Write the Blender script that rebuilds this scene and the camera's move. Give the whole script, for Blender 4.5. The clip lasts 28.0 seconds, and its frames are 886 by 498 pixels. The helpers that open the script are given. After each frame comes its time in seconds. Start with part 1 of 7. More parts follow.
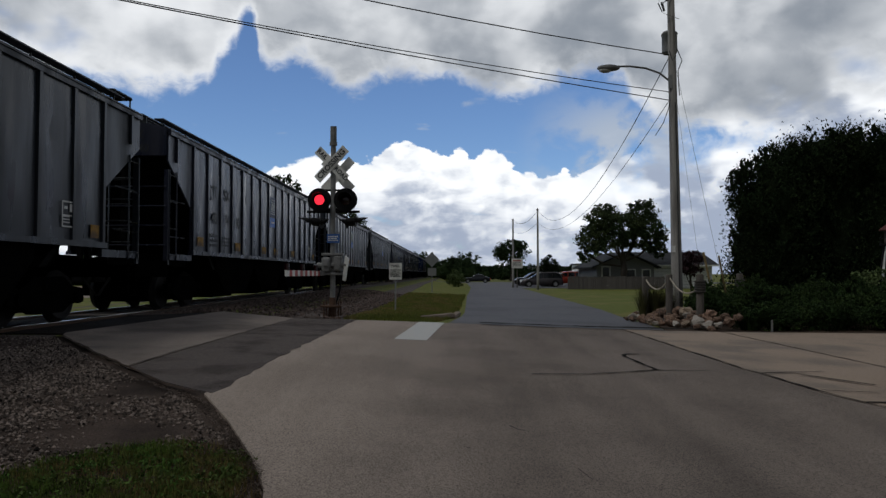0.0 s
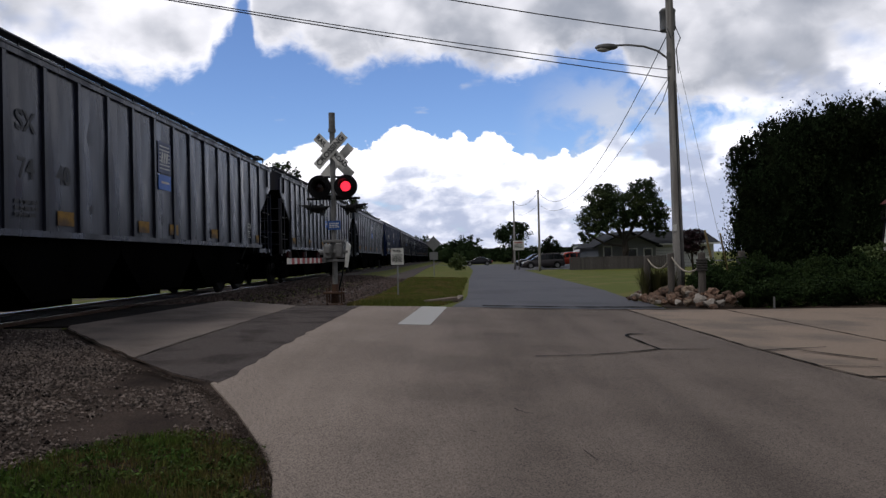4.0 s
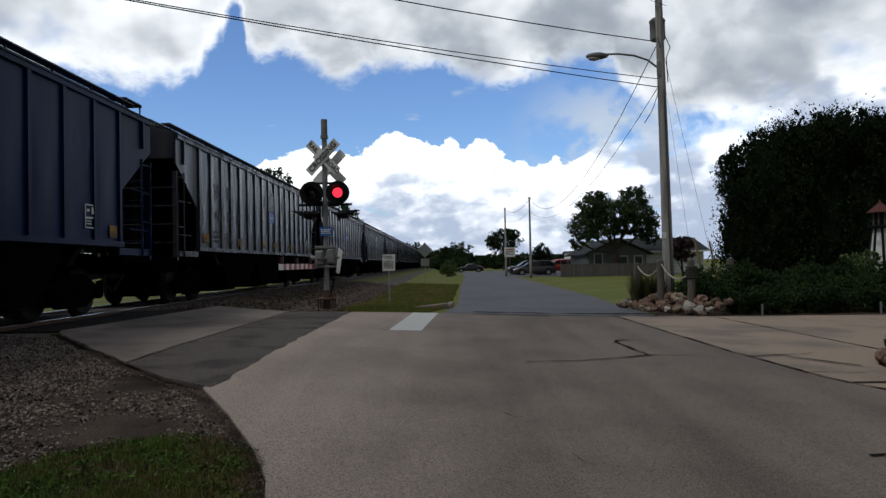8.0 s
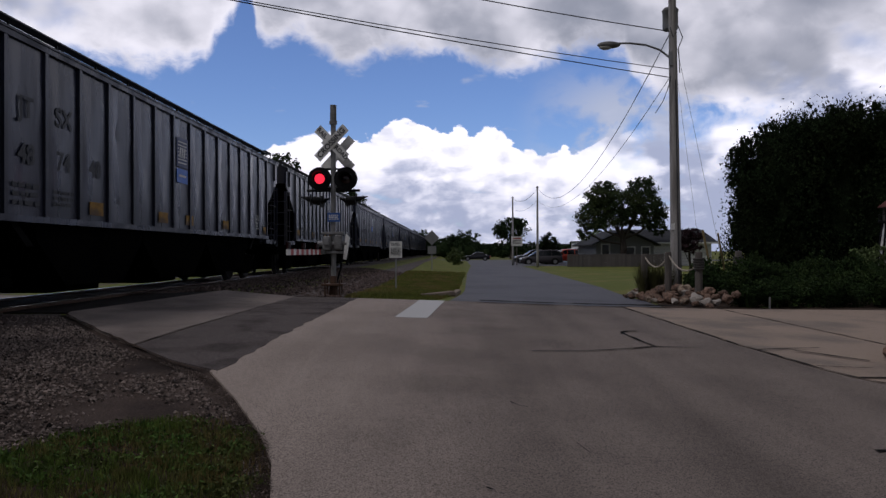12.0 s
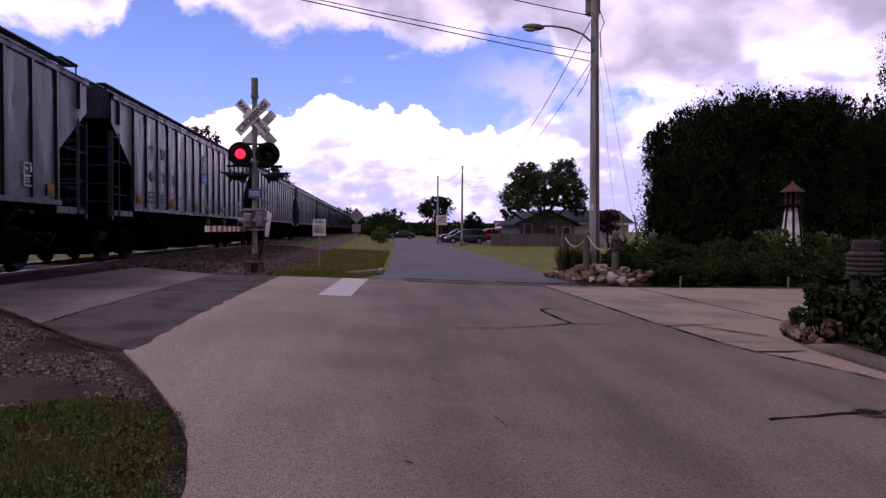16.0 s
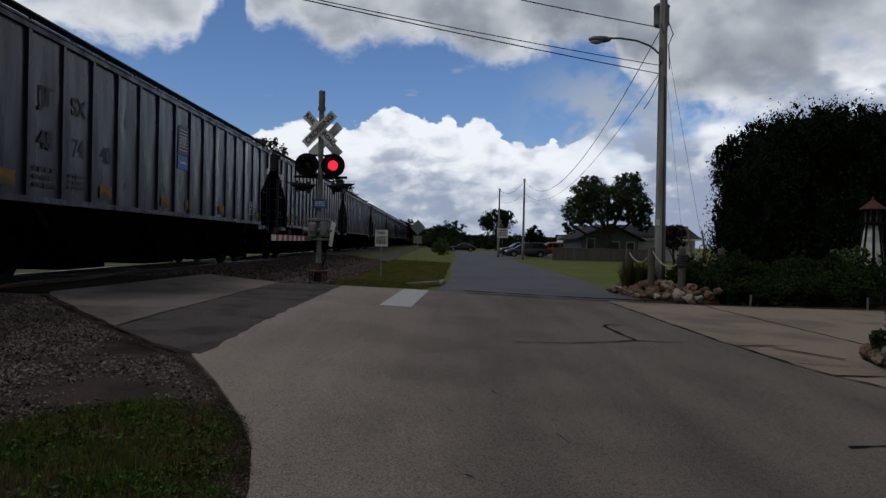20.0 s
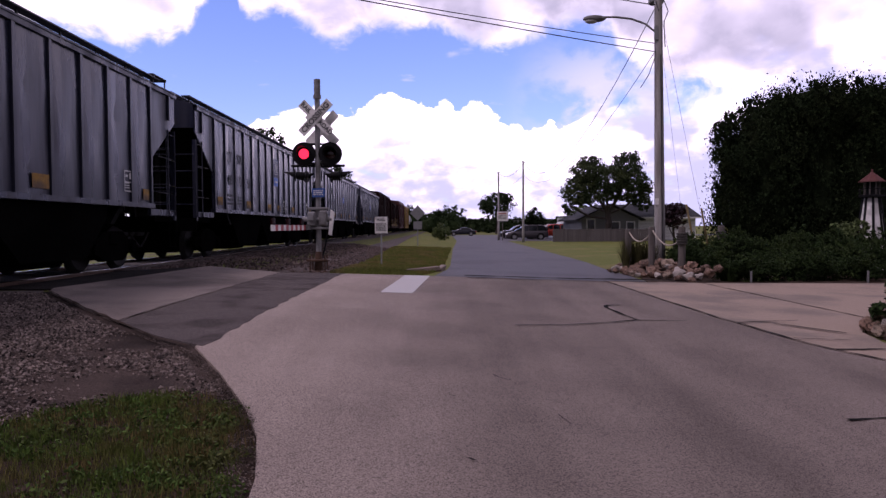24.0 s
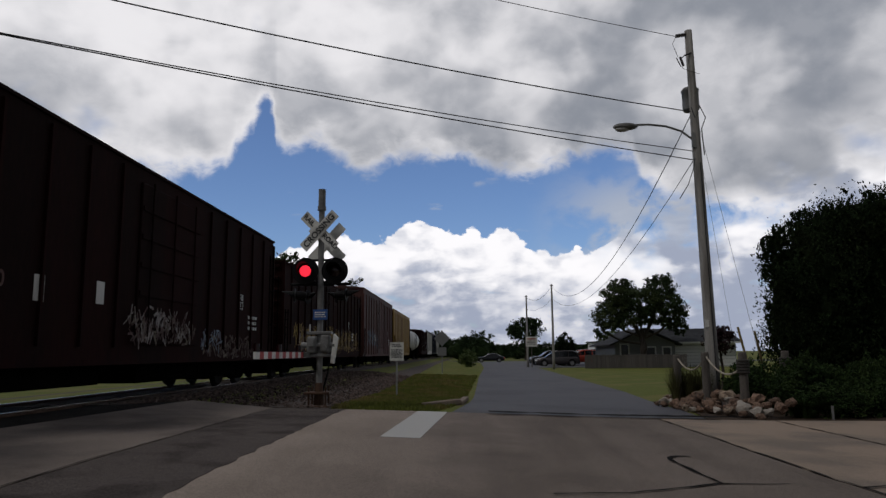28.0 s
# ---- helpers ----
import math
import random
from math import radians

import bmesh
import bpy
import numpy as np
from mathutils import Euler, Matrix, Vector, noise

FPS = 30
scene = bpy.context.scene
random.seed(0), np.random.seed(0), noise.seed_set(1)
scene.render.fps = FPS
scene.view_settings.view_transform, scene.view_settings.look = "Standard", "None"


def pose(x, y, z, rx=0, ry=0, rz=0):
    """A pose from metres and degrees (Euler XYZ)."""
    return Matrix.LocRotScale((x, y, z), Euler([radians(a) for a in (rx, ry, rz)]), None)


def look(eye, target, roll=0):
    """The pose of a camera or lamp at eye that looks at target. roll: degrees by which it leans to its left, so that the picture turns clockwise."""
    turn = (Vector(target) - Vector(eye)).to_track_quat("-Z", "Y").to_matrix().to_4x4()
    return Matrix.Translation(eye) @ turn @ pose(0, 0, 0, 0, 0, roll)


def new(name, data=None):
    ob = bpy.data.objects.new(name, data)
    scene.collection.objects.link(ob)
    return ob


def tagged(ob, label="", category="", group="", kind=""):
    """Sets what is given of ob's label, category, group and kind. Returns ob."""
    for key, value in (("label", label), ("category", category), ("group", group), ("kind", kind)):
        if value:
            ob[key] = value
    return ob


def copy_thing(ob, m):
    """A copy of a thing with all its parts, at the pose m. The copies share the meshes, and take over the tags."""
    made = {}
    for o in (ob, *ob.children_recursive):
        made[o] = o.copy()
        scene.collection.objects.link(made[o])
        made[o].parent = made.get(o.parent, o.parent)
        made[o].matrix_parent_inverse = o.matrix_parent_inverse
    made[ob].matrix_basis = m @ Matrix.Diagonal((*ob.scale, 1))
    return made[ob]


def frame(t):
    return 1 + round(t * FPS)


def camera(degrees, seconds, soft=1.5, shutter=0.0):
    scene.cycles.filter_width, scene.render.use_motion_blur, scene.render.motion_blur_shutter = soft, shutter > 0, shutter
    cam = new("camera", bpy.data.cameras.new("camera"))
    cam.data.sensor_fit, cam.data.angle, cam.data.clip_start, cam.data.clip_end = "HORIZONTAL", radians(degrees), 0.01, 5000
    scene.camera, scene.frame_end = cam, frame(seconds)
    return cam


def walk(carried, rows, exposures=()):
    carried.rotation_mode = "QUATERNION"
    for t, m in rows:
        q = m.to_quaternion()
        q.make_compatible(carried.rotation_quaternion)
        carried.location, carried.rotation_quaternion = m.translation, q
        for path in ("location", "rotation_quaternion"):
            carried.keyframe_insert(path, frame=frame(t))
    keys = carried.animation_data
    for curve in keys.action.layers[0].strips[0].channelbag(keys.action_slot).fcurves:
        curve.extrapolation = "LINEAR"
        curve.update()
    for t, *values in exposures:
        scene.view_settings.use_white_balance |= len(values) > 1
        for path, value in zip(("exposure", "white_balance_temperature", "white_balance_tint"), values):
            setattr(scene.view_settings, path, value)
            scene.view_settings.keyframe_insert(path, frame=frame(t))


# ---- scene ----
# seconds, x, y, z, yaw, pitch, roll of the hand-held camera
PATH = [
    (0.0, 0.00, 0.07, 1.49, 0.77, 2.01, -0.01),
    (0.5, 0.01, 0.06, 1.50, 0.83, -0.41, 2.42),
    (1.0, 0.01, 0.05, 1.51, 2.93, 0.50, 3.35),
    (1.5, 0.01, 0.04, 1.51, 4.15, 1.46, 2.18),
    (2.0, 0.02, 0.04, 1.50, 3.35, 1.61, 0.98),
    (2.5, 0.02, 0.05, 1.50, 2.74, 1.77, 1.39),
    (3.0, 0.02, 0.05, 1.49, 1.54, 2.07, 1.34),
    (3.5, 0.01, 0.06, 1.50, 1.32, 1.16, 1.34),
    (5.5, -0.01, 0.00, 1.51, -0.72, 0.31, 1.19),
    (6.0, -0.01, -0.02, 1.51, 0.17, 0.82, 1.59),
    (6.5, -0.01, -0.01, 1.51, 0.66, 0.67, 1.70),
    (7.0, -0.02, 0.00, 1.51, 0.17, 0.99, 0.98),
    (7.5, -0.01, -0.01, 1.51, 1.10, 1.59, 0.76),
    (8.0, -0.00, -0.02, 1.50, 0.21, 1.20, 1.12),
    (8.5, -0.01, 0.00, 1.50, 1.14, 0.55, 1.07),
    (9.0, -0.02, 0.01, 1.50, 2.35, 0.28, 1.36),
    (9.5, -0.02, 0.01, 1.50, 5.04, -0.68, 1.81),
    (10.0, -0.02, -0.01, 1.50, 5.72, -0.56, 1.25),
    (10.5, -0.02, -0.00, 1.50, 5.53, -0.96, 1.26),
    (11.0, -0.03, 0.01, 1.50, 4.43, -0.70, 0.58),
    (11.5, -0.03, 0.01, 1.50, 2.51, -0.53, -0.26),
    (12.0, -0.01, -0.01, 1.50, 0.75, 0.22, 0.16),
    (12.5, -0.01, -0.01, 1.50, 0.99, 2.44, -0.12),
    (13.0, -0.02, 0.04, 1.50, -1.02, -3.40, -1.58),
    (13.5, 0.00, 0.01, 1.49, -2.26, -5.00, 0.91),
    (15.5, 0.02, -0.06, 1.51, -4.36, -5.00, -0.36),
    (16.0, 0.01, -0.05, 1.50, -5.32, -1.51, -0.40),
    (16.5, 0.01, -0.04, 1.49, -2.78, -1.85, -1.33),
    (17.0, 0.01, -0.04, 1.50, -2.08, -2.93, -2.02),
    (17.5, -0.00, -0.03, 1.50, -0.98, -2.66, -1.78),
    (18.0, -0.01, -0.03, 1.50, -1.04, -0.08, -1.33),
    (18.5, -0.00, -0.03, 1.50, -1.45, -0.01, -1.26),
    (19.0, -0.02, -0.03, 1.49, -1.36, 0.48, -1.82),
    (19.5, -0.01, -0.02, 1.49, -2.91, -0.76, -2.54),
    (20.0, -0.01, -0.02, 1.49, -0.41, -0.56, -1.37),
    (20.5, -0.01, -0.00, 1.49, -0.07, -1.77, -1.67),
    (21.0, -0.00, -0.02, 1.49, -0.56, -4.31, -1.19),
    (21.5, 0.01, -0.05, 1.50, -1.43, -4.54, -0.36),
    (22.0, 0.01, -0.04, 1.50, -0.97, -2.93, 0.40),
    (22.5, 0.01, -0.03, 1.50, -1.03, -1.79, 0.01),
    (24.5, 0.01, -0.04, 1.50, -0.13, -1.79, 0.55),
    (25.0, 0.01, -0.03, 1.49, 0.07, -2.20, 0.85),
    (25.5, 0.03, -0.00, 1.50, 1.28, -0.38, 0.58),
    (26.0, 0.06, 0.15, 1.50, 2.50, -0.61, 0.70),
    (26.5, 0.14, 0.61, 1.51, -5.64, -1.31, -0.16),
    (27.0, 0.19, 1.05, 1.54, -1.00, 6.41, 0.46),
    (27.5, 0.19, 1.51, 1.52, -1.21, 9.73, -1.29),
    (28.0, 0.20, 2.06, 1.51, 1.89, 8.39, 0.49),
]
cam = camera(64.19, 28.0, soft=1.4)
EXPOSURES = [
    (0.0, -0.4, 6420, 7), (0.5, 0.1, 6470, 15), (1.0, 0.04, 6420, 15), (1.5, -0.13, 6390, 11), (3.0, -0.39, 6370, 7), (3.5, -0.13, 6470, 9), (5.5, 0.06, 6360, 20),
    (6.5, 0.03, 6410, 12), (8.0, -0.03, 6340, 6), (9.5, -0.06, 6310, 14), (11.0, -0.11, 6240, 24), (12.3, -0.37, 6300, 14), (13.0, -0.14, 6450, 6), (13.5, 0.08, 6400, 22),
    (15.5, 0.18, 6260, 48), (17.0, 0.22, 6330, 48), (18.0, 0.0, 6260, 34), (19.0, -0.74, 6210, 8), (20.0, -0.64, 6230, 8), (20.6, 0.03, 6370, 26), (21.5, 0.42, 6320, 42),
    (22.5, 0.43, 6330, 48), (25.0, 0.25, 6350, 42), (26.0, -0.36, 6380, 12), (27.0, -0.18, 6200, 14), (28.0, -0.52, 6580, 11)]
walk(cam, [(t, pose(x, y, z, 90 + p, r, w)) for t, x, y, z, w, p, r in PATH], EXPOSURES)

# ---- sky and sun ----
SUN_ELEVATION, SUN_AZIMUTH = 54.0, -128.0      # degrees; azimuth from +y towards +x


def make_world():
    w = bpy.data.worlds.new("sky")
    scene.world = w
    w.use_nodes = True
    nt = w.node_tree
    nt.nodes.clear()

    def node(kind, **kw):
        n = nt.nodes.new(kind)
        for k, v in kw.items():
            if k == "operation":
                n.operation = v
        return n

    def math_(op, a, b=None, clamp=False):
        n = node("ShaderNodeMath", operation=op)
        n.use_clamp = clamp
        for i, v in enumerate((a, b)):
            if v is None:
                continue
            if isinstance(v, (int, float)):
                n.inputs[i].default_value = v
            else:
                nt.links.new(v, n.inputs[i])
        return n.outputs[0]

    def smooth(v, lo, hi):
        n = nt.nodes.new("ShaderNodeMapRange")
        n.interpolation_type = "SMOOTHSTEP"
        nt.links.new(v, n.inputs["Value"])
        n.inputs["From Min"].default_value, n.inputs["From Max"].default_value = lo, hi
        return n.outputs[0]

    def ramp(v, stops, lo, hi):
        """Piecewise curve of v (from lo to hi), values 0 to 40 degrees."""
        n = nt.nodes.new("ShaderNodeValToRGB")
        n.color_ramp.interpolation = "EASE"
        e = n.color_ramp.elements
        while len(e) < len(stops):
            e.new(0.5)
        for el, (p, val) in zip(e, stops):
            el.position = (p - lo) / (hi - lo)
            el.color = (val / 40, val / 40, val / 40, 1)
        nt.links.new(math_("DIVIDE", math_("SUBTRACT", v, lo), hi - lo, True), n.inputs[0])
        return math_("MULTIPLY", n.outputs[0], 40.0)

    def noise_(vec, scale, detail, rough, dist=0.0):
        n = nt.nodes.new("ShaderNodeTexNoise")
        nt.links.new(vec, n.inputs["Vector"])
        n.inputs["Scale"].default_value, n.inputs["Detail"].default_value = scale, detail
        n.inputs["Roughness"].default_value, n.inputs["Distortion"].default_value = rough, dist
        return n.outputs[0]

    def mix(f, a, b):
        n = nt.nodes.new("ShaderNodeMix")
        n.data_type = "RGBA"
        for s, v in ((n.inputs[0], f), (n.inputs[6], a), (n.inputs[7], b)):
            if isinstance(v, tuple):
                s.default_value = (*v, 1)
            elif isinstance(v, float):
                s.default_value = v
            else:
                nt.links.new(v, s)
        return n.outputs[2]

    sky = nt.nodes.new("ShaderNodeTexSky")
    sky.sky_type = "NISHITA"
    sky.sun_disc = False
    sky.sun_elevation, sky.sun_rotation = radians(SUN_ELEVATION), radians(SUN_AZIMUTH)
    sky.air_density, sky.dust_density, sky.ozone_density = 1.0, 0.6, 2.0
    coord = nt.nodes.new("ShaderNodeTexCoord")
    sep = nt.nodes.new("ShaderNodeSeparateXYZ")
    nt.links.new(coord.outputs["Generated"], sep.inputs[0])
    x, y, z = sep.outputs
    deg = 57.2958
    az = math_("MULTIPLY", math_("ARCTAN2", x, y), deg)
    el = math_("MULTIPLY", math_("ARCSINE", z), deg)
    comb = nt.nodes.new("ShaderNodeCombineXYZ")
    nt.links.new(az, comb.inputs[0])
    nt.links.new(math_("MULTIPLY", el, 1.35), comb.inputs[1])
    vec = comb.outputs[0]
    billow = noise_(vec, 0.28, 9.0, 0.56, 0.25)
    broad = noise_(vec, 0.075, 4.0, 0.5)
    fine = noise_(vec, 0.62, 8.0, 0.6, 0.4)
    flat = nt.nodes.new("ShaderNodeCombineXYZ")
    nt.links.new(math_("MULTIPLY", az, 0.6), flat.inputs[0])
    nt.links.new(math_("MULTIPLY", el, 1.7), flat.inputs[1])
    mass = noise_(vec, 0.13, 3.0, 0.45, 0.2)
    rolls = noise_(flat.outputs[0], 0.34, 5.0, 0.5, 0.3)
    def puffs(scale):
        """Round cauliflower heads: one at the heart of each cell, nothing at its rim."""
        v = nt.nodes.new("ShaderNodeTexVoronoi")
        v.feature = "SMOOTH_F1"
        v.inputs["Scale"].default_value, v.inputs["Smoothness"].default_value = scale, 0.35
        v.inputs["Detail"].default_value, v.inputs["Roughness"].default_value = 1.0, 0.5
        warp = nt.nodes.new("ShaderNodeVectorMath")
        warp.operation = "MULTIPLY_ADD"
        n = nt.nodes.new("ShaderNodeTexNoise")
        nt.links.new(vec, n.inputs["Vector"])
        n.inputs["Scale"].default_value, n.inputs["Detail"].default_value = 0.35, 3.0
        nt.links.new(n.outputs["Color"], warp.inputs[0])
        warp.inputs[1].default_value = (2.2, 2.2, 2.2)
        nt.links.new(vec, warp.inputs[2])
        nt.links.new(warp.outputs[0], v.inputs["Vector"])
        return math_("SUBTRACT", 0.58, v.outputs["Distance"])

    puff, curl = puffs(0.42), puffs(0.95)
    # low bank of cumulus: its top line over the azimuth
    top = ramp(az, [(-40, 6), (-24, 6), (-18.2, 7.1), (-14.3, 8.7), (-12.1, 9.7), (-9.9, 9.9), (-7.6, 9.5), (-6.2, 9.9), (-4.9, 10.9), (-3, 11.2),
                    (-1.4, 10.5), (0.6, 10.2), (1.9, 9.9), (2.9, 10.5), (3.9, 10.5), (4.7, 9.4), (5.8, 8.5), (10.6, 8.6), (12.8, 9.7), (16.7, 10.1), (19.6, 11.1), (22, 11.8), (26, 13.2), (32, 14.5), (45, 12)], -40, 45)
    wob = math_("ADD", math_("MULTIPLY", math_("SUBTRACT", fine, 0.5), 1.9), math_("ADD", math_("MULTIPLY", puff, 0.9), math_("MULTIPLY", curl, 0.45)))
    d_low = math_("SUBTRACT", math_("ADD", top, math_("SUBTRACT", wob, 0.3)), el)
    east = smooth(az, 9.0, 16.0)
    soft_edge = math_("ADD", math_("MULTIPLY", smooth(d_low, -0.05, 0.22), math_("SUBTRACT", 1.0, east)), math_("MULTIPLY", smooth(math_("ADD", d_low, math_("MULTIPLY", math_("SUBTRACT", billow, 0.5), 9.0)), -1.5, 3.0), east))
    low = math_("MULTIPLY", soft_edge, math_("SUBTRACT", 1.0, math_("MULTIPLY", math_("MULTIPLY", smooth(rolls, 0.56, 0.68), smooth(d_low, 3.0, 5.5)), 0.75)))
    # high cloud: its lower edge over the azimuth
    base = ramp(az, [(-45, 15), (-33, 15), (-30, 14), (-26.3, 13.7), (-23.6, 13.4), (-20.7, 13.7), (-19.3, 14.5), (-18.6, 16), (-17.2, 17.8), (-16.7, 19.3), (-16.3, 19.8),
                     (-15.8, 18.8), (-15.5, 16.7), (-14.7, 15.9), (-12.2, 16.5), (-10.4, 15.4), (-8, 14.2), (-5.6, 15.5), (-0.3, 15.5), (2.2, 14.6), (5.4, 13.9), (7.3, 14.5),
                     (9.2, 15.3), (11.8, 15.8), (13.6, 15), (14.6, 13), (17, 11), (26, 10), (45, 9)], -45, 45)
    ragged = math_("ADD", math_("MULTIPLY", math_("SUBTRACT", billow, 0.5), 2.2), math_("MULTIPLY", math_("SUBTRACT", fine, 0.5), 2.4))
    d_high = math_("SUBTRACT", math_("ADD", el, ragged), base)
    high = smooth(d_high, -0.5, 1.3)
    hole = smooth(math_("SUBTRACT", broad, math_("MULTIPLY", smooth(el, 26.0, 45.0), 0.2)), 0.64, 0.74)
    high = math_("MULTIPLY", high, math_("SUBTRACT", 1.0, math_("MULTIPLY", hole, 0.6)))
    # thin veil over the low sky on the right
    veil = math_("MULTIPLY", math_("MULTIPLY", smooth(az, 4.5, 13.0), smooth(el, 15.5, 11.0)), smooth(billow, 0.36, 0.58))
    veil = math_("MULTIPLY", veil, 0.75)
    # tone of the clouds: bright tops and edges, grey bases
    lowtone = math_("ADD", math_("MULTIPLY", smooth(d_low, 7.0, 1.2), 0.5), math_("ADD", math_("MULTIPLY", smooth(rolls, 0.62, 0.38), 0.26), math_("ADD", math_("MULTIPLY", smooth(puff, -0.15, 0.4), 0.24), math_("MULTIPLY", smooth(billow, 0.62, 0.4), 0.2))))
    lowtone = math_("SUBTRACT", lowtone, math_("MULTIPLY", smooth(az, 9.0, 17.0), math_("ADD", 0.04, math_("MULTIPLY", smooth(mass, 0.42, 0.58), 0.38))))
    low_col = mix(smooth(lowtone, 0.14, 0.86), (4.9, 5.55, 7.2), (14.0, 14.0, 14.4))
    # a thin bright fringe, a grey base over it, paler heaps above
    left = smooth(az, 2.0, -15.0)
    hightone = math_("ADD", math_("MULTIPLY", smooth(d_high, 2.6, 0.2), 0.3), math_("ADD", math_("MULTIPLY", smooth(mass, 0.62, 0.36), 0.4), math_("MULTIPLY", smooth(billow, 0.66, 0.36), 0.14)))
    hightone = math_("ADD", hightone, math_("MULTIPLY", smooth(d_high, 3.0, 8.0), math_("MULTIPLY", smooth(az, 16.0, 2.0), 0.26)))
    hightone = math_("ADD", hightone, math_("MULTIPLY", left, 0.22))
    high_col = mix(smooth(hightone, -0.1, 1.02), (3.4, 3.75, 4.4), (11.8, 11.8, 12.2))
    deck = smooth(el, 30.0, 48.0)
    high_col = mix(deck, high_col, (1.55, 1.68, 1.9))
    blue = nt.nodes.new("ShaderNodeMix")
    blue.data_type, blue.blend_type = "RGBA", "MULTIPLY"
    blue.inputs[0].default_value = 1.0
    nt.links.new(sky.outputs[0], blue.inputs[6])
    blue.inputs[7].default_value = (0.96, 1.13, 1.46, 1)
    wisp = math_("MULTIPLY", smooth(rolls, 0.63, 0.74), 0.4)
    col = mix(math_("MAXIMUM", veil, wisp), blue.outputs[2], (6.5, 6.9, 7.6))
    col = mix(high, col, high_col)
    col = mix(low, col, low_col)
    # far side of the sky, behind the street: an even grey deck
    back = smooth(y, 0.35, -0.15)
    col = mix(back, col, mix(smooth(broad, 0.4, 0.65), (1.4, 1.5, 1.7), (2.5, 2.65, 2.95)))
    bg = nt.nodes.new("ShaderNodeBackground")
    bg.inputs["Strength"].default_value = 0.1
    nt.links.new(col, bg.inputs["Color"])
    out = nt.nodes.new("ShaderNodeOutputWorld")
    nt.links.new(bg.outputs[0], out.inputs[0])


make_world()
sun_data = bpy.data.lights.new("sun", "SUN")
sun_data.energy, sun_data.angle, sun_data.color = 1.0, radians(12), (1.0, 0.98, 0.95)
sun = new("sun", sun_data)
_a, _e = radians(SUN_AZIMUTH), radians(SUN_ELEVATION)
sun.matrix_basis = look((0, 0, 60), Vector((0, 0, 60)) - Vector((math.sin(_a) * math.cos(_e), math.cos(_a) * math.cos(_e), math.sin(_e))))


# ---- materials ----
def material(name, color, rough=0.7, vary=0.25, scale=3.0, fine=40.0, bump=0.15, metal=0.0, second=None, patch=(0.45, 0.65), island=0.0, spec=0.5, stretch=None, rand=0.0, speck=0.0, lane=None, sheen=0.0):
    """Base colour with broad stains towards a second colour, fine grain and bump, in metres."""
    m = bpy.data.materials.new(name)
    m.use_nodes = True
    nt = m.node_tree
    b = nt.nodes["Principled BSDF"]
    b.inputs["Roughness"].default_value, b.inputs["Metallic"].default_value = rough, metal
    b.inputs["Specular IOR Level"].default_value = spec
    tc = nt.nodes.new("ShaderNodeTexCoord")
    src = tc.outputs["Object"]
    if stretch:
        mp = nt.nodes.new("ShaderNodeMapping")
        mp.inputs["Scale"].default_value = stretch
        nt.links.new(src, mp.inputs[0])
        src = mp.outputs[0]

    def noise_(s, det):
        n = nt.nodes.new("ShaderNodeTexNoise")
        n.inputs["Scale"].default_value, n.inputs["Detail"].default_value = s, det
        nt.links.new(src, n.inputs["Vector"])
        return n.outputs[0]

    big, small = noise_(scale, 5.0), noise_(fine, 4.0)
    r = nt.nodes.new("ShaderNodeMapRange")
    r.interpolation_type = "SMOOTHSTEP"
    r.inputs["From Min"].default_value, r.inputs["From Max"].default_value = patch
    nt.links.new(big, r.inputs["Value"])
    blend = r.outputs[0]
    if lane:
        # worn, oil-darkened middle of the road against dusty edges, from x0 to x1, broken up by the stains
        sp = nt.nodes.new("ShaderNodeSeparateXYZ")
        nt.links.new(src, sp.inputs[0])
        wob = nt.nodes.new("ShaderNodeMath")
        wob.operation = "MULTIPLY_ADD"
        nt.links.new(big, wob.inputs[0])
        wob.inputs[1].default_value = 1.3
        nt.links.new(sp.outputs[0], wob.inputs[2])
        g = nt.nodes.new("ShaderNodeMapRange")
        g.interpolation_type = "SMOOTHSTEP"
        g.inputs["From Min"].default_value, g.inputs["From Max"].default_value = lane[0] + 0.65, lane[1] + 0.65
        nt.links.new(wob.outputs[0], g.inputs["Value"])
        av = nt.nodes.new("ShaderNodeMath")
        av.operation = "MULTIPLY_ADD"
        nt.links.new(blend, av.inputs[0])
        av.inputs[1].default_value = 0.12
        sc = nt.nodes.new("ShaderNodeMath")
        sc.operation = "MULTIPLY"
        nt.links.new(g.outputs[0], sc.inputs[0])
        sc.inputs[1].default_value = 0.72
        nt.links.new(sc.outputs[0], av.inputs[2])
        # long tyre-worn streaks that drift to the right with the bend
        mp = nt.nodes.new("ShaderNodeMapping")
        mp.inputs["Rotation"].default_value = (0, 0, radians(24))
        mp.inputs["Scale"].default_value = (1.5, 0.13, 1)
        nt.links.new(tc.outputs["Object"], mp.inputs[0])
        ns = nt.nodes.new("ShaderNodeTexNoise")
        ns.inputs["Scale"].default_value, ns.inputs["Detail"].default_value, ns.inputs["Distortion"].default_value = 1.0, 5.0, 0.3
        nt.links.new(mp.outputs[0], ns.inputs["Vector"])
        st = nt.nodes.new("ShaderNodeMapRange")
        st.inputs["From Min"].default_value, st.inputs["From Max"].default_value = 0.35, 0.7
        st.inputs["To Min"].default_value, st.inputs["To Max"].default_value = -0.08, 0.16
        nt.links.new(ns.outputs[0], st.inputs["Value"])
        ad = nt.nodes.new("ShaderNodeMath")
        ad.operation, ad.use_clamp = "ADD", True
        nt.links.new(av.outputs[0], ad.inputs[0])
        nt.links.new(st.outputs[0], ad.inputs[1])
        blend = ad.outputs[0]
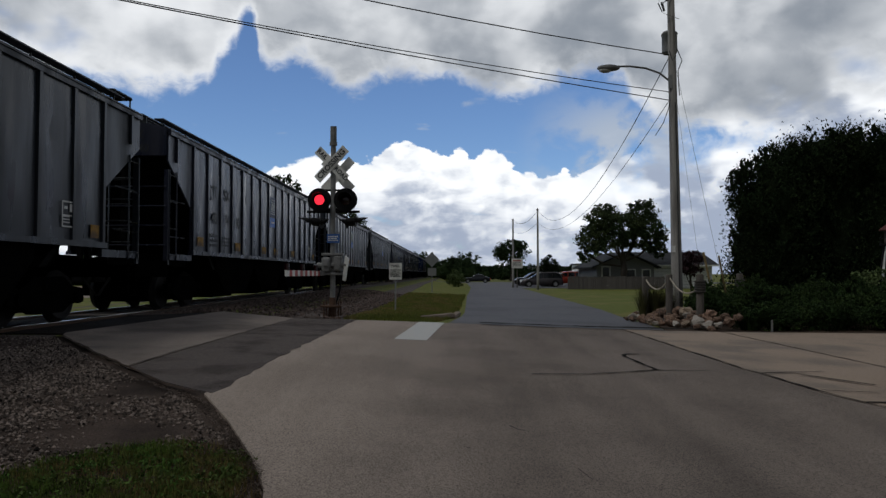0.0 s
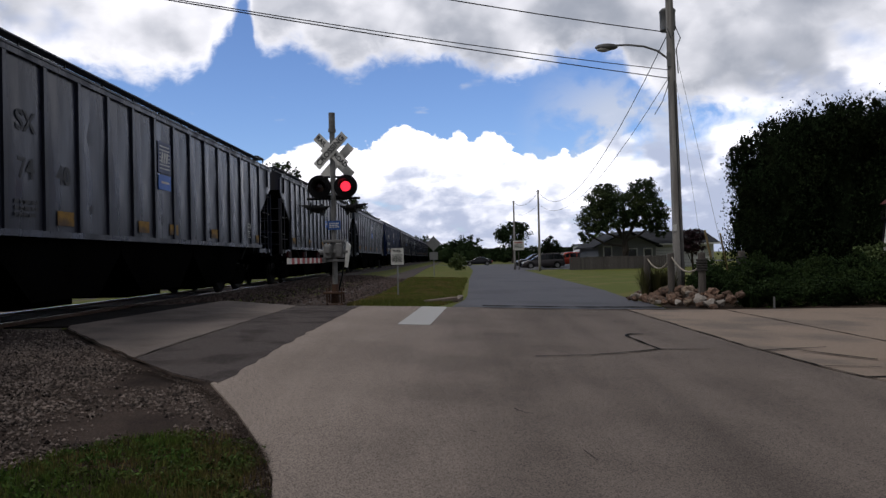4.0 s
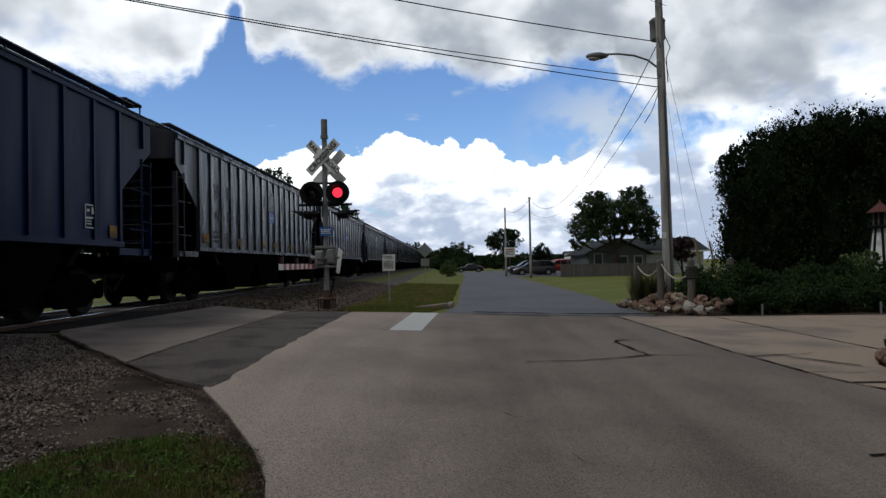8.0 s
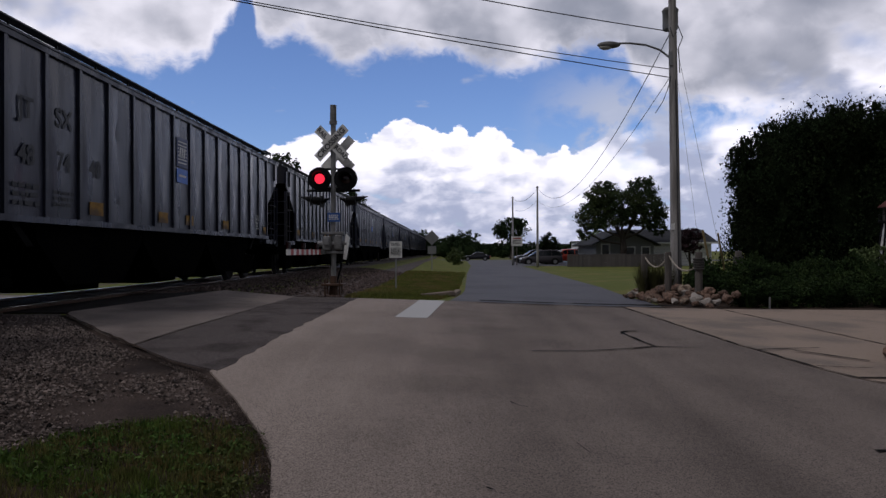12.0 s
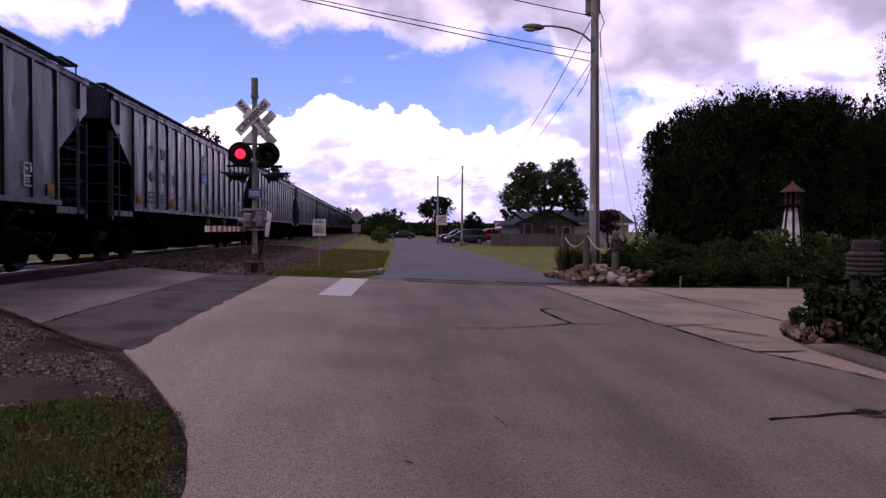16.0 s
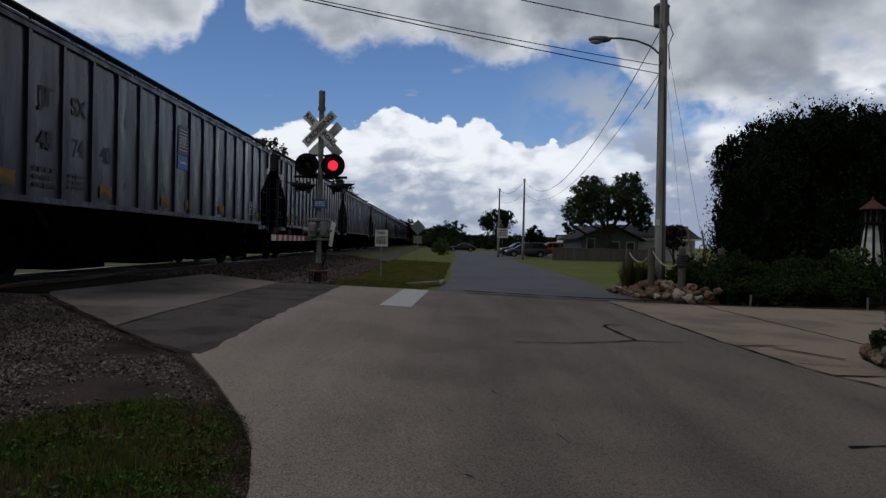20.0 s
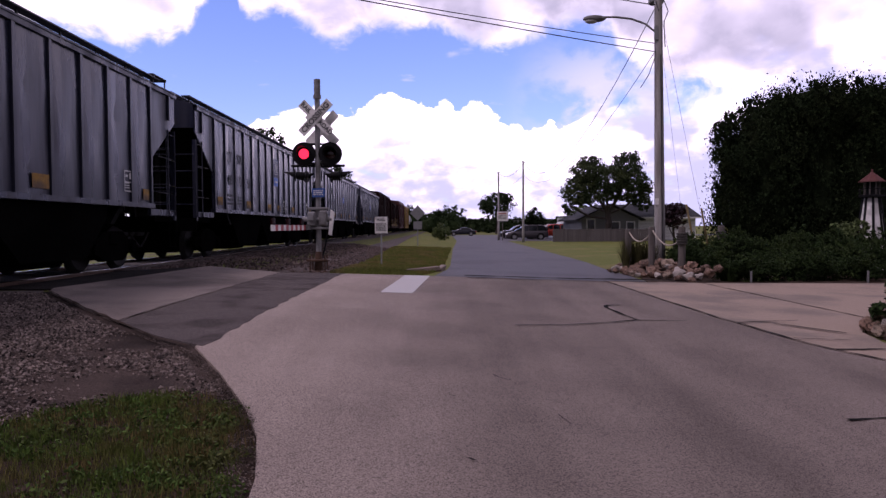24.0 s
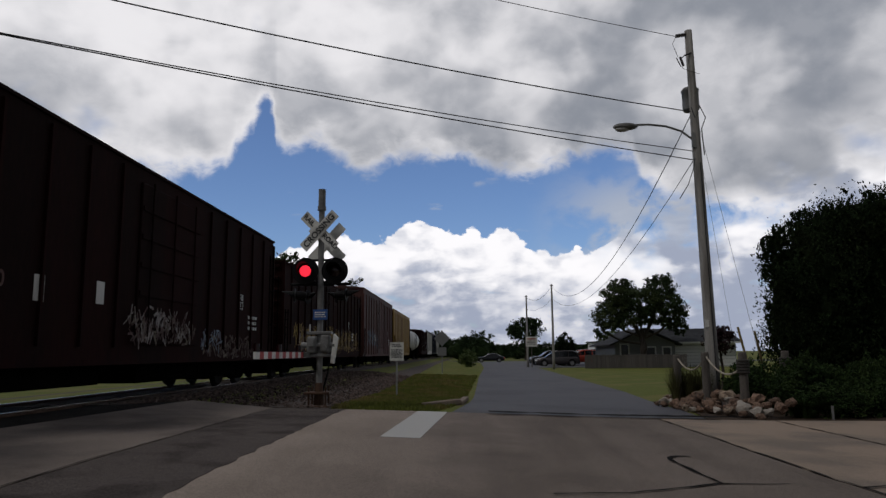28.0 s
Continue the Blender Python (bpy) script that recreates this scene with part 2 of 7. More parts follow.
    mx = nt.nodes.new("ShaderNodeMix")
    mx.data_type = "RGBA"
    second = second or tuple(c * (1 - vary) for c in color)
    mx.inputs[6].default_value, mx.inputs[7].default_value = (*color, 1), (*second, 1)
    nt.links.new(blend, mx.inputs[0])
    hv = nt.nodes.new("ShaderNodeHueSaturation")
    val = nt.nodes.new("ShaderNodeMapRange")
    val.inputs["From Min"].default_value, val.inputs["From Max"].default_value = 0.25, 0.75
    val.inputs["To Min"].default_value, val.inputs["To Max"].default_value = 1 - vary, 1 + vary
    nt.links.new(small, val.inputs["Value"])
    v_out = val.outputs[0]
    if speck:
        # dark pits and pale grains of the aggregate
        vo = nt.nodes.new("ShaderNodeTexVoronoi")
        vo.inputs["Scale"].default_value = 170
        nt.links.new(src, vo.inputs["Vector"])
        sv = nt.nodes.new("ShaderNodeSeparateColor")
        nt.links.new(vo.outputs["Color"], sv.inputs[0])
        k = nt.nodes.new("ShaderNodeMapRange")
        k.inputs["To Min"].default_value, k.inputs["To Max"].default_value = 1 + 0.3 * speck, 1 - 1.2 * speck
        cu = nt.nodes.new("ShaderNodeMath")
        cu.operation = "POWER"
        cu.inputs[1].default_value = 2.0
        nt.links.new(sv.outputs[0], cu.inputs[0])
        nt.links.new(cu.outputs[0], k.inputs["Value"])
        p = nt.nodes.new("ShaderNodeMath")
        p.operation = "MULTIPLY"
        nt.links.new(v_out, p.inputs[0])
        nt.links.new(k.outputs[0], p.inputs[1])
        v_out = p.outputs[0]
    for amount, make in ((island, "ShaderNodeNewGeometry"), (rand, "ShaderNodeObjectInfo")):
        if amount:
            g = nt.nodes.new(make)
            a = nt.nodes.new("ShaderNodeMath")
            a.operation = "MULTIPLY_ADD"
            nt.links.new(g.outputs["Random Per Island" if make.endswith("Geometry") else "Random"], a.inputs[0])
            a.inputs[1].default_value, a.inputs[2].default_value = 2 * amount, 1 - amount
            p = nt.nodes.new("ShaderNodeMath")
            p.operation = "MULTIPLY"
            nt.links.new(v_out, p.inputs[0])
            nt.links.new(a.outputs[0], p.inputs[1])
            v_out = p.outputs[0]
    nt.links.new(v_out, hv.inputs["Value"])
    nt.links.new(mx.outputs[2], hv.inputs["Color"])
    nt.links.new(hv.outputs[0], b.inputs["Base Color"])
    if sheen:
        sh = nt.nodes.new("ShaderNodeMapRange")
        sh.inputs["From Min"].default_value, sh.inputs["From Max"].default_value = 0.35, 0.65
        sh.inputs["To Min"].default_value, sh.inputs["To Max"].default_value = rough - sheen * 0.4, rough + sheen
        nt.links.new(big, sh.inputs["Value"])
        nt.links.new(sh.outputs[0], b.inputs["Roughness"])
    if bump:
        bp = nt.nodes.new("ShaderNodeBump")
        bp.inputs["Strength"].default_value, bp.inputs["Distance"].default_value = bump, 0.02
        nt.links.new(small, bp.inputs["Height"])
        nt.links.new(bp.outputs[0], b.inputs["Normal"])
    return m


def glow(name, color, strength):
    m = bpy.data.materials.new(name)
    m.use_nodes = True
    b = m.node_tree.nodes["Principled BSDF"]
    b.inputs["Base Color"].default_value = (*color, 1)
    b.inputs["Emission Color"].default_value, b.inputs["Emission Strength"].default_value = (*color, 1), strength
    return m


M = dict(
    grass=material("grass_ground", (0.115, 0.135, 0.027), 0.95, 0.4, 0.5, 22, 0.5, second=(0.16, 0.15, 0.045), spec=0.1),
    blade=material("grass_blade", (0.13, 0.15, 0.03), 0.7, 0.3, 0.9, 9, 0, second=(0.21, 0.165, 0.06), island=0.35, spec=0.2),
    concrete=material("road_concrete", (0.405, 0.332, 0.282), 0.9, 0.16, 0.8, 85, 0.3, second=(0.12, 0.097, 0.083), spec=0.15, patch=(0.4, 0.68), speck=0.58, lane=(-2.4, 1.3)),
    apron=material("apron_concrete", (0.34, 0.262, 0.205), 0.9, 0.2, 0.6, 60, 0.4, second=(0.22, 0.18, 0.15), spec=0.15, speck=0.2),
    kerb=material("kerb_concrete", (0.21, 0.165, 0.135), 0.9, 0.25, 0.8, 50, 0.5, second=(0.12, 0.095, 0.08), spec=0.15, speck=0.25),
    panel=material("crossing_concrete", (0.25, 0.208, 0.182), 0.9, 0.22, 0.5, 60, 0.5, second=(0.125, 0.104, 0.094), spec=0.15, speck=0.25),
    patch=material("asphalt_patch", (0.135, 0.114, 0.106), 0.95, 0.35, 1.6, 55, 1.0, second=(0.08, 0.067, 0.063), spec=0.1, speck=0.6),
    asphalt=material("street_asphalt", (0.074, 0.072, 0.083), 0.72, 0.22, 0.3, 50, 0.4, second=(0.052, 0.051, 0.06), spec=0.4),
    # near-black asphalt: the shade under the train is painted into its colour
    train_shade=material("train_shade_asphalt", (0.02, 0.017, 0.016), 0.95, 0.3, 1.2, 50, 0.6, second=(0.01, 0.009, 0.008), spec=0.08),
    tar=material("tar", (0.01, 0.0095, 0.009), 0.9, 0.3, 4, 60, 0.2, spec=0.05),
    paint=material("road_paint", (0.46, 0.45, 0.43), 0.7, 0.1, 6, 70, 0.2, second=(0.45, 0.43, 0.41), patch=(0.55, 0.75)),
    dirt=material("gravel_ground", (0.095, 0.07, 0.058), 0.95, 0.4, 0.9, 60, 1.0, second=(0.035, 0.026, 0.022), spec=0.1, speck=0.45),
    stone=material("gravel_stone", (0.175, 0.14, 0.12), 0.9, 0.25, 3, 30, 0.2, island=0.95, spec=0.2),
    ballast=material("ballast", (0.09, 0.074, 0.066), 0.95, 0.35, 1.0, 18, 1.0, second=(0.08, 0.06, 0.055), spec=0.2),
    ballast_red=material("ballast_stone", (0.1, 0.074, 0.065), 0.9, 0.25, 3, 30, 0.2, island=0.7, spec=0.2),
    mulch=material("mulch", (0.06, 0.04, 0.028), 0.95, 0.4, 2, 30, 0.8, spec=0.2),
    debris=material("leaf_debris", (0.05, 0.034, 0.025), 0.95, 0.4, 4, 40, 0.8, spec=0.1),
    turf=material("short_turf", (0.085, 0.135, 0.022), 0.7, 0.3, 1.5, 9, 0, second=(0.16, 0.11, 0.045), patch=(0.42, 0.62), island=0.5, spec=0.15),
    weed=material("clover_leaf", (0.055, 0.11, 0.02), 0.75, 0.3, 1.6, 9, 0, second=(0.075, 0.085, 0.025), island=0.5, spec=0.15),
    tie=material("creosoted_tie", (0.05, 0.038, 0.03), 0.9, 0.3, 2, 20, 0.4),
    rail=material("rusty_rail", (0.10, 0.055, 0.035), 0.7, 0.3, 3, 30, 0.2, metal=0.4),
    railtop=material("polished_rail_head", (0.55, 0.55, 0.56), 0.25, 0.1, 3, 30, 0.05, metal=1.0),
)


# ---- mesh helpers ----
def box(bm, c, s, rz=0.0, rx=0.0, ry=0.0, bev=0.0):
    g = bmesh.ops.create_cube(bm, size=1)
    vs = g["verts"]
    bmesh.ops.scale(bm, vec=s, verts=vs)
    if bev:
        es = {e for v in vs for e in v.link_edges}
        r = bmesh.ops.bevel(bm, geom=list(es), offset=bev, segments=1, affect="EDGES")
        vs = list({v for f in r["faces"] for v in f.verts} | {v for v in vs if v.is_valid})
    bmesh.ops.transform(bm, matrix=pose(*c, rx, ry, rz), verts=vs)
    return bm


def rod(bm, p, q, r, r2=None, seg=8, caps=True):
    p, q = Vector(p), Vector(q)
    d = q - p
    m = Matrix.Translation((p + q) / 2) @ d.to_track_quat("Z", "Y").to_matrix().to_4x4()
    bmesh.ops.create_cone(bm, cap_ends=caps, segments=seg, radius1=r, radius2=r if r2 is None else r2, depth=d.length, matrix=m)
    return bm


def tube(bm, pts, r, seg=6):
    """A bent pipe or wire along points."""
    pts = [Vector(p) for p in pts]
    rings = []
    for i, p in enumerate(pts):
        d = (pts[min(i + 1, len(pts) - 1)] - pts[max(i - 1, 0)]).normalized()
        q = d.to_track_quat("Z", "Y")
        rings.append([bm.verts.new(p + q @ Vector((r * math.cos(a), r * math.sin(a), 0))) for a in [2 * math.pi * k / seg for k in range(seg)]])
    for a, b in zip(rings, rings[1:]):
        for k in range(seg):
            bm.faces.new((a[k], a[(k + 1) % seg], b[(k + 1) % seg], b[k]))
    bm.faces.new(rings[0][::-1]), bm.faces.new(rings[-1])
    return bm


def prism(bm, outline, axis, a, b):
    """An outline (pairs) drawn out from a to b along x, y or z."""
    def at(p, w):
        return {"x": (w, p[0], p[1]), "y": (p[0], w, p[1]), "z": (p[0], p[1], w)}[axis]
    lo, hi = [bm.verts.new(at(p, a)) for p in outline], [bm.verts.new(at(p, b)) for p in outline]
    n = len(outline)
    fs = [bm.faces.new(lo), bm.faces.new(hi)]
    for k in range(n):
        fs.append(bm.faces.new((lo[k], lo[(k + 1) % n], hi[(k + 1) % n], hi[k])))
    bmesh.ops.recalc_face_normals(bm, faces=fs)
    return bm


def lathe(bm, prof, seg=16, m=None):
    """A profile of (radius, height) turned about z."""
    rings = [[bm.verts.new((m or Matrix()) @ Vector((r * math.cos(2 * math.pi * k / seg), r * math.sin(2 * math.pi * k / seg), z))) for k in range(seg)] for r, z in prof]
    fs = []
    for a, b in zip(rings, rings[1:]):
        for k in range(seg):
            fs.append(bm.faces.new((a[k], a[(k + 1) % seg], b[(k + 1) % seg], b[k])))
    fs += [bm.faces.new(rings[0][::-1]), bm.faces.new(rings[-1])]
    bmesh.ops.recalc_face_normals(bm, faces=fs)
    return bm


def finish(name, bm, mat, smooth=False):
    me = bpy.data.meshes.new(name)
    bm.to_mesh(me)
    bm.free()
    for m in (mat if isinstance(mat, (list, tuple)) else [mat]):
        me.materials.append(m)
    if smooth:
        me.shade_smooth()
    return me


def part(name, bm, mat, parent, label="", smooth=False):
    me = bm if isinstance(bm, bpy.types.Mesh) else finish(name, bm, mat, smooth)
    ob = new(name, me)
    ob.parent = parent
    return tagged(ob, label, kind="stuff" if name in ("stencil", "graffiti") else "")


def thing(name, at, label, category, group="", kind=""):
    ob = new(name)
    ob.empty_display_size = 0.2
    ob.matrix_basis = at if isinstance(at, Matrix) else pose(*at)
    return tagged(ob, label, category, group, kind)


def solid(name, bm, mat, label="", category="", kind="", smooth=False, group=""):
    return tagged(new(name, finish(name, bm, mat, smooth)), label, category, group, kind)


def raw(name, verts, faces, mat):
    me = bpy.data.meshes.new(name)
    me.from_pydata([tuple(v) for v in verts], [], faces)
    for m in (mat if isinstance(mat, (list, tuple)) else [mat]):
        me.materials.append(m)
    return me


def lettering(text, size, mat, depth=0.002):
    """Writing in the plane x, z, facing -y, as a mesh."""
    c = bpy.data.curves.new("writing", "FONT")
    c.body, c.size, c.extrude, c.align_x, c.align_y = text, size, depth, "CENTER", "CENTER"
    c.offset = size * 0.022
    o = bpy.data.objects.new("writing", c)
    scene.collection.objects.link(o)
    bpy.context.view_layer.update()
    me = bpy.data.meshes.new_from_object(o.evaluated_get(bpy.context.evaluated_depsgraph_get()))
    bpy.data.objects.remove(o)
    me.transform(pose(0, 0, 0, 90, 0, 0))
    me.materials.clear()
    me.materials.append(mat)
    return me


# ---- the lie of the land ----
def lerp(x, xs, zs):
    return float(np.interp(x, xs, zs))


def ground_z(x, y):
    a = lerp(x, [-60, -30, -14, -10.5, -6.0, -3, 0, 3, 6, 12, 60], [0.1, 0.15, 0.3, 0.56, 0.56, 0.5, 0.4, 0.28, 0.2, 0.15, 0.1])
    a -= 0.15 * min(max((9 - y) / 7, 0), 1) * min(max((x + 6) / 4, 0), 1)
    a += 0.1 * max(0, 1 - abs(x + 5.2) / 1.7) * min(max((y - 10.5) / 5, 0), 1) * min(max((60 - y) / 30, 0), 1)      # hump before the rails
    side = min(max((x + 4.5) / 2, 0), 1)
    return a - side * lerp(y, [15.8, 23, 70, 120, 200], [0, 0.17, 0.27, 0.4, 0.4]) * min(1, 0.5 + 0.5 * min(max((8 - x) / 8, 0), 1))


def slab(name, outline, dz, mat, label, category="", kind="structure", cell=1.5, skirt=0.12):
    """A sheet over the ground inside an outline, with an edge that goes down."""
    bm = bmesh.new()
    bm.faces.new([bm.verts.new((x, y, 0)) for x, y in outline])
    for ax in (0, 1):
        vals = [p[ax] for p in outline]
        no = (1, 0, 0) if ax == 0 else (0, 1, 0)
        step = cell
        v = min(vals) + step
        while v < max(vals):
            co = (v, 0, 0) if ax == 0 else (0, v, 0)
            bmesh.ops.bisect_plane(bm, geom=bm.verts[:] + bm.edges[:] + bm.faces[:], plane_co=co, plane_no=no)
            far = abs(v) if ax == 1 else abs(v) * 0.6
            v += step * (1 if far < 25 else 3 if far < 80 else 12)
    if sum(f.normal.z for f in bm.faces) < 0:
        bmesh.ops.reverse_faces(bm, faces=bm.faces[:])
    rim = [e for e in bm.edges if e.is_boundary]
    r = bmesh.ops.extrude_edge_only(bm, edges=rim)
    low = {v for v in r["geom"] if isinstance(v, bmesh.types.BMVert)}
    for v in bm.verts:
        v.co.z = ground_z(v.co.x, v.co.y) + dz - (skirt if v in low else 0)
    bmesh.ops.recalc_face_normals(bm, faces=bm.faces[:])
    return solid(name, bm, mat, label, category, kind)


def make_ground():
    def axis(a, b):
        vals = [a]
        while vals[-1] < b:
            v = vals[-1]
            vals.append(min(v + max(0.9, abs(v) * 0.09), b))
        return vals
    xs = sorted({round(s * v, 2) for v in axis(0, 3000) for s in (-1, 1)})
    ys = [-v for v in reversed(axis(2, 600))] + axis(-1, 4000)
    verts = [(x, y, ground_z(x, y) - 0.035) for y in ys for x in xs]
    n = len(xs)
    faces = [(j * n + i, j * n + i + 1, (j + 1) * n + i + 1, (j + 1) * n + i) for j in range(len(ys) - 1) for i in range(n - 1)]
    return tagged(new("ground", raw("ground", verts, faces, M["grass"])), "uneven grassy ground of a flat town edge", "ground", kind="structure")


make_ground()
CURVE = [(-3.45, 7.6), (-2.7, 6.78), (-2.22, 6.4), (-1.68, 5.4), (-1.25, 4.5), (-1.03, 3.95), (-0.87, 3.3), (-0.78, 2.6), (-0.75, 1.5), (-0.75, -12)]
slab("road", [(-2.15, 15.75), *CURVE[2:], (4.7, -12), (4.6, 5.0), (4.55, 5.85), (4.35, 6.5), (4.05, 7.2), (3.92, 7.7), (3.75, 9.3), (3.75, 15.85)], 0.0, M["concrete"],
     "weathered grey-brown concrete road with tar-sealed cracks", "road")
slab("road", [(3.762, 15.85), (3.762, 9.3), (3.932, 7.7), (4.062, 7.2), (4.362, 6.5), (4.562, 5.85), (4.612, 5.0), (4.712, -12), (4.85, -12), (4.85, 7.3), (4.92, 7.7), (5.1, 8.4), (5.94, 9.3), (5.94, 15.85)], 0.002, M["apron"],
     "pale concrete apron strip beside the road", "road")
slab("pavement", [(5.955, 15.85), (5.955, 9.3), (7.5, 9.6), (34, 9.6), (34, 15.9)], 0.004, M["apron"], "pale tan concrete driveway with a jointed edge", "driveway")
jag = random.Random(12)
slab("road", [(-2.16, 6.42), (-2.7, 6.78), (-3.45, 7.6), (-3.48, 15.6), (-2.1, 15.72)] + [(-2.13 + jag.uniform(-0.03, 0.03), 15.4 - 0.22 * k) for k in range(41)], 0.006, M["patch"], "dark rough asphalt patch before the rail crossing", "road")
slab("road", [(-3.49, 7.62), (-4.39, 8.7), (-5.85, 10.6), (-6.06, 11.1), (-5.7, 13.3), (-5.15, 15.95), (-3.49, 15.65)], 0.004, M["panel"], "worn concrete ramp up to the rail crossing", "road", cell=0.8)
# strip and panel follow the train's shadow and carry it as colour
slab("road", [(-6.075, 11.1), (-7.2, 11.2), (-7.2, 16.0), (-5.165, 15.97), (-5.715, 13.3)], -0.012, M["train_shade"], "asphalt strip beside the rail, painted black as the train's shade", "road", cell=0.8)
slab("road", [(-7.5, 11.2), (-8.7, 11.2), (-8.7, 15.5), (-7.5, 15.5)], 0.01, M["train_shade"], "crossing panel between the rails, painted dark as the train's shade", "road")
slab("road", [(-9.0, 11.0), (-90, 9.5), (-90, 17), (-9.0, 15.6)], 0.0, M["panel"], "concrete road going on behind the rail line", "road")
slab("road", [(-0.1, 15.77), (3.75, 15.87), (4.75, 15.9), (5.13, 19), (5.84, 28), (6.7, 59), (7.0, 72), (8.5, 92), (30, 112), (60, 122), (60, 132), (-4, 132), (2.4, 118), (1.9, 72),
              (0.88, 42.7), (0.42, 24), (0.25, 20)], -0.004, M["asphalt"], "smooth blue-grey asphalt side street", "road")
slab("ground_gravel", [(-5.8, 10.75), (-4.3, 8.82), (-3.35, 7.7), (-2.6, 6.88), (-2.1, 6.5), (-1.55, 5.45), (-1.2, 4.7), (-1.9, 4.95), (-2.36, 4.4), (-2.6, 3.7), (-4.2, 3.0), (-6.2, 2.4), (-6.2, 10.8)],
     -0.02, M["dirt"], "brown dirt and loose gravel shoulder", "gravel")
slab("ground_ballast", [(-6.1, 10.9), (-4.9, 7.5), (-5.2, 0), (-5.2, -60), (-11.3, -60), (-11.3, 10.9)], -0.015, M["ballast"], "dark crushed stone ballast along the rail line", "ballast", cell=2.5)
slab("ground_ballast", [(-2.5, 15.95), (-2.5, 20), (-2.5, 26), (-2.7, 40), (-3.2, 80), (-4.0, 420), (-11.3, 420), (-11.3, 15.95)], -0.015, M["ballast"], "dark crushed stone ballast along the rail line", "ballast", cell=2.5)
slab("stop_line", [(-0.95, 11.55), (-0.42, 11.5), (-0.18, 15.7), (-0.74, 15.72)], 0.006, M["paint"], "faded white painted stop line on the concrete road", "road marking", "thing", skirt=0.004)


def kerb():
    """A low rounded concrete kerb along the right side of the road."""
    prof = [(-0.14, -0.1), (-0.13, 0.04), (-0.1, 0.075), (-0.04, 0.095), (0.1, 0.095), (0.14, 0.07), (0.14, -0.1)]
    path = [(5.0, 7.55), (4.97, 7.2), (4.96, 6.0), (4.96, 4.0), (4.97, 1.0), (4.97, -4), (4.97, -12)]
    bm = bmesh.new()
    rings = []
    for i, (x, y) in enumerate(path):
        low = 0.45 if i == 0 else 1
        rings.append([bm.verts.new((x + a, y, ground_z(x, y) + (b * low if b > 0 else b))) for a, b in prof])
    for a, b in zip(rings, rings[1:]):
        for k in range(len(prof)):
            bm.faces.new((a[k], a[(k + 1) % len(prof)], b[(k + 1) % len(prof)], b[k]))
    bm.faces.new(rings[0]), bm.faces.new(rings[-1])
    bmesh.ops.recalc_face_normals(bm, faces=bm.faces[:])
    solid("kerb", bm, M["kerb"], "brown weathered rounded concrete kerb beside the road", "kerb", "structure")
    bm = bmesh.new()
    for x0, y0, x1, y1 in ((-0.75, 17.9, 0.0, 19.2), (0.0, 19.2, 0.16, 21.0)):
        a = math.degrees(math.atan2(y1 - y0, x1 - x0))
        box(bm, ((x0 + x1) / 2, (y0 + y1) / 2, ground_z(x0, y0) + 0.0), (math.hypot(x1 - x0, y1 - y0), 0.16, 0.12), rz=a, bev=0.02)
    solid("kerb", bm, M["apron"], "short worn concrete kerb at the verge's corner", "kerb", "structure")


kerb()


# ---- the rail line and the train ----
TRACK_X, RAIL_Z = -8.1, 0.6
SPEED, PITCH = 17.55, 20.2          # metres a second; metres from coupler to coupler

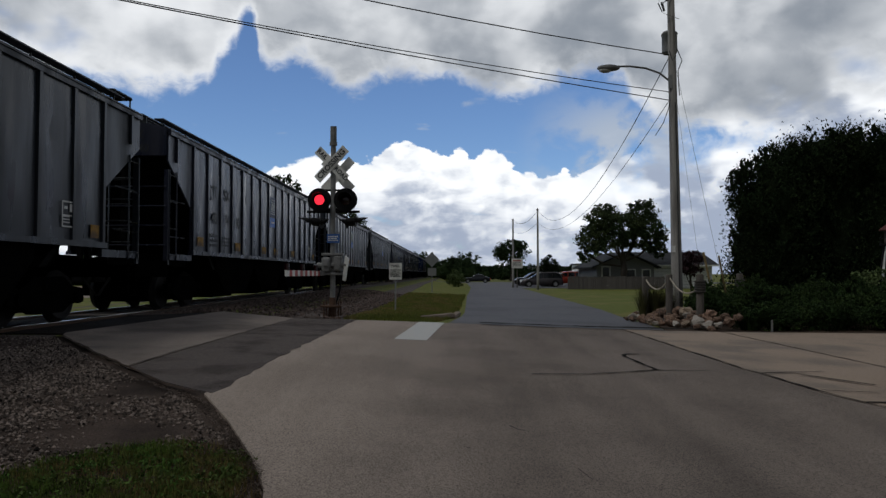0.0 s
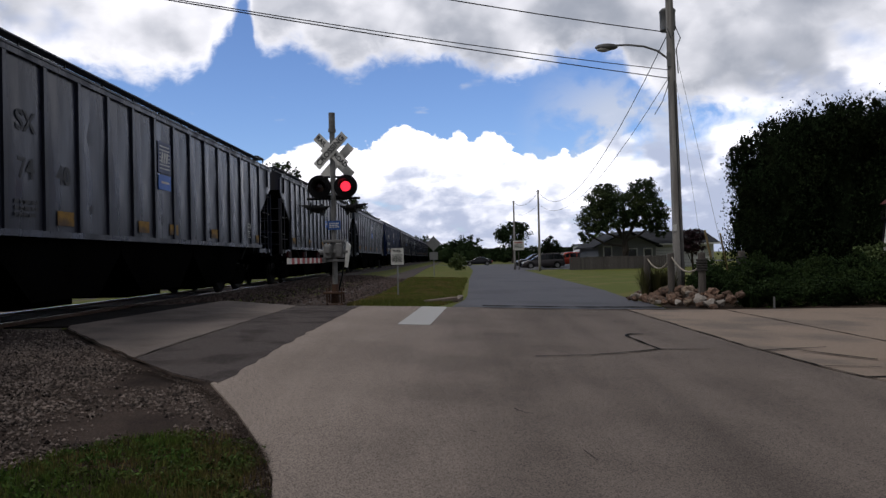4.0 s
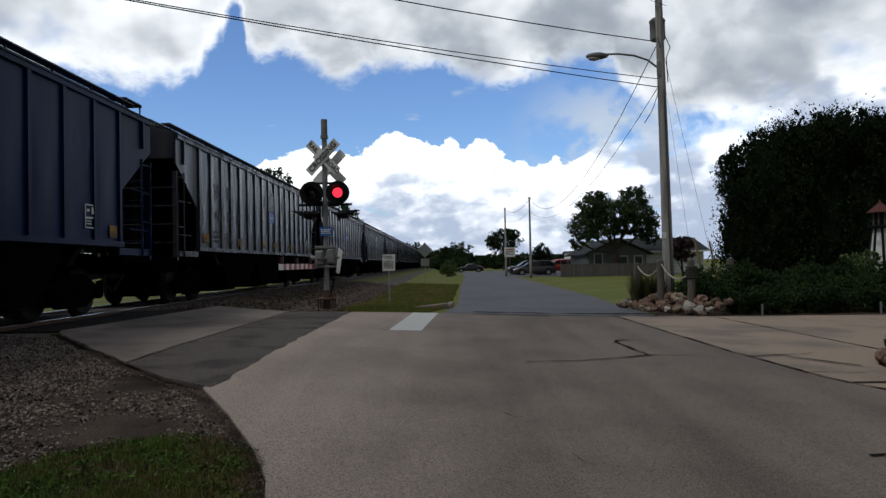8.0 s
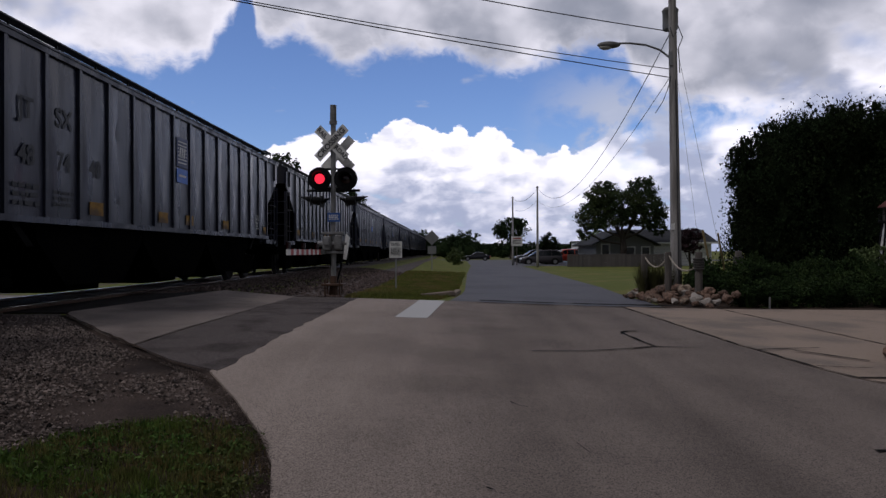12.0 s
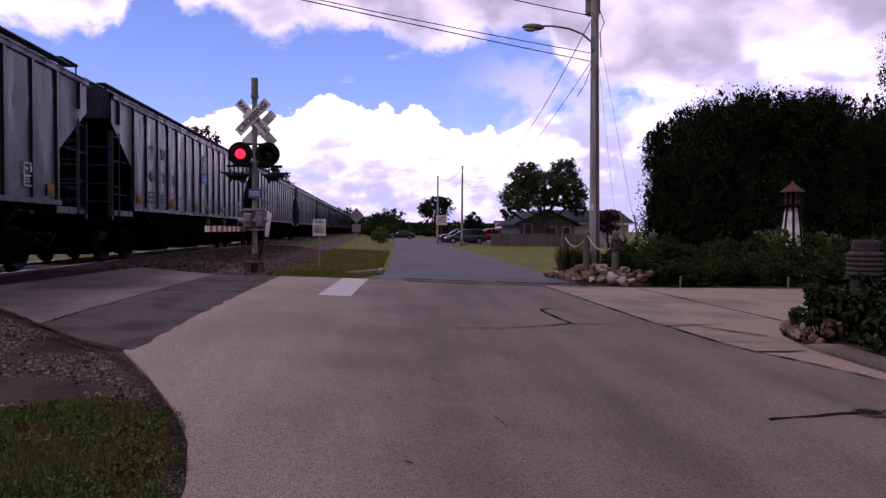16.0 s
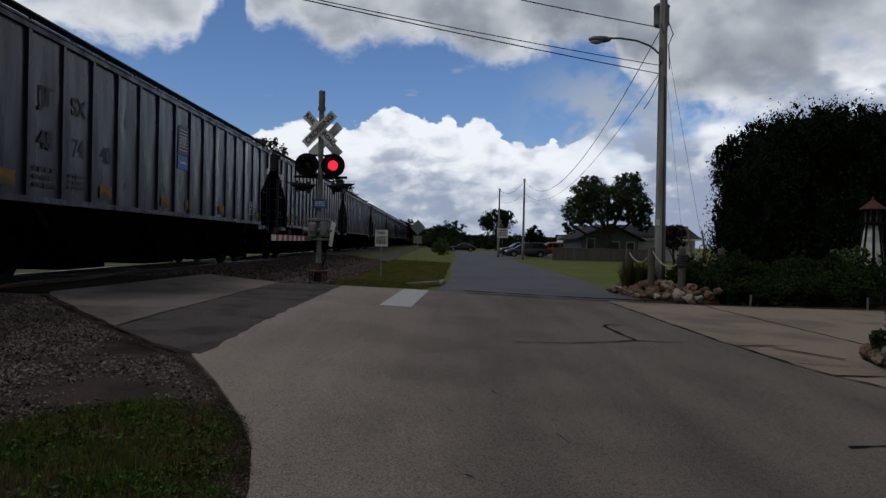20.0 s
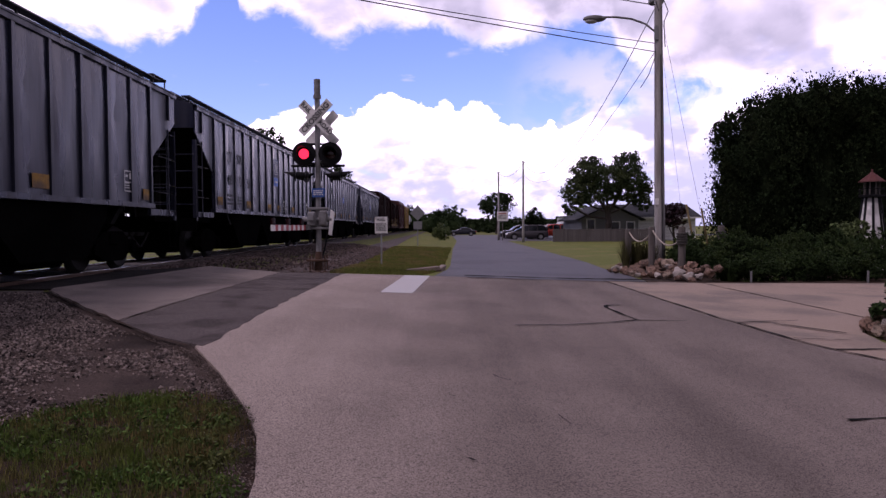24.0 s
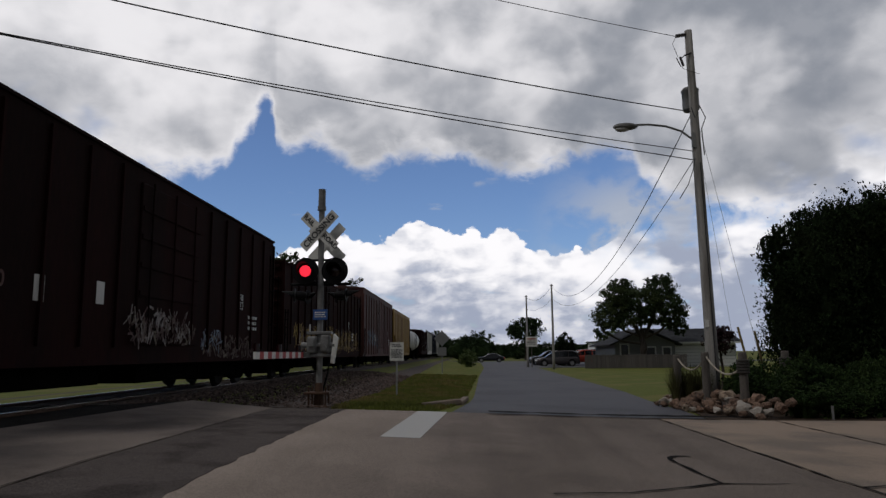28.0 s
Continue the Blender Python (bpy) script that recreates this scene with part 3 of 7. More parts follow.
M.update(
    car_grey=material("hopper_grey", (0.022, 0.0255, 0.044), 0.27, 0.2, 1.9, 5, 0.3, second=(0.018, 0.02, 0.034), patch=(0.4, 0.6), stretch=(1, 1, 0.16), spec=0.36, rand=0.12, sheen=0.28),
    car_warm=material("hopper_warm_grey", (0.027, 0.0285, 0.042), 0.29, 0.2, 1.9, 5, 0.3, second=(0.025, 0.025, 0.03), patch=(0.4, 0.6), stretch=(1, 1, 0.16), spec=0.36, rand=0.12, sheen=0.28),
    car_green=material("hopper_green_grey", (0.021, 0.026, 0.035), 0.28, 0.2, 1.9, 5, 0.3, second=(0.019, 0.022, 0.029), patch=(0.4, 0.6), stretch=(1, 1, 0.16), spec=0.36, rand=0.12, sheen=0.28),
    car_blue=material("hopper_blue", (0.004, 0.014, 0.062), 0.45, 0.2, 0.9, 5, 0.15, second=(0.003, 0.008, 0.034), stretch=(1, 1, 0.22), spec=0.1),
    car_red=material("boxcar_oxide", (0.075, 0.015, 0.011), 0.75, 0.25, 0.5, 12, 0.1, second=(0.05, 0.018, 0.014), stretch=(1, 1, 0.3)),
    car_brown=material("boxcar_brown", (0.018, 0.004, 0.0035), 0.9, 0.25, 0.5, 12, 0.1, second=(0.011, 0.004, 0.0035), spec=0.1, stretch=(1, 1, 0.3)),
    car_yellow=material("boxcar_yellow", (0.36, 0.22, 0.05), 0.7, 0.2, 0.5, 12, 0.08, second=(0.24, 0.14, 0.04), stretch=(1, 1, 0.3)),
    car_white=material("car_white", (0.62, 0.61, 0.58), 0.6, 0.12, 0.5, 12, 0.05, second=(0.42, 0.4, 0.37), stretch=(1, 1, 0.3)),
    # underframe and wheels: the shade below the cars is put into these near-blacks
    under=material("shaded_black_underframe", (0.004, 0.004, 0.004), 1.0, 0.3, 1, 20, 0.1, spec=0.0),
    steel=material("wheel_steel", (0.007, 0.006, 0.006), 0.75, 0.3, 2, 20, 0.1, spec=0.2),
    endblack=material("end_black", (0.004, 0.004, 0.004), 0.9, 0.2, 1, 15, 0.1, spec=0.05),
    grate=material("galvanised_grating", (0.05, 0.055, 0.06), 0.6, 0.2, 2, 30, 0.1, metal=0.4),
    mark_white=material("stencil_white", (0.6, 0.6, 0.58), 0.7, 0.15, 3, 30, 0),
    mark_black=material("stencil_black", (0.013, 0.014, 0.018), 0.6, 0.1, 3, 30, 0),
    mark_navy=material("placard_navy", (0.006, 0.02, 0.1), 0.5, 0.1, 3, 30, 0),
    mark_blue=material("placard_blue", (0.02, 0.13, 0.55), 0.5, 0.1, 3, 30, 0),
    mark_yellow=material("stencil_yellow", (0.32, 0.17, 0.02), 0.8, 0.3, 3, 20, 0, second=(0.12, 0.075, 0.04), patch=(0.38, 0.62)),
    tag_pale=material("sprayed_pale", (0.15, 0.12, 0.09), 0.8, 0.3, 3, 20, 0, second=(0.06, 0.03, 0.025), patch=(0.4, 0.55)),
    tag_white=material("sprayed_white", (0.3, 0.27, 0.26), 0.8, 0.3, 3, 20, 0, second=(0.1, 0.05, 0.045), patch=(0.42, 0.6)),
    tag_ochre=material("sprayed_ochre", (0.4, 0.27, 0.06), 0.8, 0.3, 3, 20, 0, second=(0.2, 0.1, 0.05)),
    tag_blue=material("sprayed_blue", (0.2, 0.26, 0.34), 0.8, 0.3, 3, 20, 0, second=(0.12, 0.12, 0.16)),
)


def make_track():
    prof = [(-0.07, 0), (0.07, 0), (0.07, 0.015), (0.012, 0.03), (0.012, 0.125), (0.035, 0.135), (0.035, 0.155), (-0.035, 0.155), (-0.035, 0.135), (-0.012, 0.125), (-0.012, 0.03), (-0.07, 0.015)]
    track = thing("railway_track", (TRACK_X, 0, RAIL_Z - 0.16), "single railway track of worn steel rails on dark wooden ties in ballast", "railway track", kind="structure")
    for sx in (-1, 1):
        bm = bmesh.new()
        prism(bm, [(sx * 0.7525 + x, z) for x, z in prof], "y", -60, 420)
        rail = part("rail", bm, M["rail"], track)
        bm = bmesh.new()
        prism(bm, [(sx * 0.7525 - 0.03, 0.1545), (sx * 0.7525 + 0.03, 0.1545), (sx * 0.7525 + 0.026, 0.161), (sx * 0.7525 - 0.026, 0.161)], "y", -60, 420)
        part("rail_head", bm, M["railtop"], rail, "polished steel running surface")
    bm = bmesh.new()
    box(bm, (0, 0, -0.045), (2.6, 0.23, 0.09), bev=0.012)
    me = finish("tie", bm, M["tie"])
    for k in range(-40, 150):
        y = k * 0.55
        if not 10.8 < y < 15.8:
            part("tie", me, None, track).matrix_basis = pose(random.uniform(-0.04, 0.04), y, 0, 0, 0, random.uniform(-0.8, 0.8))


def truck(parent, y, mesh):
    """A two-axle bogie with its wheels."""
    t = new("truck")
    t.parent = parent
    t.matrix_basis = pose(0, y, 0)
    for n, me, places in mesh:
        for p in places:
            w = part(n, me, None, t)
            w.matrix_basis = pose(*p)
    return t


def truck_meshes():
    bm = bmesh.new()
    lathe(bm, [(0.12, -0.07), (0.2, -0.06), (0.38, -0.03), (0.43, -0.05), (0.46, 0.05), (0.5, 0.06), (0.5, 0.085), (0.38, 0.06), (0.2, 0.05), (0.1, 0.07)], 20, pose(0, 0, 0, 0, -90, 0))
    wheel = finish("wheel", bm, M["steel"], True)
    bm = bmesh.new()
    prism(bm, [(-1.15, 0.36), (-1.15, 0.62), (-0.75, 0.66), (-0.45, 0.84), (0.45, 0.84), (0.75, 0.66), (1.15, 0.62), (1.15, 0.36), (0.7, 0.34), (0.45, 0.2), (-0.45, 0.2), (-0.7, 0.34)], "x", -0.07, 0.07)
    for y in (-0.88, 0.88):
        rod(bm, (0, y, 0.46), (0.14, y, 0.46), 0.12, seg=10)
    for y in (-0.14, 0, 0.14):
        rod(bm, (0.02, y, 0.3), (0.02, y, 0.74), 0.06, seg=8)
    frame_me = finish("side_frame", bm, M["under"])
    bm = bmesh.new()
    box(bm, (0, 0, 0.68), (2.2, 0.4, 0.28), bev=0.03)
    bolster = finish("bolster", bm, M["under"])
    bm = bmesh.new()
    rod(bm, (-0.8, 0, 0.46), (0.8, 0, 0.46), 0.075, seg=10)
    axle = finish("axle", bm, M["steel"])
    bm = bmesh.new()
    # oversized block, added to keep bright ground from showing between the wheels
    box(bm, (0, 0, 0.52), (1.3, 2.9, 0.62), bev=0.05)
    for y in (-0.62, 0.62):
        box(bm, (0, y, 0.4), (1.4, 0.12, 0.2))
    rigging = finish("brake_rigging", bm, M["under"])
    ax = (-0.88, 0.88)
    return [("wheel", wheel, [(0.7525, y, 0.46) for y in ax]), ("wheel", wheel, [(-0.7525, y, 0.46, 0, 0, 180) for y in ax]),
            ("side_frame", frame_me, [(1.0, 0, 0), (-1.0, 0, 0, 0, 0, 180)]), ("bolster", bolster, [(0, 0, 0)]), ("brake_rigging", rigging, [(0, 0, 0)]), ("axle", axle, [(0, y, 0) for y in ax])]


TRUCK = truck_meshes()


def ladder(bm, x, y, z0, z1, w=0.42, along="y", n=7):
    for s in (-1, 1):
        o = (x, y + s * w / 2) if along == "y" else (x + s * w / 2, y)
        rod(bm, (*o, z0), (*o, z1), 0.018, seg=5)
    for k in range(n):
        z = z0 + 0.12 + (z1 - z0 - 0.24) * k / (n - 1)
        a = (x, y - w / 2, z) if along == "y" else (x - w / 2, y, z)
        b = (x, y + w / 2, z) if along == "y" else (x + w / 2, y, z)
        rod(bm, a, b, 0.014, seg=5)


def side_sign(name, me, parent, y, z, label="", x=1.6):
    """Hang a mesh made in the plane x, z on the side of a car that faces the road."""
    o = part(name, me, None, parent, label)
    o.matrix_basis = pose(x, y, z, 0, 0, 90)
    return o


def bars(rows, w, h, mat, seed):
    """Rows of short flat bars in place of small unreadable writing."""
    r = random.Random(seed)
    bm = bmesh.new()
    for i in range(rows):
        x, z = -w / 2, h / 2 - h * (i + 0.5) / rows
        while x < w / 2 - 0.03:
            l = min(r.uniform(0.05, 0.16) * w * 2, w / 2 - x)
            box(bm, (x + l / 2, 0, z), (l, 0.003, h / rows * 0.55))
            x += l + w * 0.06
    return finish("stencil", bm, mat)


def placard():
    bm = bmesh.new()
    box(bm, (0, 0, 0), (0.7, 0.006, 0.7))
    a = finish("placard", bm, M["mark_navy"])
    bm = bmesh.new()
    box(bm, (0, 0, -0.56), (0.68, 0.006, 0.34))
    c = finish("name_strip", bm, M["mark_blue"])
    bm = bmesh.new()
    for k in range(7):
        if k not in (2, 3, 4):
            box(bm, (0, -0.004, 0.25 - k * 0.083), (0.54, 0.004, 0.03))
        else:
            for s in (-1, 1):
                box(bm, (s * 0.24, -0.004, 0.25 - k * 0.083), (0.07, 0.004, 0.03))
    for s in (-0.13, 0.0, 0.13):
        box(bm, (s, -0.004, 0), (0.085, 0.004, 0.25), ry=14)
    e = finish("emblem", bm, M["mark_white"])
    bm = bmesh.new()
    box(bm, (0.02, -0.004, -0.56), (0.42, 0.004, 0.05))
    return a, e, c, finish("text_bar", bm, M["mark_white"])


PLACARD, EMBLEM, STRIP, TEXT_BAR = placard()


def data_plate():
    bm = bmesh.new()
    for s in (-1, 1):
        box(bm, (s * 0.18, 0, 0), (0.025, 0.004, 0.44))
        box(bm, (0, 0, s * 0.21), (0.38, 0.004, 0.025))
    box(bm, (0, 0, -0.02), (0.36, 0.004, 0.02))
    for k in range(3):
        box(bm, (-0.06, 0, -0.04 - 0.05 * k), (0.2, 0.004, 0.02))
    box(bm, (0.08, 0, 0.11), (0.08, 0.004, 0.13))
    box(bm, (-0.08, 0, 0.11), (0.1, 0.004, 0.05))
    return finish("data_panel", bm, M["mark_white"])


DATA = data_plate()


def graffiti(seed, w, h, mat):
    """Jagged sprayed strokes, no letters."""
    r = random.Random(seed)
    bm = bmesh.new()
    x = -w / 2
    while x < w / 2:
        for _ in range(4):
            box(bm, (x + r.uniform(-0.15, 0.15), -0.001 * r.random(), r.uniform(-0.3, 0.3) * h), (r.uniform(0.02, 0.05), 0.003, h * r.uniform(0.15, 0.5)), ry=r.uniform(-60, 60))
        if r.random() < 0.5:
            box(bm, (x, 0, r.uniform(-0.4, 0.4) * h), (r.uniform(0.2, 0.5), 0.003, r.uniform(0.03, 0.07)), ry=r.uniform(-25, 25))
        x += r.uniform(0.1, 0.26)
    return finish("graffiti", bm, mat)


def scrawl(seed, w, h, ribs, centre, thick=0.03):
    """Thin sprayed outlines of round, overlapping shapes that run over panels and ribs, no letters."""
    r = random.Random(seed)
    strokes = []
    n = max(int(w / 0.33), 2)
    for row, (z, hh) in enumerate(((0.2 * h, 0.62 * h), (-0.3 * h, 0.42 * h))):
        for k in range(n if row == 0 else n - 1):
            cx = -w / 2 + (k + 0.5 + 0.3 * row) * w / n
            a0, turn = r.uniform(0, 6.28), r.choice((4.4, 5.4, 6.6))
            rx, wav = 0.58 * w / n * r.uniform(0.8, 1.1), r.uniform(0.1, 0.28)
            strokes.append([(cx + rx * math.cos(a0 + turn * i / 26) * (1 + wav * math.sin(2 * a0 + turn * i / 9)),
                             z + hh / 2 * math.sin(a0 + turn * i / 26) * (1 + wav * math.cos(a0 + turn * i / 11))) for i in range(27)])
            if r.random() < 0.6:
                x0, z0 = cx + r.uniform(-0.1, 0.1), z + r.uniform(-0.2, 0.2) * hh
                strokes.append([(x0 + 0.03 * i + 0.02 * math.sin(i * 2.0), z0 + 0.09 * hh * math.sin(i * 1.3)) for i in range(9)])
    x0 = w / 2 + 0.08
    strokes.append([(x0 + 0.045 * i, -0.22 * h + (0.13 if i % 2 else -0.05) * h - 0.018 * i) for i in range(9)])
    v, f = [], []
    for s in strokes:
        fine = []
        for (xa, za), (xb, zb) in zip(s, s[1:]):
            fine += [(xa + (xb - xa) * q / 3, za + (zb - za) * q / 3) for q in range(3)]
        for i, (x, z) in enumerate(fine):
            xa, za = fine[max(i - 1, 0)]
            xb, zb = fine[min(i + 1, len(fine) - 1)]
            L = math.hypot(xb - xa, zb - za) or 1
            nx, nz = -(zb - za) / L * thick / 2, (xb - xa) / L * thick / 2
            y = -0.03 if any(abs(x + centre - q) < 0.05 for q in ribs) else 0.0
            v += [(x - nx, y, z - nz), (x + nx, y, z + nz)]
            if i:
                k = len(v) - 4
                f.append((k, k + 1, k + 3, k + 2))
    return raw("graffiti", v, f, M["mark_white"])


def side_panel(w, kind, mat):
    """One sheet between two ribs, dished a little by use."""
    v, f, n, m = [], [], 8, 6
    for i in range(n + 1):
        for j in range(m + 1):
            u, t = i / n, j / m
            out = 0.02 * math.sin(math.pi * u) * (1, 0.6, -0.4)[kind] + 0.013 * math.sin(2 * math.pi * u + kind) * math.sin(math.pi * t * (1.5 + kind)) + 0.003
            edge = min(u, 1 - u, 0.5 * t, 0.5 * (1 - t)) * 8
            v.append((max(out * min(edge, 1), -0.0) if kind < 2 else 0.008 + out * min(edge, 1), (u - 0.5) * w, 1.48 + t * 2.61))
    for i in range(n):
        for j in range(m):
            k = i * (m + 1) + j
            f.append((k, k + m + 1, k + m + 2, k + 1))
    me = raw("side_panel", v, f, mat)
    for p in me.polygons:
        p.use_smooth = True
    return me


def hopper(paint, name, label, marks, number, mark_mat, tagged_side=0, posts=16, sign_y=0.0):
    """A covered hopper car: sides with posts, cut-away ends, roof walk, chutes, bogies."""
    car = thing(name, (TRACK_X, 0, RAIL_Z), label, "hopper car", "cars of the freight train")
    H = 9.35
    outline = [(-H, 4.22), (H, 4.22), (H, 3.5), (7.9, 2.5), (7.9, 1.44), (-7.9, 1.44), (-7.9, 2.5), (-H, 3.5)]
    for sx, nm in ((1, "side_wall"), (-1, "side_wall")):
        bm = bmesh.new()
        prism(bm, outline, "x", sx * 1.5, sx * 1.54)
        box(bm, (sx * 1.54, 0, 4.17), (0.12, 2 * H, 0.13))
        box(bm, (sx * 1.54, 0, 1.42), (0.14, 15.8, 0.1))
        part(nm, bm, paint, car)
    bm = bmesh.new()
    prism(bm, [(-0.045, 1.45), (0.045, 1.45), (0.045, 4.1), (-0.045, 4.1)], "x", 1.535, 1.592)
    rib = finish("rib", bm, paint)
    ys = [-7.8 + k * 15.6 / (posts - 1) for k in range(posts)]
    for y in ys:
        part("rib", rib, None, car).matrix_basis = pose(0, y, 0)
        part("rib", rib, None, car).matrix_basis = pose(0, y, 0, 0, 0, 180)
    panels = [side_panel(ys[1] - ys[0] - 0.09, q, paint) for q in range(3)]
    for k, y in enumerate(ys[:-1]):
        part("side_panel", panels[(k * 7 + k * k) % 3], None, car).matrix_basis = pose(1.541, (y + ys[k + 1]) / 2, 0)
    for y in (-8.9, 8.9):
        bm = bmesh.new()
        prism(bm, [(-0.04, 3.52), (0.04, 3.52), (0.04, 4.1), (-0.04, 4.1)], "x", 1.535, 1.6)
        part("rib", bm, paint, car).matrix_basis = pose(0, y, 0)
    bm = bmesh.new()
    prism(bm, [(-1.62, 4.2), (-1.3, 4.33), (-0.6, 4.43), (0.6, 4.43), (1.3, 4.33), (1.62, 4.2), (1.5, 4.15), (-1.5, 4.15)], "y", -H, H)
    part("roof", bm, paint, car)
    bm = bmesh.new()
    for sx in (-0.62, 0.62):
        for k in range(4):
            box(bm, (sx + 0.13 * k - 0.2, 0, 4.62), (0.09, 18.4, 0.03))
        for k in range(13):
            box(bm, (sx, -9 + 1.5 * k, 4.52), (0.5, 0.05, 0.16))
    for k in range(14):
        box(bm, (1.2, -8.8 + k * 1.35, 4.38), (0.03, 0.03, 0.28))
    box(bm, (1.2, 0, 4.53), (0.22, 18.2, 0.025))
    part("running_board", bm, M["grate"], car, "open metal grating roof walk")
    bm = bmesh.new()
    lathe(bm, [(0.3, 4.42), (0.32, 4.55), (0.26, 4.6), (0.05, 4.62)], 12)
    hatch = finish("hatch", bm, paint)
    for k in range(10):
        part("hatch", hatch, None, car).matrix_basis = pose(0, -8 + k * 16 / 9, 0)
    for s in (-1, 1):
        bm = bmesh.new()
        prism(bm, [(-1.5, 3.62), (1.5, 3.62), (1.5, 4.2), (0.6, 4.42), (-0.6, 4.42), (-1.5, 4.2)], "y", s * (H - 0.03), s * (H + 0.02))
        es = part("end_sheet", bm, paint, car)
        bm = bmesh.new()
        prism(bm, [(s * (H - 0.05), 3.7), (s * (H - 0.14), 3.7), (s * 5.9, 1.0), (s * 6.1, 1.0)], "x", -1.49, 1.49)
        part("slope_sheet", bm, M["endblack"], car, "black slope sheet")
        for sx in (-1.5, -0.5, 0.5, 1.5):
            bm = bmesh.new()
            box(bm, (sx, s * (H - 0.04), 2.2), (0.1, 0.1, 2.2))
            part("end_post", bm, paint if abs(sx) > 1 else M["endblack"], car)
        for sx in (-1.5, 1.5):
            bm = bmesh.new()
            box(bm, (sx, s * 8.6, 1.28), (0.08, 1.55, 0.14))
            part("end_sill", bm, paint, car)
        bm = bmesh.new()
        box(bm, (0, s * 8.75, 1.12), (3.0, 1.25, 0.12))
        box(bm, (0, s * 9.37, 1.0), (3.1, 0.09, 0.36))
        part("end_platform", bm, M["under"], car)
        for sx in (-1, 1):
            bm = bmesh.new()
            ladder(bm, sx * 1.56, s * 9.08, 1.2, 3.3, 0.42, "y", 4)
            part("ladder", bm, paint, car)
        if s > 0:
            bm = bmesh.new()
            ladder(bm, 1.1, s * (H + 0.05), 1.2, 3.5, 0.42, "x", 5)
            part("ladder", bm, paint, car)
        for z in (1.55, 2.0, 2.45, 2.9):
            bm = bmesh.new()
            rod(bm, (-1.5, s * (H + 0.03), z), (1.5, s * (H + 0.03), z), 0.016, seg=5)
            part("grab_rail", bm, paint, car)
        for z in (1.75, 2.6):
            bm = bmesh.new()
            rod(bm, (1.53, s * 8.3, z), (1.53, s * H, z), 0.016, seg=5)
            part("handrail", bm, paint, car)
        bm = bmesh.new()
        box(bm, (0, s * 9.6, 0.85), (0.28, 0.5, 0.3), bev=0.03)
        box(bm, (0.06 * s, s * 9.98, 0.85), (0.3, 0.3, 0.28), bev=0.06)
        rod(bm, (0.3, s * 9.5, 0.8), (0.32, s * 10.05, 0.42), 0.025, seg=6)
        part("coupler", bm, M["steel"], car)
        truck(car, s * 6.95, TRUCK)
        bm = bmesh.new()
        tube(bm, [(1.52, s * 8.96, 1.1), (1.52, s * 8.96, 0.47), (1.52, s * 9.0, 0.45), (1.52, s * 9.26, 0.45), (1.52, s * 9.3, 0.47), (1.52, s * 9.3, 1.1)], 0.018, 5)
        part("stirrup_step", bm, M["under"], car)
    # brakeman's platform over the far end of the roof: slats on two bearers and four legs
    deck = new("roof_platform")
    deck.parent = car
    deck.matrix_basis = pose(0, H - 0.2, 0)
    bm = bmesh.new()
    box(bm, (0, 0, 0), (0.15, 0.8, 0.022))
    slat = finish("slat", bm, M["grate"])
    for k in range(7):
        part("slat", slat, None, deck).matrix_basis = pose(1.2 - 0.21 * k, 0, 4.62)
    bm = bmesh.new()
    box(bm, (0.57, 0, 0), (1.44, 0.035, 0.05))
    bearer = finish("bearer", bm, M["grate"])
    bm = bmesh.new()
    rod(bm, (0, 0, 4.22), (0, 0, 4.6), 0.018, seg=6)
    leg = finish("leg", bm, M["grate"])
    for y in (-0.36, 0.36):
        part("bearer", bearer, None, deck).matrix_basis = pose(0, y, 4.585)
        for x in (1.25, -0.1):
            part("leg", leg, None, deck).matrix_basis = pose(x, y, 0)
    bm = bmesh.new()
    lathe(bm, [(0.24, -0.02), (0.28, 0.0), (0.24, 0.02), (0.22, 0.0)], 14, pose(-0.9, H + 0.25, 2.6, 90))
    rod(bm, (-0.9, H, 2.6), (-0.9, H + 0.25, 2.6), 0.03, seg=6)
    part("brake_wheel", bm, M["steel"], car)
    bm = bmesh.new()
    # wide upper box added in place of the shade between the chutes
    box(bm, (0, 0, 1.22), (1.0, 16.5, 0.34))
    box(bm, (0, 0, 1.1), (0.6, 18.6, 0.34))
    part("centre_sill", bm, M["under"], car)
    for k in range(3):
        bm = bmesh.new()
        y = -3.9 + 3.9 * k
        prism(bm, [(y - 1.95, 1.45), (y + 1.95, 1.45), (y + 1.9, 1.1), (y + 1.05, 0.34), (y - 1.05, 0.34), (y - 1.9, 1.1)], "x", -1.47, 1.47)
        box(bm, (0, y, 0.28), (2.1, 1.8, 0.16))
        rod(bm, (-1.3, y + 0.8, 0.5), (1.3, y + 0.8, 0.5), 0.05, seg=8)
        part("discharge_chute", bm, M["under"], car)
    side_sign("data_panel", DATA, car, 6.6, 1.9, "white stencilled frame", 1.573)
    p = side_sign("placard", PLACARD, car, sign_y, 3.3, "blue and white striped placard", 1.575)
    part("emblem", EMBLEM, None, p)
    part("name_strip", STRIP, None, p, "bright blue strip")
    part("text_bar", TEXT_BAR, None, p)
    for y, z, w in ((-7.3, 1.72, 0.45), (-4.1, 1.7, 0.5), (-1.1, 1.69, 0.5), (0.5, 1.69, 0.5), (3.3, 1.69, 0.5), (7.5, 1.66, 0.3)):
        bm = bmesh.new()
        box(bm, (0, 0, 0), (w, 0.004, 0.24))
        side_sign("yellow_patch", finish("yellow_patch", bm, M["mark_yellow"]), car, y, z, "worn yellow reflective patch", 1.57)
    for k, word in enumerate(marks.split()):
        side_sign("lettering", lettering(word, 0.44, mark_mat), car, -6.24 + 1.04 * k, 3.12, "", 1.572)
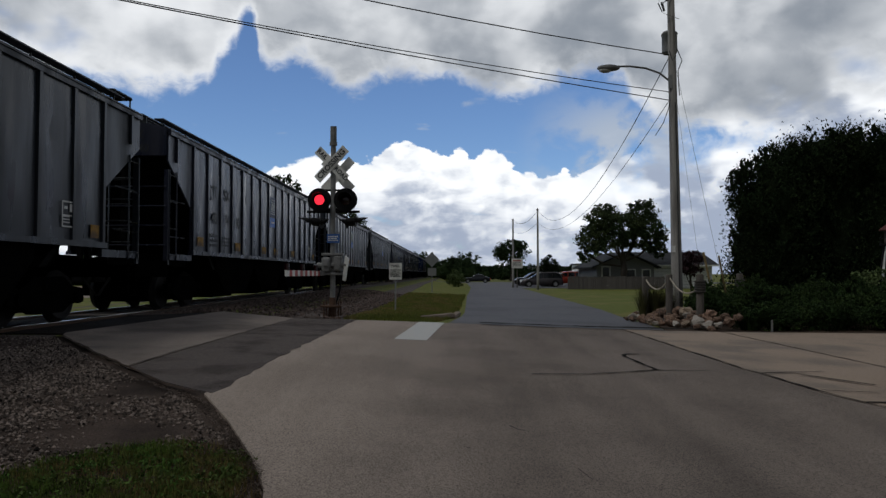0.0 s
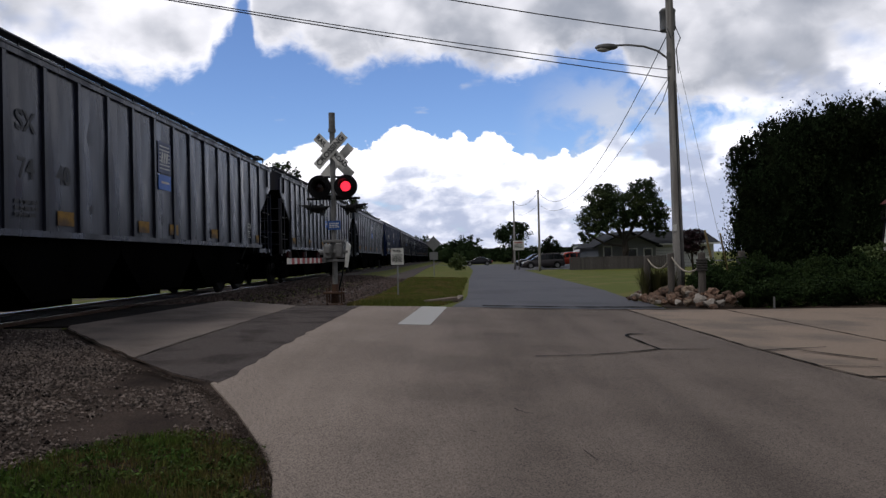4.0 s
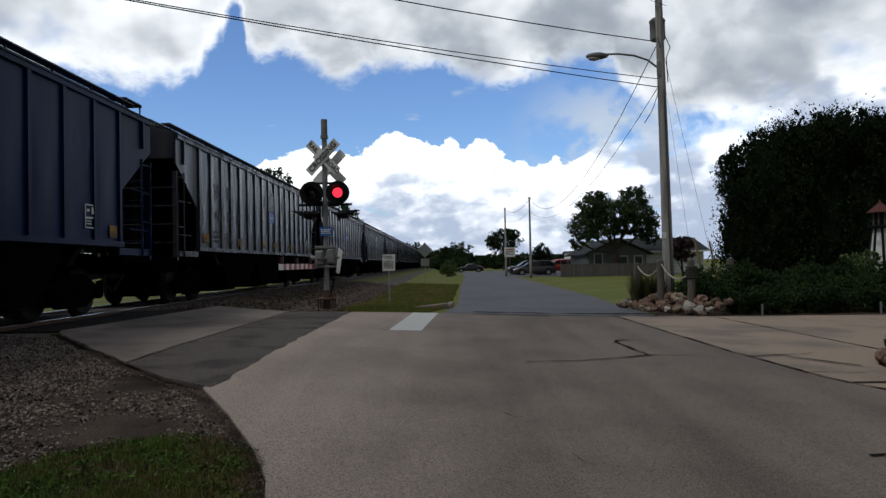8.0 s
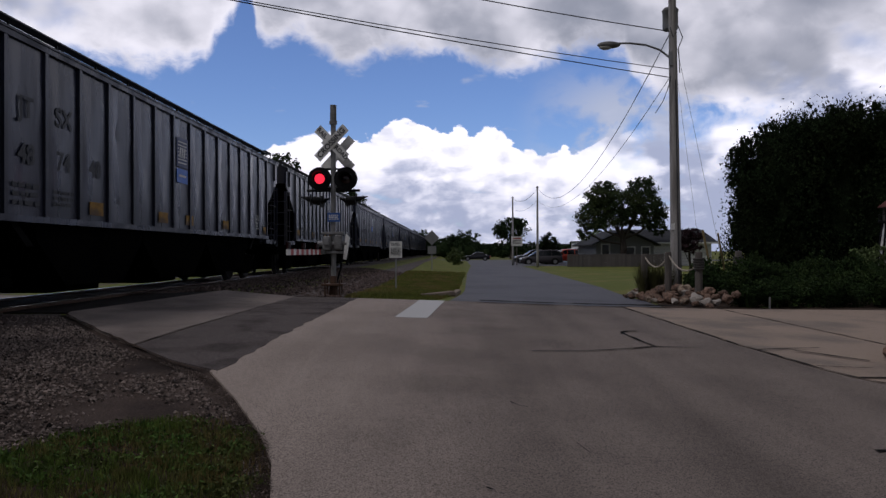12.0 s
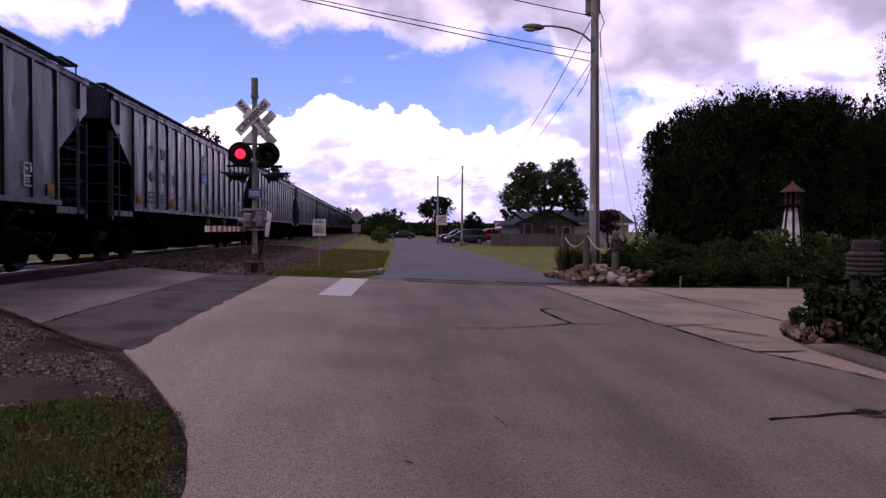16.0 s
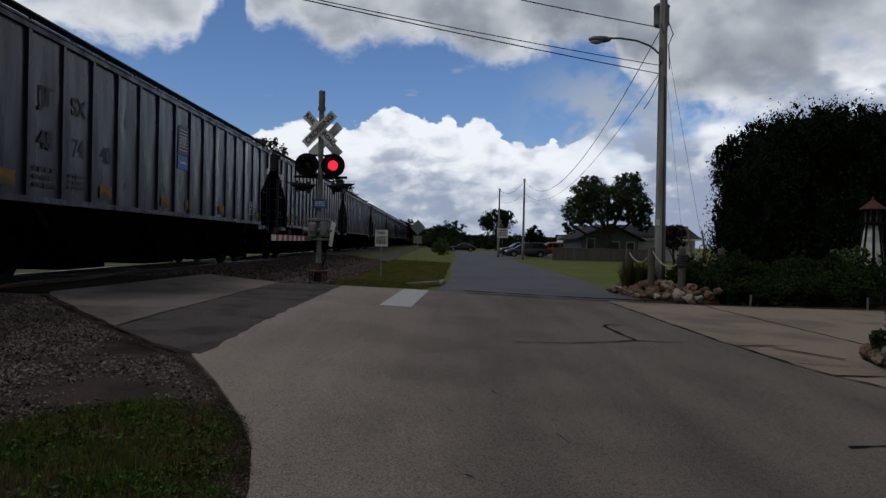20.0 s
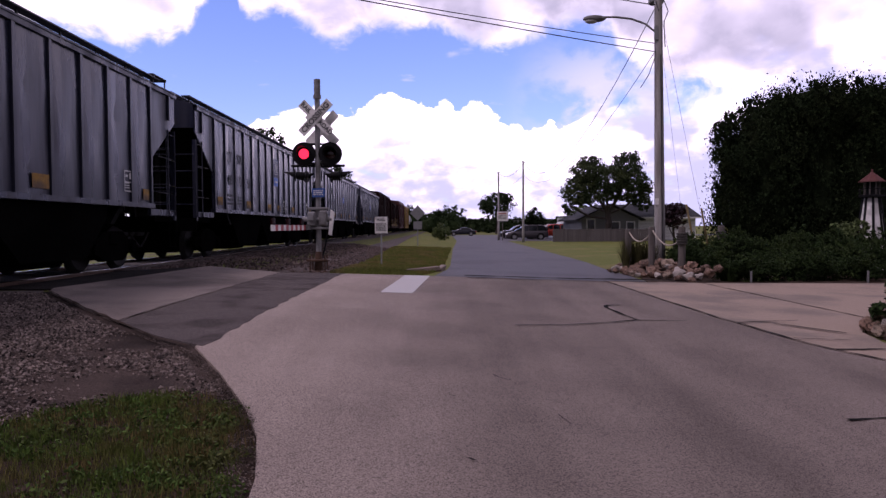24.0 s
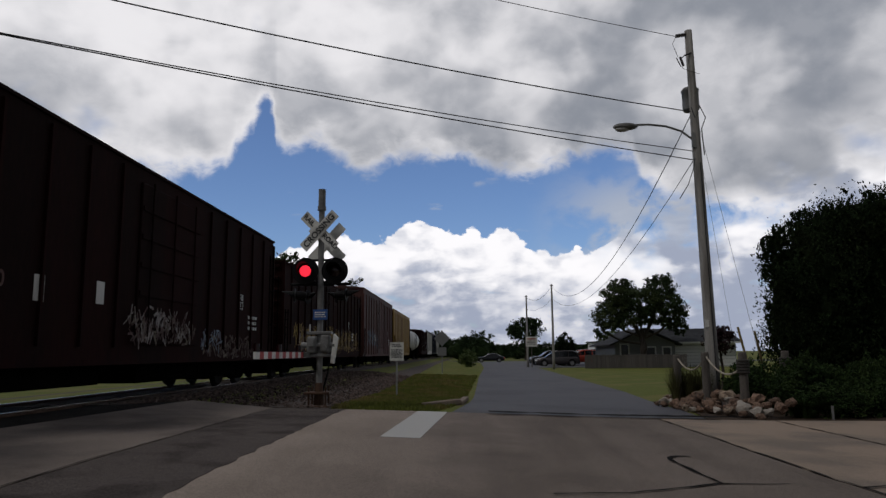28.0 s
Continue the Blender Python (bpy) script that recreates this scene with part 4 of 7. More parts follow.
    for k, word in enumerate(number.split()):
        side_sign("lettering", lettering(word, 0.44, mark_mat), car, -6.24 + 1.04 * k, 2.4, "", 1.572)
    side_sign("stencil", bars(3, 0.7, 0.4, mark_mat, 3), car, -6.24, 1.8, "", 1.572)
    side_sign("stencil", bars(3, 0.6, 0.3, mark_mat, 7), car, -5.2, 1.8, "", 1.572)
    o = part("lettering", lettering("JTSX", 0.26, mark_mat), None, car)
    o.matrix_basis = pose(0.7, -(H + 0.022), 4.1)
    o = part("lettering", lettering(number.replace(" ", ""), 0.26, mark_mat), None, car)
    o.matrix_basis = pose(0.7, -(H + 0.022), 3.78)
    if tagged_side:
        side_sign("graffiti", scrawl(tagged_side, 1.75, 0.85, ys, -1.65) if tagged_side == 5 else scrawl(tagged_side, 0.5, 0.5, ys, 1.48, 0.026), car, -1.65 if tagged_side == 5 else 1.48, 1.82, "thin white sprayed scrawl", 1.572)
    return car


def boxcar(paint, name, label, top=4.72, half=8.7, ribs=15, doors=True, graf=None, marks=""):
    car = thing(name, (TRACK_X, 0, RAIL_Z), label, "freight car", "cars of the freight train")
    bm = bmesh.new()
    box(bm, (0, 0, (0.74 + top) / 2), (2.96, 2 * half, top - 0.74))
    part("body", bm, paint, car)
    bm = bmesh.new()
    prism(bm, [(-1.52, top), (0, top + 0.16), (1.52, top), (1.52, top - 0.06), (-1.52, top - 0.06)], "y", -half - 0.05, half + 0.05)
    part("roof", bm, paint, car)
    bm = bmesh.new()
    box(bm, (1.5, 0, 2.9), (0.07, 0.07, top - 1.25))
    rib = finish("rib", bm, paint)
    for k in range(ribs + 1):
        y = -half + 2 * half * k / ribs
        if not doors or abs(y) > 1.75:
            part("rib", rib, None, car).matrix_basis = pose(0, y, 0)
    if doors:
        bm = bmesh.new()
        box(bm, (1.5, 0, 2.85), (0.06, 3.3, top - 1.5), bev=0.02)
        door = part("sliding_door", bm, paint, car)
        for k in range(5):
            bm = bmesh.new()
            box(bm, (1.54, 0, 1.6 + 0.6 * k), (0.04, 3.2, 0.1))
            part("batten", bm, paint, door)
        for y in (-1.2, 0.0, 1.2):
            bm = bmesh.new()
            rod(bm, (1.57, y, 1.3), (1.57, y, top - 0.3), 0.02, seg=5)
            part("lock_rod", bm, paint, door)
    for s in (-1, 1):
        bm = bmesh.new()
        for k in range(7):
            box(bm, (0, s * (half + 0.03), 1.5 + 0.45 * k), (2.7, 0.1, 0.14), bev=0.03)
        part("end_corrugation", bm, paint, car)
        bm = bmesh.new()
        ladder(bm, 1.54, s * (half - 0.35), 0.7, top - 0.6 if s > 0 else 2.6, 0.42, "y", 7)
        part("ladder", bm, M["under"], car)
        bm = bmesh.new()
        ladder(bm, 1.1, s * (half + 0.1), 0.7, top - 0.6, 0.42, "x", 8)
        part("ladder", bm, M["under"], car)
        bm = bmesh.new()
        box(bm, (0, s * (half + 0.35), 0.85), (0.28, 0.7, 0.3), bev=0.03)
        box(bm, (0.06, s * (half + 0.72), 0.85), (0.3, 0.3, 0.28), bev=0.06)
        part("coupler", bm, M["steel"], car)
        truck(car, s * (half - 2.3), TRUCK)
    bm = bmesh.new()
    box(bm, (0, 0, 0.8), (0.6, 2 * half, 0.4))
    box(bm, (0, half * 0.26, 0.58), (2.5, half * 0.74, 0.5))
    box(bm, (0, -half * 0.46, 0.6), (2.5, half * 0.34, 0.46))
    box(bm, (0.6, -1.5, 0.7), (0.6, 1.4, 0.4), bev=0.08)
    part("underframe", bm, M["under"], car)
    for g in graf or ():
        side_sign("graffiti", graffiti(*g[:4]), car, g[4], g[5], "faded sprayed scrawl", 1.566 if abs(g[4]) < 0.5 else 1.485)
    side_sign("data_panel", DATA, car, 5.2, 2.5, "white stencilled frame", 1.488)
    side_sign("stencil", bars(3, 0.9, 0.5, M["mark_white"], 8), car, 6.4, 1.9, "", 1.486)
    for y, z in ((-4.97, 2.0), (-3.07, 2.08)):
        bm = bmesh.new()
        box(bm, (0, 0, 0), (0.28, 0.006, 0.42))
        side_sign("notice_plate", finish("notice_plate", bm, M["car_white"]), car, y, z, "small white notice plate", 1.488)
    if marks:
        side_sign("lettering", lettering(marks, 0.34, M["tag_white"]), car, -6.4, 2.05, "", 1.488)
    return car


def tank_car():
    car = thing("tank_car", (TRACK_X, 0, RAIL_Z), "dirty white cylindrical tank car with a domed top", "tank car", "cars of the freight train")
    bm = bmesh.new()
    lathe(bm, [(0.2, -8.2), (0.9, -8.05), (1.35, -7.6), (1.45, -7.2), (1.45, 7.2), (1.35, 7.6), (0.9, 8.05), (0.2, 8.2)], 24, pose(0, 0, 2.65, -90))
    part("tank", bm, M["car_white"], car, "", True)
    bm = bmesh.new()
    lathe(bm, [(0.5, 4.0), (0.5, 4.4), (0.42, 4.5), (0.1, 4.55)], 16)
    for s in (-0.9, 0.9):
        box(bm, (s, 0, 4.12), (0.5, 2.4, 0.03))
        rod(bm, (s, -1.2, 4.7), (s, 1.2, 4.7), 0.02, seg=5)
    part("dome", bm, M["grate"], car)
    for s in (-1, 1):
        bm = bmesh.new()
        prism(bm, [(s * 5.2, 0.9), (s * 8.9, 0.9), (s * 8.9, 1.15), (s * 7.4, 1.7), (s * 5.2, 1.5)], "x", -1.3, 1.3)
        part("saddle", bm, M["under"], car)
        bm = bmesh.new()
        ladder(bm, 1.48, s * 1.0, 0.7, 4.1, 0.4, "y", 8)
        part("ladder", bm, M["under"], car)
        bm = bmesh.new()
        box(bm, (0, s * 9.2, 0.85), (0.3, 0.9, 0.3), bev=0.04)
        part("coupler", bm, M["steel"], car)
        truck(car, s * 6.8, TRUCK)
    return car


def make_train():
    """All cars with the place of each one's middle at 0 s. Car k ends (far end) at 15.5 m when its time comes."""
    grey = "grey steel covered hopper car with ribbed sides and black cut-away ends"
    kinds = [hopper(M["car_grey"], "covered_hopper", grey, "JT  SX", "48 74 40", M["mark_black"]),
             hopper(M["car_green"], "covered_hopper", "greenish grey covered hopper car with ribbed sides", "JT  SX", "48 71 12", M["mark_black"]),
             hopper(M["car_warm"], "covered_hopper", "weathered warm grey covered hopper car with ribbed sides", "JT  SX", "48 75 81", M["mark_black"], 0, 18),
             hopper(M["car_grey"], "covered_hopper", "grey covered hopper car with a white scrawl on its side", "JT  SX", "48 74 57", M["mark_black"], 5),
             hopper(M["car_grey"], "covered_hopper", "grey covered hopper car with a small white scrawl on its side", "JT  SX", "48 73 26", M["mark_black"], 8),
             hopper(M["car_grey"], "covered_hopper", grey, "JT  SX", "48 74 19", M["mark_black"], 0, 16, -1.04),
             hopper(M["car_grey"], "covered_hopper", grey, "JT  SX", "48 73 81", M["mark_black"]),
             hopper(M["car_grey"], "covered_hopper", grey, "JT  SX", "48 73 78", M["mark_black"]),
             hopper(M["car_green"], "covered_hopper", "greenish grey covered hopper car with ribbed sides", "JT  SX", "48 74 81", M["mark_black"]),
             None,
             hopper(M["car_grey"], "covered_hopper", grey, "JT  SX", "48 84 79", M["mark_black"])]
    blue = hopper(M["car_blue"], "covered_hopper", "dark blue covered hopper car with white lettering", "JT  SX", "65 25 6", M["mark_white"])
    order = {-1: 0, 0: 1, 1: 0, 2: 1, 3: 8, 4: 0, 5: 2, 6: 1, 7: 9, 8: 2, 9: 3, 10: 6, 11: 0, 12: 2, 13: 0, 14: 0, 15: 7, 16: 1, 17: 1, 18: 0, 19: 2, 20: 2, 21: 0, 22: 4, 23: 10, 24: 5}
    used, train = set(), []
    for k, v in order.items():
        src = blue if v == 9 else kinds[v]
        ob = src if v not in used else copy_thing(src, pose(TRACK_X, 0, RAIL_Z))
        used.add(v)
        train.append((ob, 15.5 + SPEED * (-0.045 + 1.151 * k) - 9.35))
    y = train[-1][1] + 9.35 + 1.3
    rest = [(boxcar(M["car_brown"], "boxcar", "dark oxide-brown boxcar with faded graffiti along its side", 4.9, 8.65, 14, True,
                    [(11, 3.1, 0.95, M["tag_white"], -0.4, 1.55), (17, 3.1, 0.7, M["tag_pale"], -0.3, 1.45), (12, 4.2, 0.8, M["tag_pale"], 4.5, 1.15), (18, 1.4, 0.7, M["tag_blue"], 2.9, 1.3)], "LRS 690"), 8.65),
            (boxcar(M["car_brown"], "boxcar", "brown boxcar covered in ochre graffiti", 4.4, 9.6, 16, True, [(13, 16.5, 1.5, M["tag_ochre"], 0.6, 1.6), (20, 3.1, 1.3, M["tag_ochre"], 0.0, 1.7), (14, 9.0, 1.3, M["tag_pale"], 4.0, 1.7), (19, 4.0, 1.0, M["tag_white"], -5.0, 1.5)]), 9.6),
            (boxcar(M["car_red"], "boxcar", "red ribbed boxcar with a tall door", 5.3, 9.2, 14, True, [(15, 6.0, 1.5, M["tag_blue"], -4.0, 2.0)]), 9.2),
            (boxcar(M["car_yellow"], "boxcar", "yellow boxcar with a sliding door", 5.1, 9.2, 12, True, [(16, 3.5, 1.2, M["tag_pale"], -5.0, 1.9)]), 9.2),
            (tank_car(), 9.2),
            (boxcar(M["car_brown"], "boxcar", "plain dark brown boxcar with ribbed steel sides", 4.4, 8.2, 12, True), 8.2),
            (boxcar(M["car_white"], "boxcar", "off-white insulated boxcar with a sliding door", 4.5, 8.2, 10, True), 8.2),
            (boxcar(M["car_grey"], "boxcar", "grey boxcar with smooth ribbed sides", 4.9, 8.2, 12, False), 8.2),
            (boxcar(M["car_white"], "boxcar", "off-white boxcar near the train's end", 4.6, 8.2, 10, False), 8.2)]
    for ob, half in rest:
        train.append((ob, y + half))
        y += 2 * half + 1.5
    for ob, y0 in train:
        ob.matrix_basis = pose(TRACK_X, y0, RAIL_Z)
    return train


make_track()
TRAIN = make_train()


# ---- crossing signal ----
M.update(
    galv=material("galvanised_steel", (0.24, 0.24, 0.237), 0.6, 0.2, 2, 25, 0.1, metal=0.2, second=(0.13, 0.127, 0.122)),
    dark_metal=material("black_painted_metal", (0.007, 0.007, 0.008), 0.6, 0.2, 2, 20, 0.05, spec=0.15),
    signwhite=material("sign_white", (0.75, 0.74, 0.7), 0.5, 0.08, 3, 25, 0.02, second=(0.48, 0.47, 0.44)),
    signback=material("sign_back", (0.3, 0.3, 0.3), 0.45, 0.12, 2, 20, 0.05, metal=0.7),
    signblue=material("sign_blue", (0.03, 0.1, 0.33), 0.5, 0.1, 3, 20, 0.02),
    red_stripe=material("gate_red", (0.4, 0.025, 0.02), 0.5, 0.15, 3, 20, 0.02),
    lens=material("dark_red_lens", (0.016, 0.002, 0.003), 0.2, 0.1, 5, 30, 0),
    lit=glow("lit_red_lens", (1.0, 0.03, 0.06), 1.5),
    pole=material("weathered_pole_wood", (0.31, 0.295, 0.275), 0.85, 0.25, 1.5, 30, 0.3, second=(0.2, 0.185, 0.17), stretch=(6, 6, 0.4)),
    post=material("grey_post_wood", (0.11, 0.096, 0.084), 0.9, 0.3, 3, 30, 0.3, stretch=(5, 5, 0.6)),
    tarred=material("tarred_post_wood", (0.035, 0.03, 0.028), 0.9, 0.3, 3, 30, 0.3, stretch=(5, 5, 0.6)),
    rope=material("manila_rope", (0.42, 0.37, 0.3), 0.9, 0.25, 6, 60, 0.4),
    darkrope=material("dark_rope", (0.05, 0.045, 0.04), 0.9, 0.25, 6, 60, 0.4),
    wire=material("cable", (0.02, 0.02, 0.022), 0.6, 0.1, 3, 20, 0),
    ceramic=material("dark_insulator", (0.03, 0.022, 0.02), 0.3, 0.1, 3, 20, 0),
    rock=material("fieldstone", (0.21, 0.13, 0.09), 0.9, 0.3, 3, 22, 0.7, second=(0.085, 0.055, 0.042), rand=0.45),
    rock_tan=material("tan_fieldstone", (0.29, 0.22, 0.16), 0.9, 0.25, 3, 22, 0.7, second=(0.11, 0.08, 0.06), rand=0.3),
    rock_pale=material("pale_fieldstone", (0.36, 0.32, 0.28), 0.9, 0.15, 3, 22, 0.4, second=(0.36, 0.32, 0.28), rand=0.2),
    # leaf green lowered so that the foliage's self-shadow is in the colour
    leaf_dark=material("shaded_dark_leaf", (0.012, 0.021, 0.008), 0.9, 0.25, 1.2, 8, 0, second=(0.016, 0.024, 0.009), island=0.6, spec=0.06),
    leaf_bed=material("bed_leaf", (0.02, 0.038, 0.011), 0.8, 0.25, 0.9, 8, 0, second=(0.036, 0.056, 0.015), island=0.6, spec=0.12),
    leaf_light=material("light_leaf", (0.085, 0.12, 0.04), 0.7, 0.25, 2, 8, 0, island=0.4, spec=0.25),
    leaf_tree=material("tree_leaf", (0.028, 0.047, 0.017), 0.75, 0.25, 0.5, 6, 0, second=(0.055, 0.072, 0.026), island=0.45, spec=0.2),
    leaf_far=material("far_leaf", (0.03, 0.05, 0.021), 0.85, 0.25, 0.3, 4, 0, island=0.4, spec=0.1),
    leaf_red=material("plum_leaf", (0.035, 0.016, 0.02), 0.7, 0.25, 2, 8, 0, island=0.4, spec=0.2),
    bark=material("bark", (0.06, 0.048, 0.04), 0.95, 0.3, 3, 20, 0.5, stretch=(4, 4, 0.6)),
    drygrass=material("dry_grass", (0.075, 0.075, 0.03), 0.9, 0.3, 3, 20, 0, island=0.35, spec=0.1),
)

def crossbuck(parent, z, turn, off):
    """Two crossed blades with their words."""
    base = new("crossbuck")
    base.parent = parent
    base.matrix_basis = pose(0, 0, z, 0, 0, turn)
    for k, (ang, dy) in enumerate(((45, -0.02), (-45, 0.0))):
        bm = bmesh.new()
        box(bm, (0, -off + dy, 0), (1.0, 0.012, 0.215), ry=-ang)
        part("blade", bm, M["signwhite"], base)
    if off > 0:
        for word, ang, dx, dy in (("CROSSING", 45, 0, -0.03), ("RAIL", -45, -0.33, -0.009), ("ROAD", -45, 0.33, -0.009)):
            me = lettering(word, 0.184 if len(word) == 8 else 0.146, M["mark_black"], 0.002)
            o = part("lettering", me, None, base)
            o.matrix_basis = pose(0, -off + dy, 0, 0, -ang, 0) @ pose(dx, 0, 0)
    return base


def crossing_signal():
    s = thing("crossing_signal", (-2.79, 16.5, 0.44), "grey steel railroad crossing signal with red lamps and lowered gate", "crossing signal")
    bm = bmesh.new()
    rod(bm, (0, 0, 0.3), (0, 0, 4.2), 0.062, seg=14)
    part("mast", bm, M["galv"], s)
    bm = bmesh.new()
    rod(bm, (0, 0, 4.12), (0, 0, 4.5), 0.075, seg=14)
    rod(bm, (0, 0, 4.05), (0, 0, 4.13), 0.09, seg=14)
    part("mast_cap", bm, M["galv"], s)
    bm = bmesh.new()
    for x in (-0.17, 0.17):
        for y in (-0.17, 0.17):
            rod(bm, (x, y, 0.05), (x, y, 0.42), 0.02, seg=6)
    box(bm, (0, 0, 0.3), (0.5, 0.46, 0.05), bev=0.01)
    box(bm, (0, 0, 0.0), (0.46, 0.46, 0.12), bev=0.02)
    rod(bm, (0, 0, 0.05), (0, 0, 0.5), 0.11, 0.075, seg=12)
    part("base", bm, M["rail"], s, "rusty bolted base")
    crossbuck(s, 3.6, -12, 0.1)
    crossbuck(s, 3.4, -12, -0.3)
    # lamp pairs
    bm = bmesh.new()
    rod(bm, (-0.36, 0, 2.55), (0.36, 0, 2.55), 0.025, seg=8)
    rod(bm, (-0.36, 0, 3.0), (0.36, 0, 3.0), 0.025, seg=8)
    rod(bm, (-0.62, 0.02, 2.5), (0.62, 0.02, 2.5), 0.03, seg=8)
    part("crossarm", bm, M["dark_metal"], s)

    def lamp(x, z, turn, y=-0.05, r=0.275, reach=0.3):
        base = new("signal_lamp")
        base.parent = s
        base.matrix_basis = pose(x, y, z, 0, 0, turn)
        bm = bmesh.new()
        lathe(bm, [(r * 0.55, 0.0), (r, 0.0), (r, 0.02), (r * 0.5, 0.02)], 28, pose(0, 0, 0, 90))
        part("backing", bm, M["dark_metal"], base)
        bm = bmesh.new()
        lathe(bm, [(0.58 * r, -0.02), (0.6 * r, -0.1), (0.44 * r, -0.22), (0.1 * r, -0.24)], 16, pose(0, 0, 0, 90))
        part("housing", bm, M["dark_metal"], base)
        bm = bmesh.new()
        n = 14
        for a in range(n):
            a0, a1 = [math.radians(-20 + 220 * q / n) for q in (a, a + 1)]
            vs = [bm.verts.new((0.6 * r * math.cos(b), -d * (0.35 + 0.65 * max(math.sin(b), 0)), 0.6 * r * math.sin(b))) for b, d in ((a0, 0.0), (a1, 0.0), (a1, reach), (a0, reach))]
            bm.faces.new(vs)
        bmesh.ops.remove_doubles(bm, verts=bm.verts, dist=0.0005)
        bmesh.ops.solidify(bm, geom=bm.faces[:], thickness=0.006)
        part("visor", bm, M["dark_metal"], base)
        bm = bmesh.new()
        lathe(bm, [(0.47 * r, 0.0), (0.44 * r, 0.02), (0.22 * r, 0.035), (0.04 * r, 0.04)], 20, pose(0, -0.005, 0, 90))
        part("lens", bm, M["lens"], base, "dark red glass lens", True)

    lamp(-0.31, 2.77, 0)
    lamp(0.3, 2.77, 0)
    lamp(-0.52, 2.28, -86, 0.0, 0.14, 0.3)
    lamp(-0.3, 2.25, 70, 0.12, 0.14, 0.2)
    lamp(0.52, 2.28, 86, 0.0, 0.14, 0.3)
    lamp(0.32, 2.25, -70, 0.12, 0.14, 0.2)
    bm = bmesh.new()
    lathe(bm, [(0.122, 0.0), (0.115, 0.02), (0.06, 0.036), (0.01, 0.042)], 20, pose(0, 0, 0, 90))
    lit = part("lit_lens", bm, M["lit"], s, "glowing red lens", True)
    lit.matrix_basis = pose(-0.31, -0.065, 2.77)
    bm = bmesh.new()
    box(bm, (0.02, -0.08, 1.87), (0.3, 0.012, 0.21), rz=-8)
    plate = part("notice_plate", bm, M["signblue"], s, "blue notice plate")
    o = part("stencil", bars(3, 0.24, 0.13, M["signwhite"], 4), None, plate)
    o.matrix_basis = pose(0.02, -0.09, 1.87, 0, 0, -8)
    # gate machine and arm
    bm = bmesh.new()
    box(bm, (-0.14, -0.02, 1.26), (0.2, 0.26, 0.34), bev=0.03)
    box(bm, (0.13, -0.02, 1.28), (0.18, 0.26, 0.36), bev=0.03)
    box(bm, (-0.14, -0.16, 1.3), (0.12, 0.04, 0.16), bev=0.01)
    rod(bm, (0.13, -0.15, 1.2), (0.13, -0.19, 1.2), 0.05, seg=10)
    rod(bm, (-0.36, -0.05, 1.25), (0.32, -0.05, 1.25), 0.06, seg=10)
    for z in (1.05, 1.5):
        box(bm, (0, 0, z), (0.5, 0.22, 0.06), bev=0.01)
    part("gate_machine", bm, M["galv"], s)
    bm = bmesh.new()
    prism(bm, [(0.24, 0.9), (0.3, 0.88), (0.38, 1.4), (0.3, 1.48)], "y", -0.1, 0.06)
    part("counterweight", bm, M["signwhite"], s)
    bm = bmesh.new()
    box(bm, (-0.2, -0.35, 1.06), (0.06, 0.6, 0.1))
    arm = part("gate_arm", bm, M["galv"], s, "red and white striped gate arm")
    n = 15
    for k in range(n):
        bm = bmesh.new()
        box(bm, (-0.2, -0.4 - (k + 0.5) * 3.4 / n, 1.06), (0.035, 3.4 / n - 0.002, 0.11))
        part("stripe", bm, M["red_stripe"] if k % 2 else M["signwhite"], arm)
    for k in (0.6, 2.0, 3.3):
        bm = bmesh.new()
        rod(bm, (-0.2, -0.4 - k, 1.11), (-0.2, -0.4 - k, 1.24), 0.045, seg=10)
        part("gate_lamp", bm, M["lens"], arm)
    tube_pts = [(0.06, 0.05, 0.3), (0.16, 0.08, 0.7), (0.2, 0.06, 1.1)]
    bm = bmesh.new()
    tube(bm, tube_pts, 0.02)
    part("conduit", bm, M["dark_metal"], s)
    return s, lit


SIGNAL, LIT_LAMP = crossing_signal()
LAMP_LEFT, LAMP_RIGHT = pose(-0.31, -0.065, 2.77), pose(0.3, -0.065, 2.77)


def road_sign(x, y, h, kind):
    z = ground_z(x, y) - 0.03
    if kind == "notice":
        s = thing("notice_sign", (x, y, z), "small white notice sign on a thin steel post in grass", "sign")
        bm = bmesh.new()
        box(bm, (0, 0, h / 2), (0.05, 0.03, h))
        part("post", bm, M["galv"], s)
        bm = bmesh.new()
        box(bm, (0, -0.025, h - 0.27), (0.41, 0.008, 0.54))
        p = part("panel", bm, M["signwhite"], s)
        for nm, w, hh, zz, rows in (("stencil", 0.28, 0.09, h - 0.1, 2), ("stencil", 0.33, 0.26, h - 0.33, 7)):
            o = part(nm, bars(rows, w, hh, M["mark_black"], rows), None, p)
            o.matrix_basis = pose(0, -0.031, zz)
    else:
        s = thing("warning_sign", (x, y, z), "grey back of a diamond warning sign on a post", "sign")
        bm = bmesh.new()
        box(bm, (0, 0.03, h / 2), (0.07, 0.04, h))
        part("post", bm, M["galv"], s)
        bm = bmesh.new()
        box(bm, (0, 0, h - 0.55), (0.76, 0.01, 0.76), ry=45)
        part("diamond", bm, M["signback"], s)
        bm = bmesh.new()
        box(bm, (0, 0, h - 1.42), (0.6, 0.01, 0.55))
        part("plate", bm, M["signback"], s)
    return s


road_sign(-1.85, 23.0, 1.58, "notice")
road_sign(-1.45, 50.0, 2.85, "warning")


# ---- poles and wires ----
def sag(p, q, drop, n=18):
    p, q = Vector(p), Vector(q)
    return [p.lerp(q, k / n) - Vector((0, 0, drop * 4 * (k / n) * (1 - k / n))) for k in range(n + 1)]


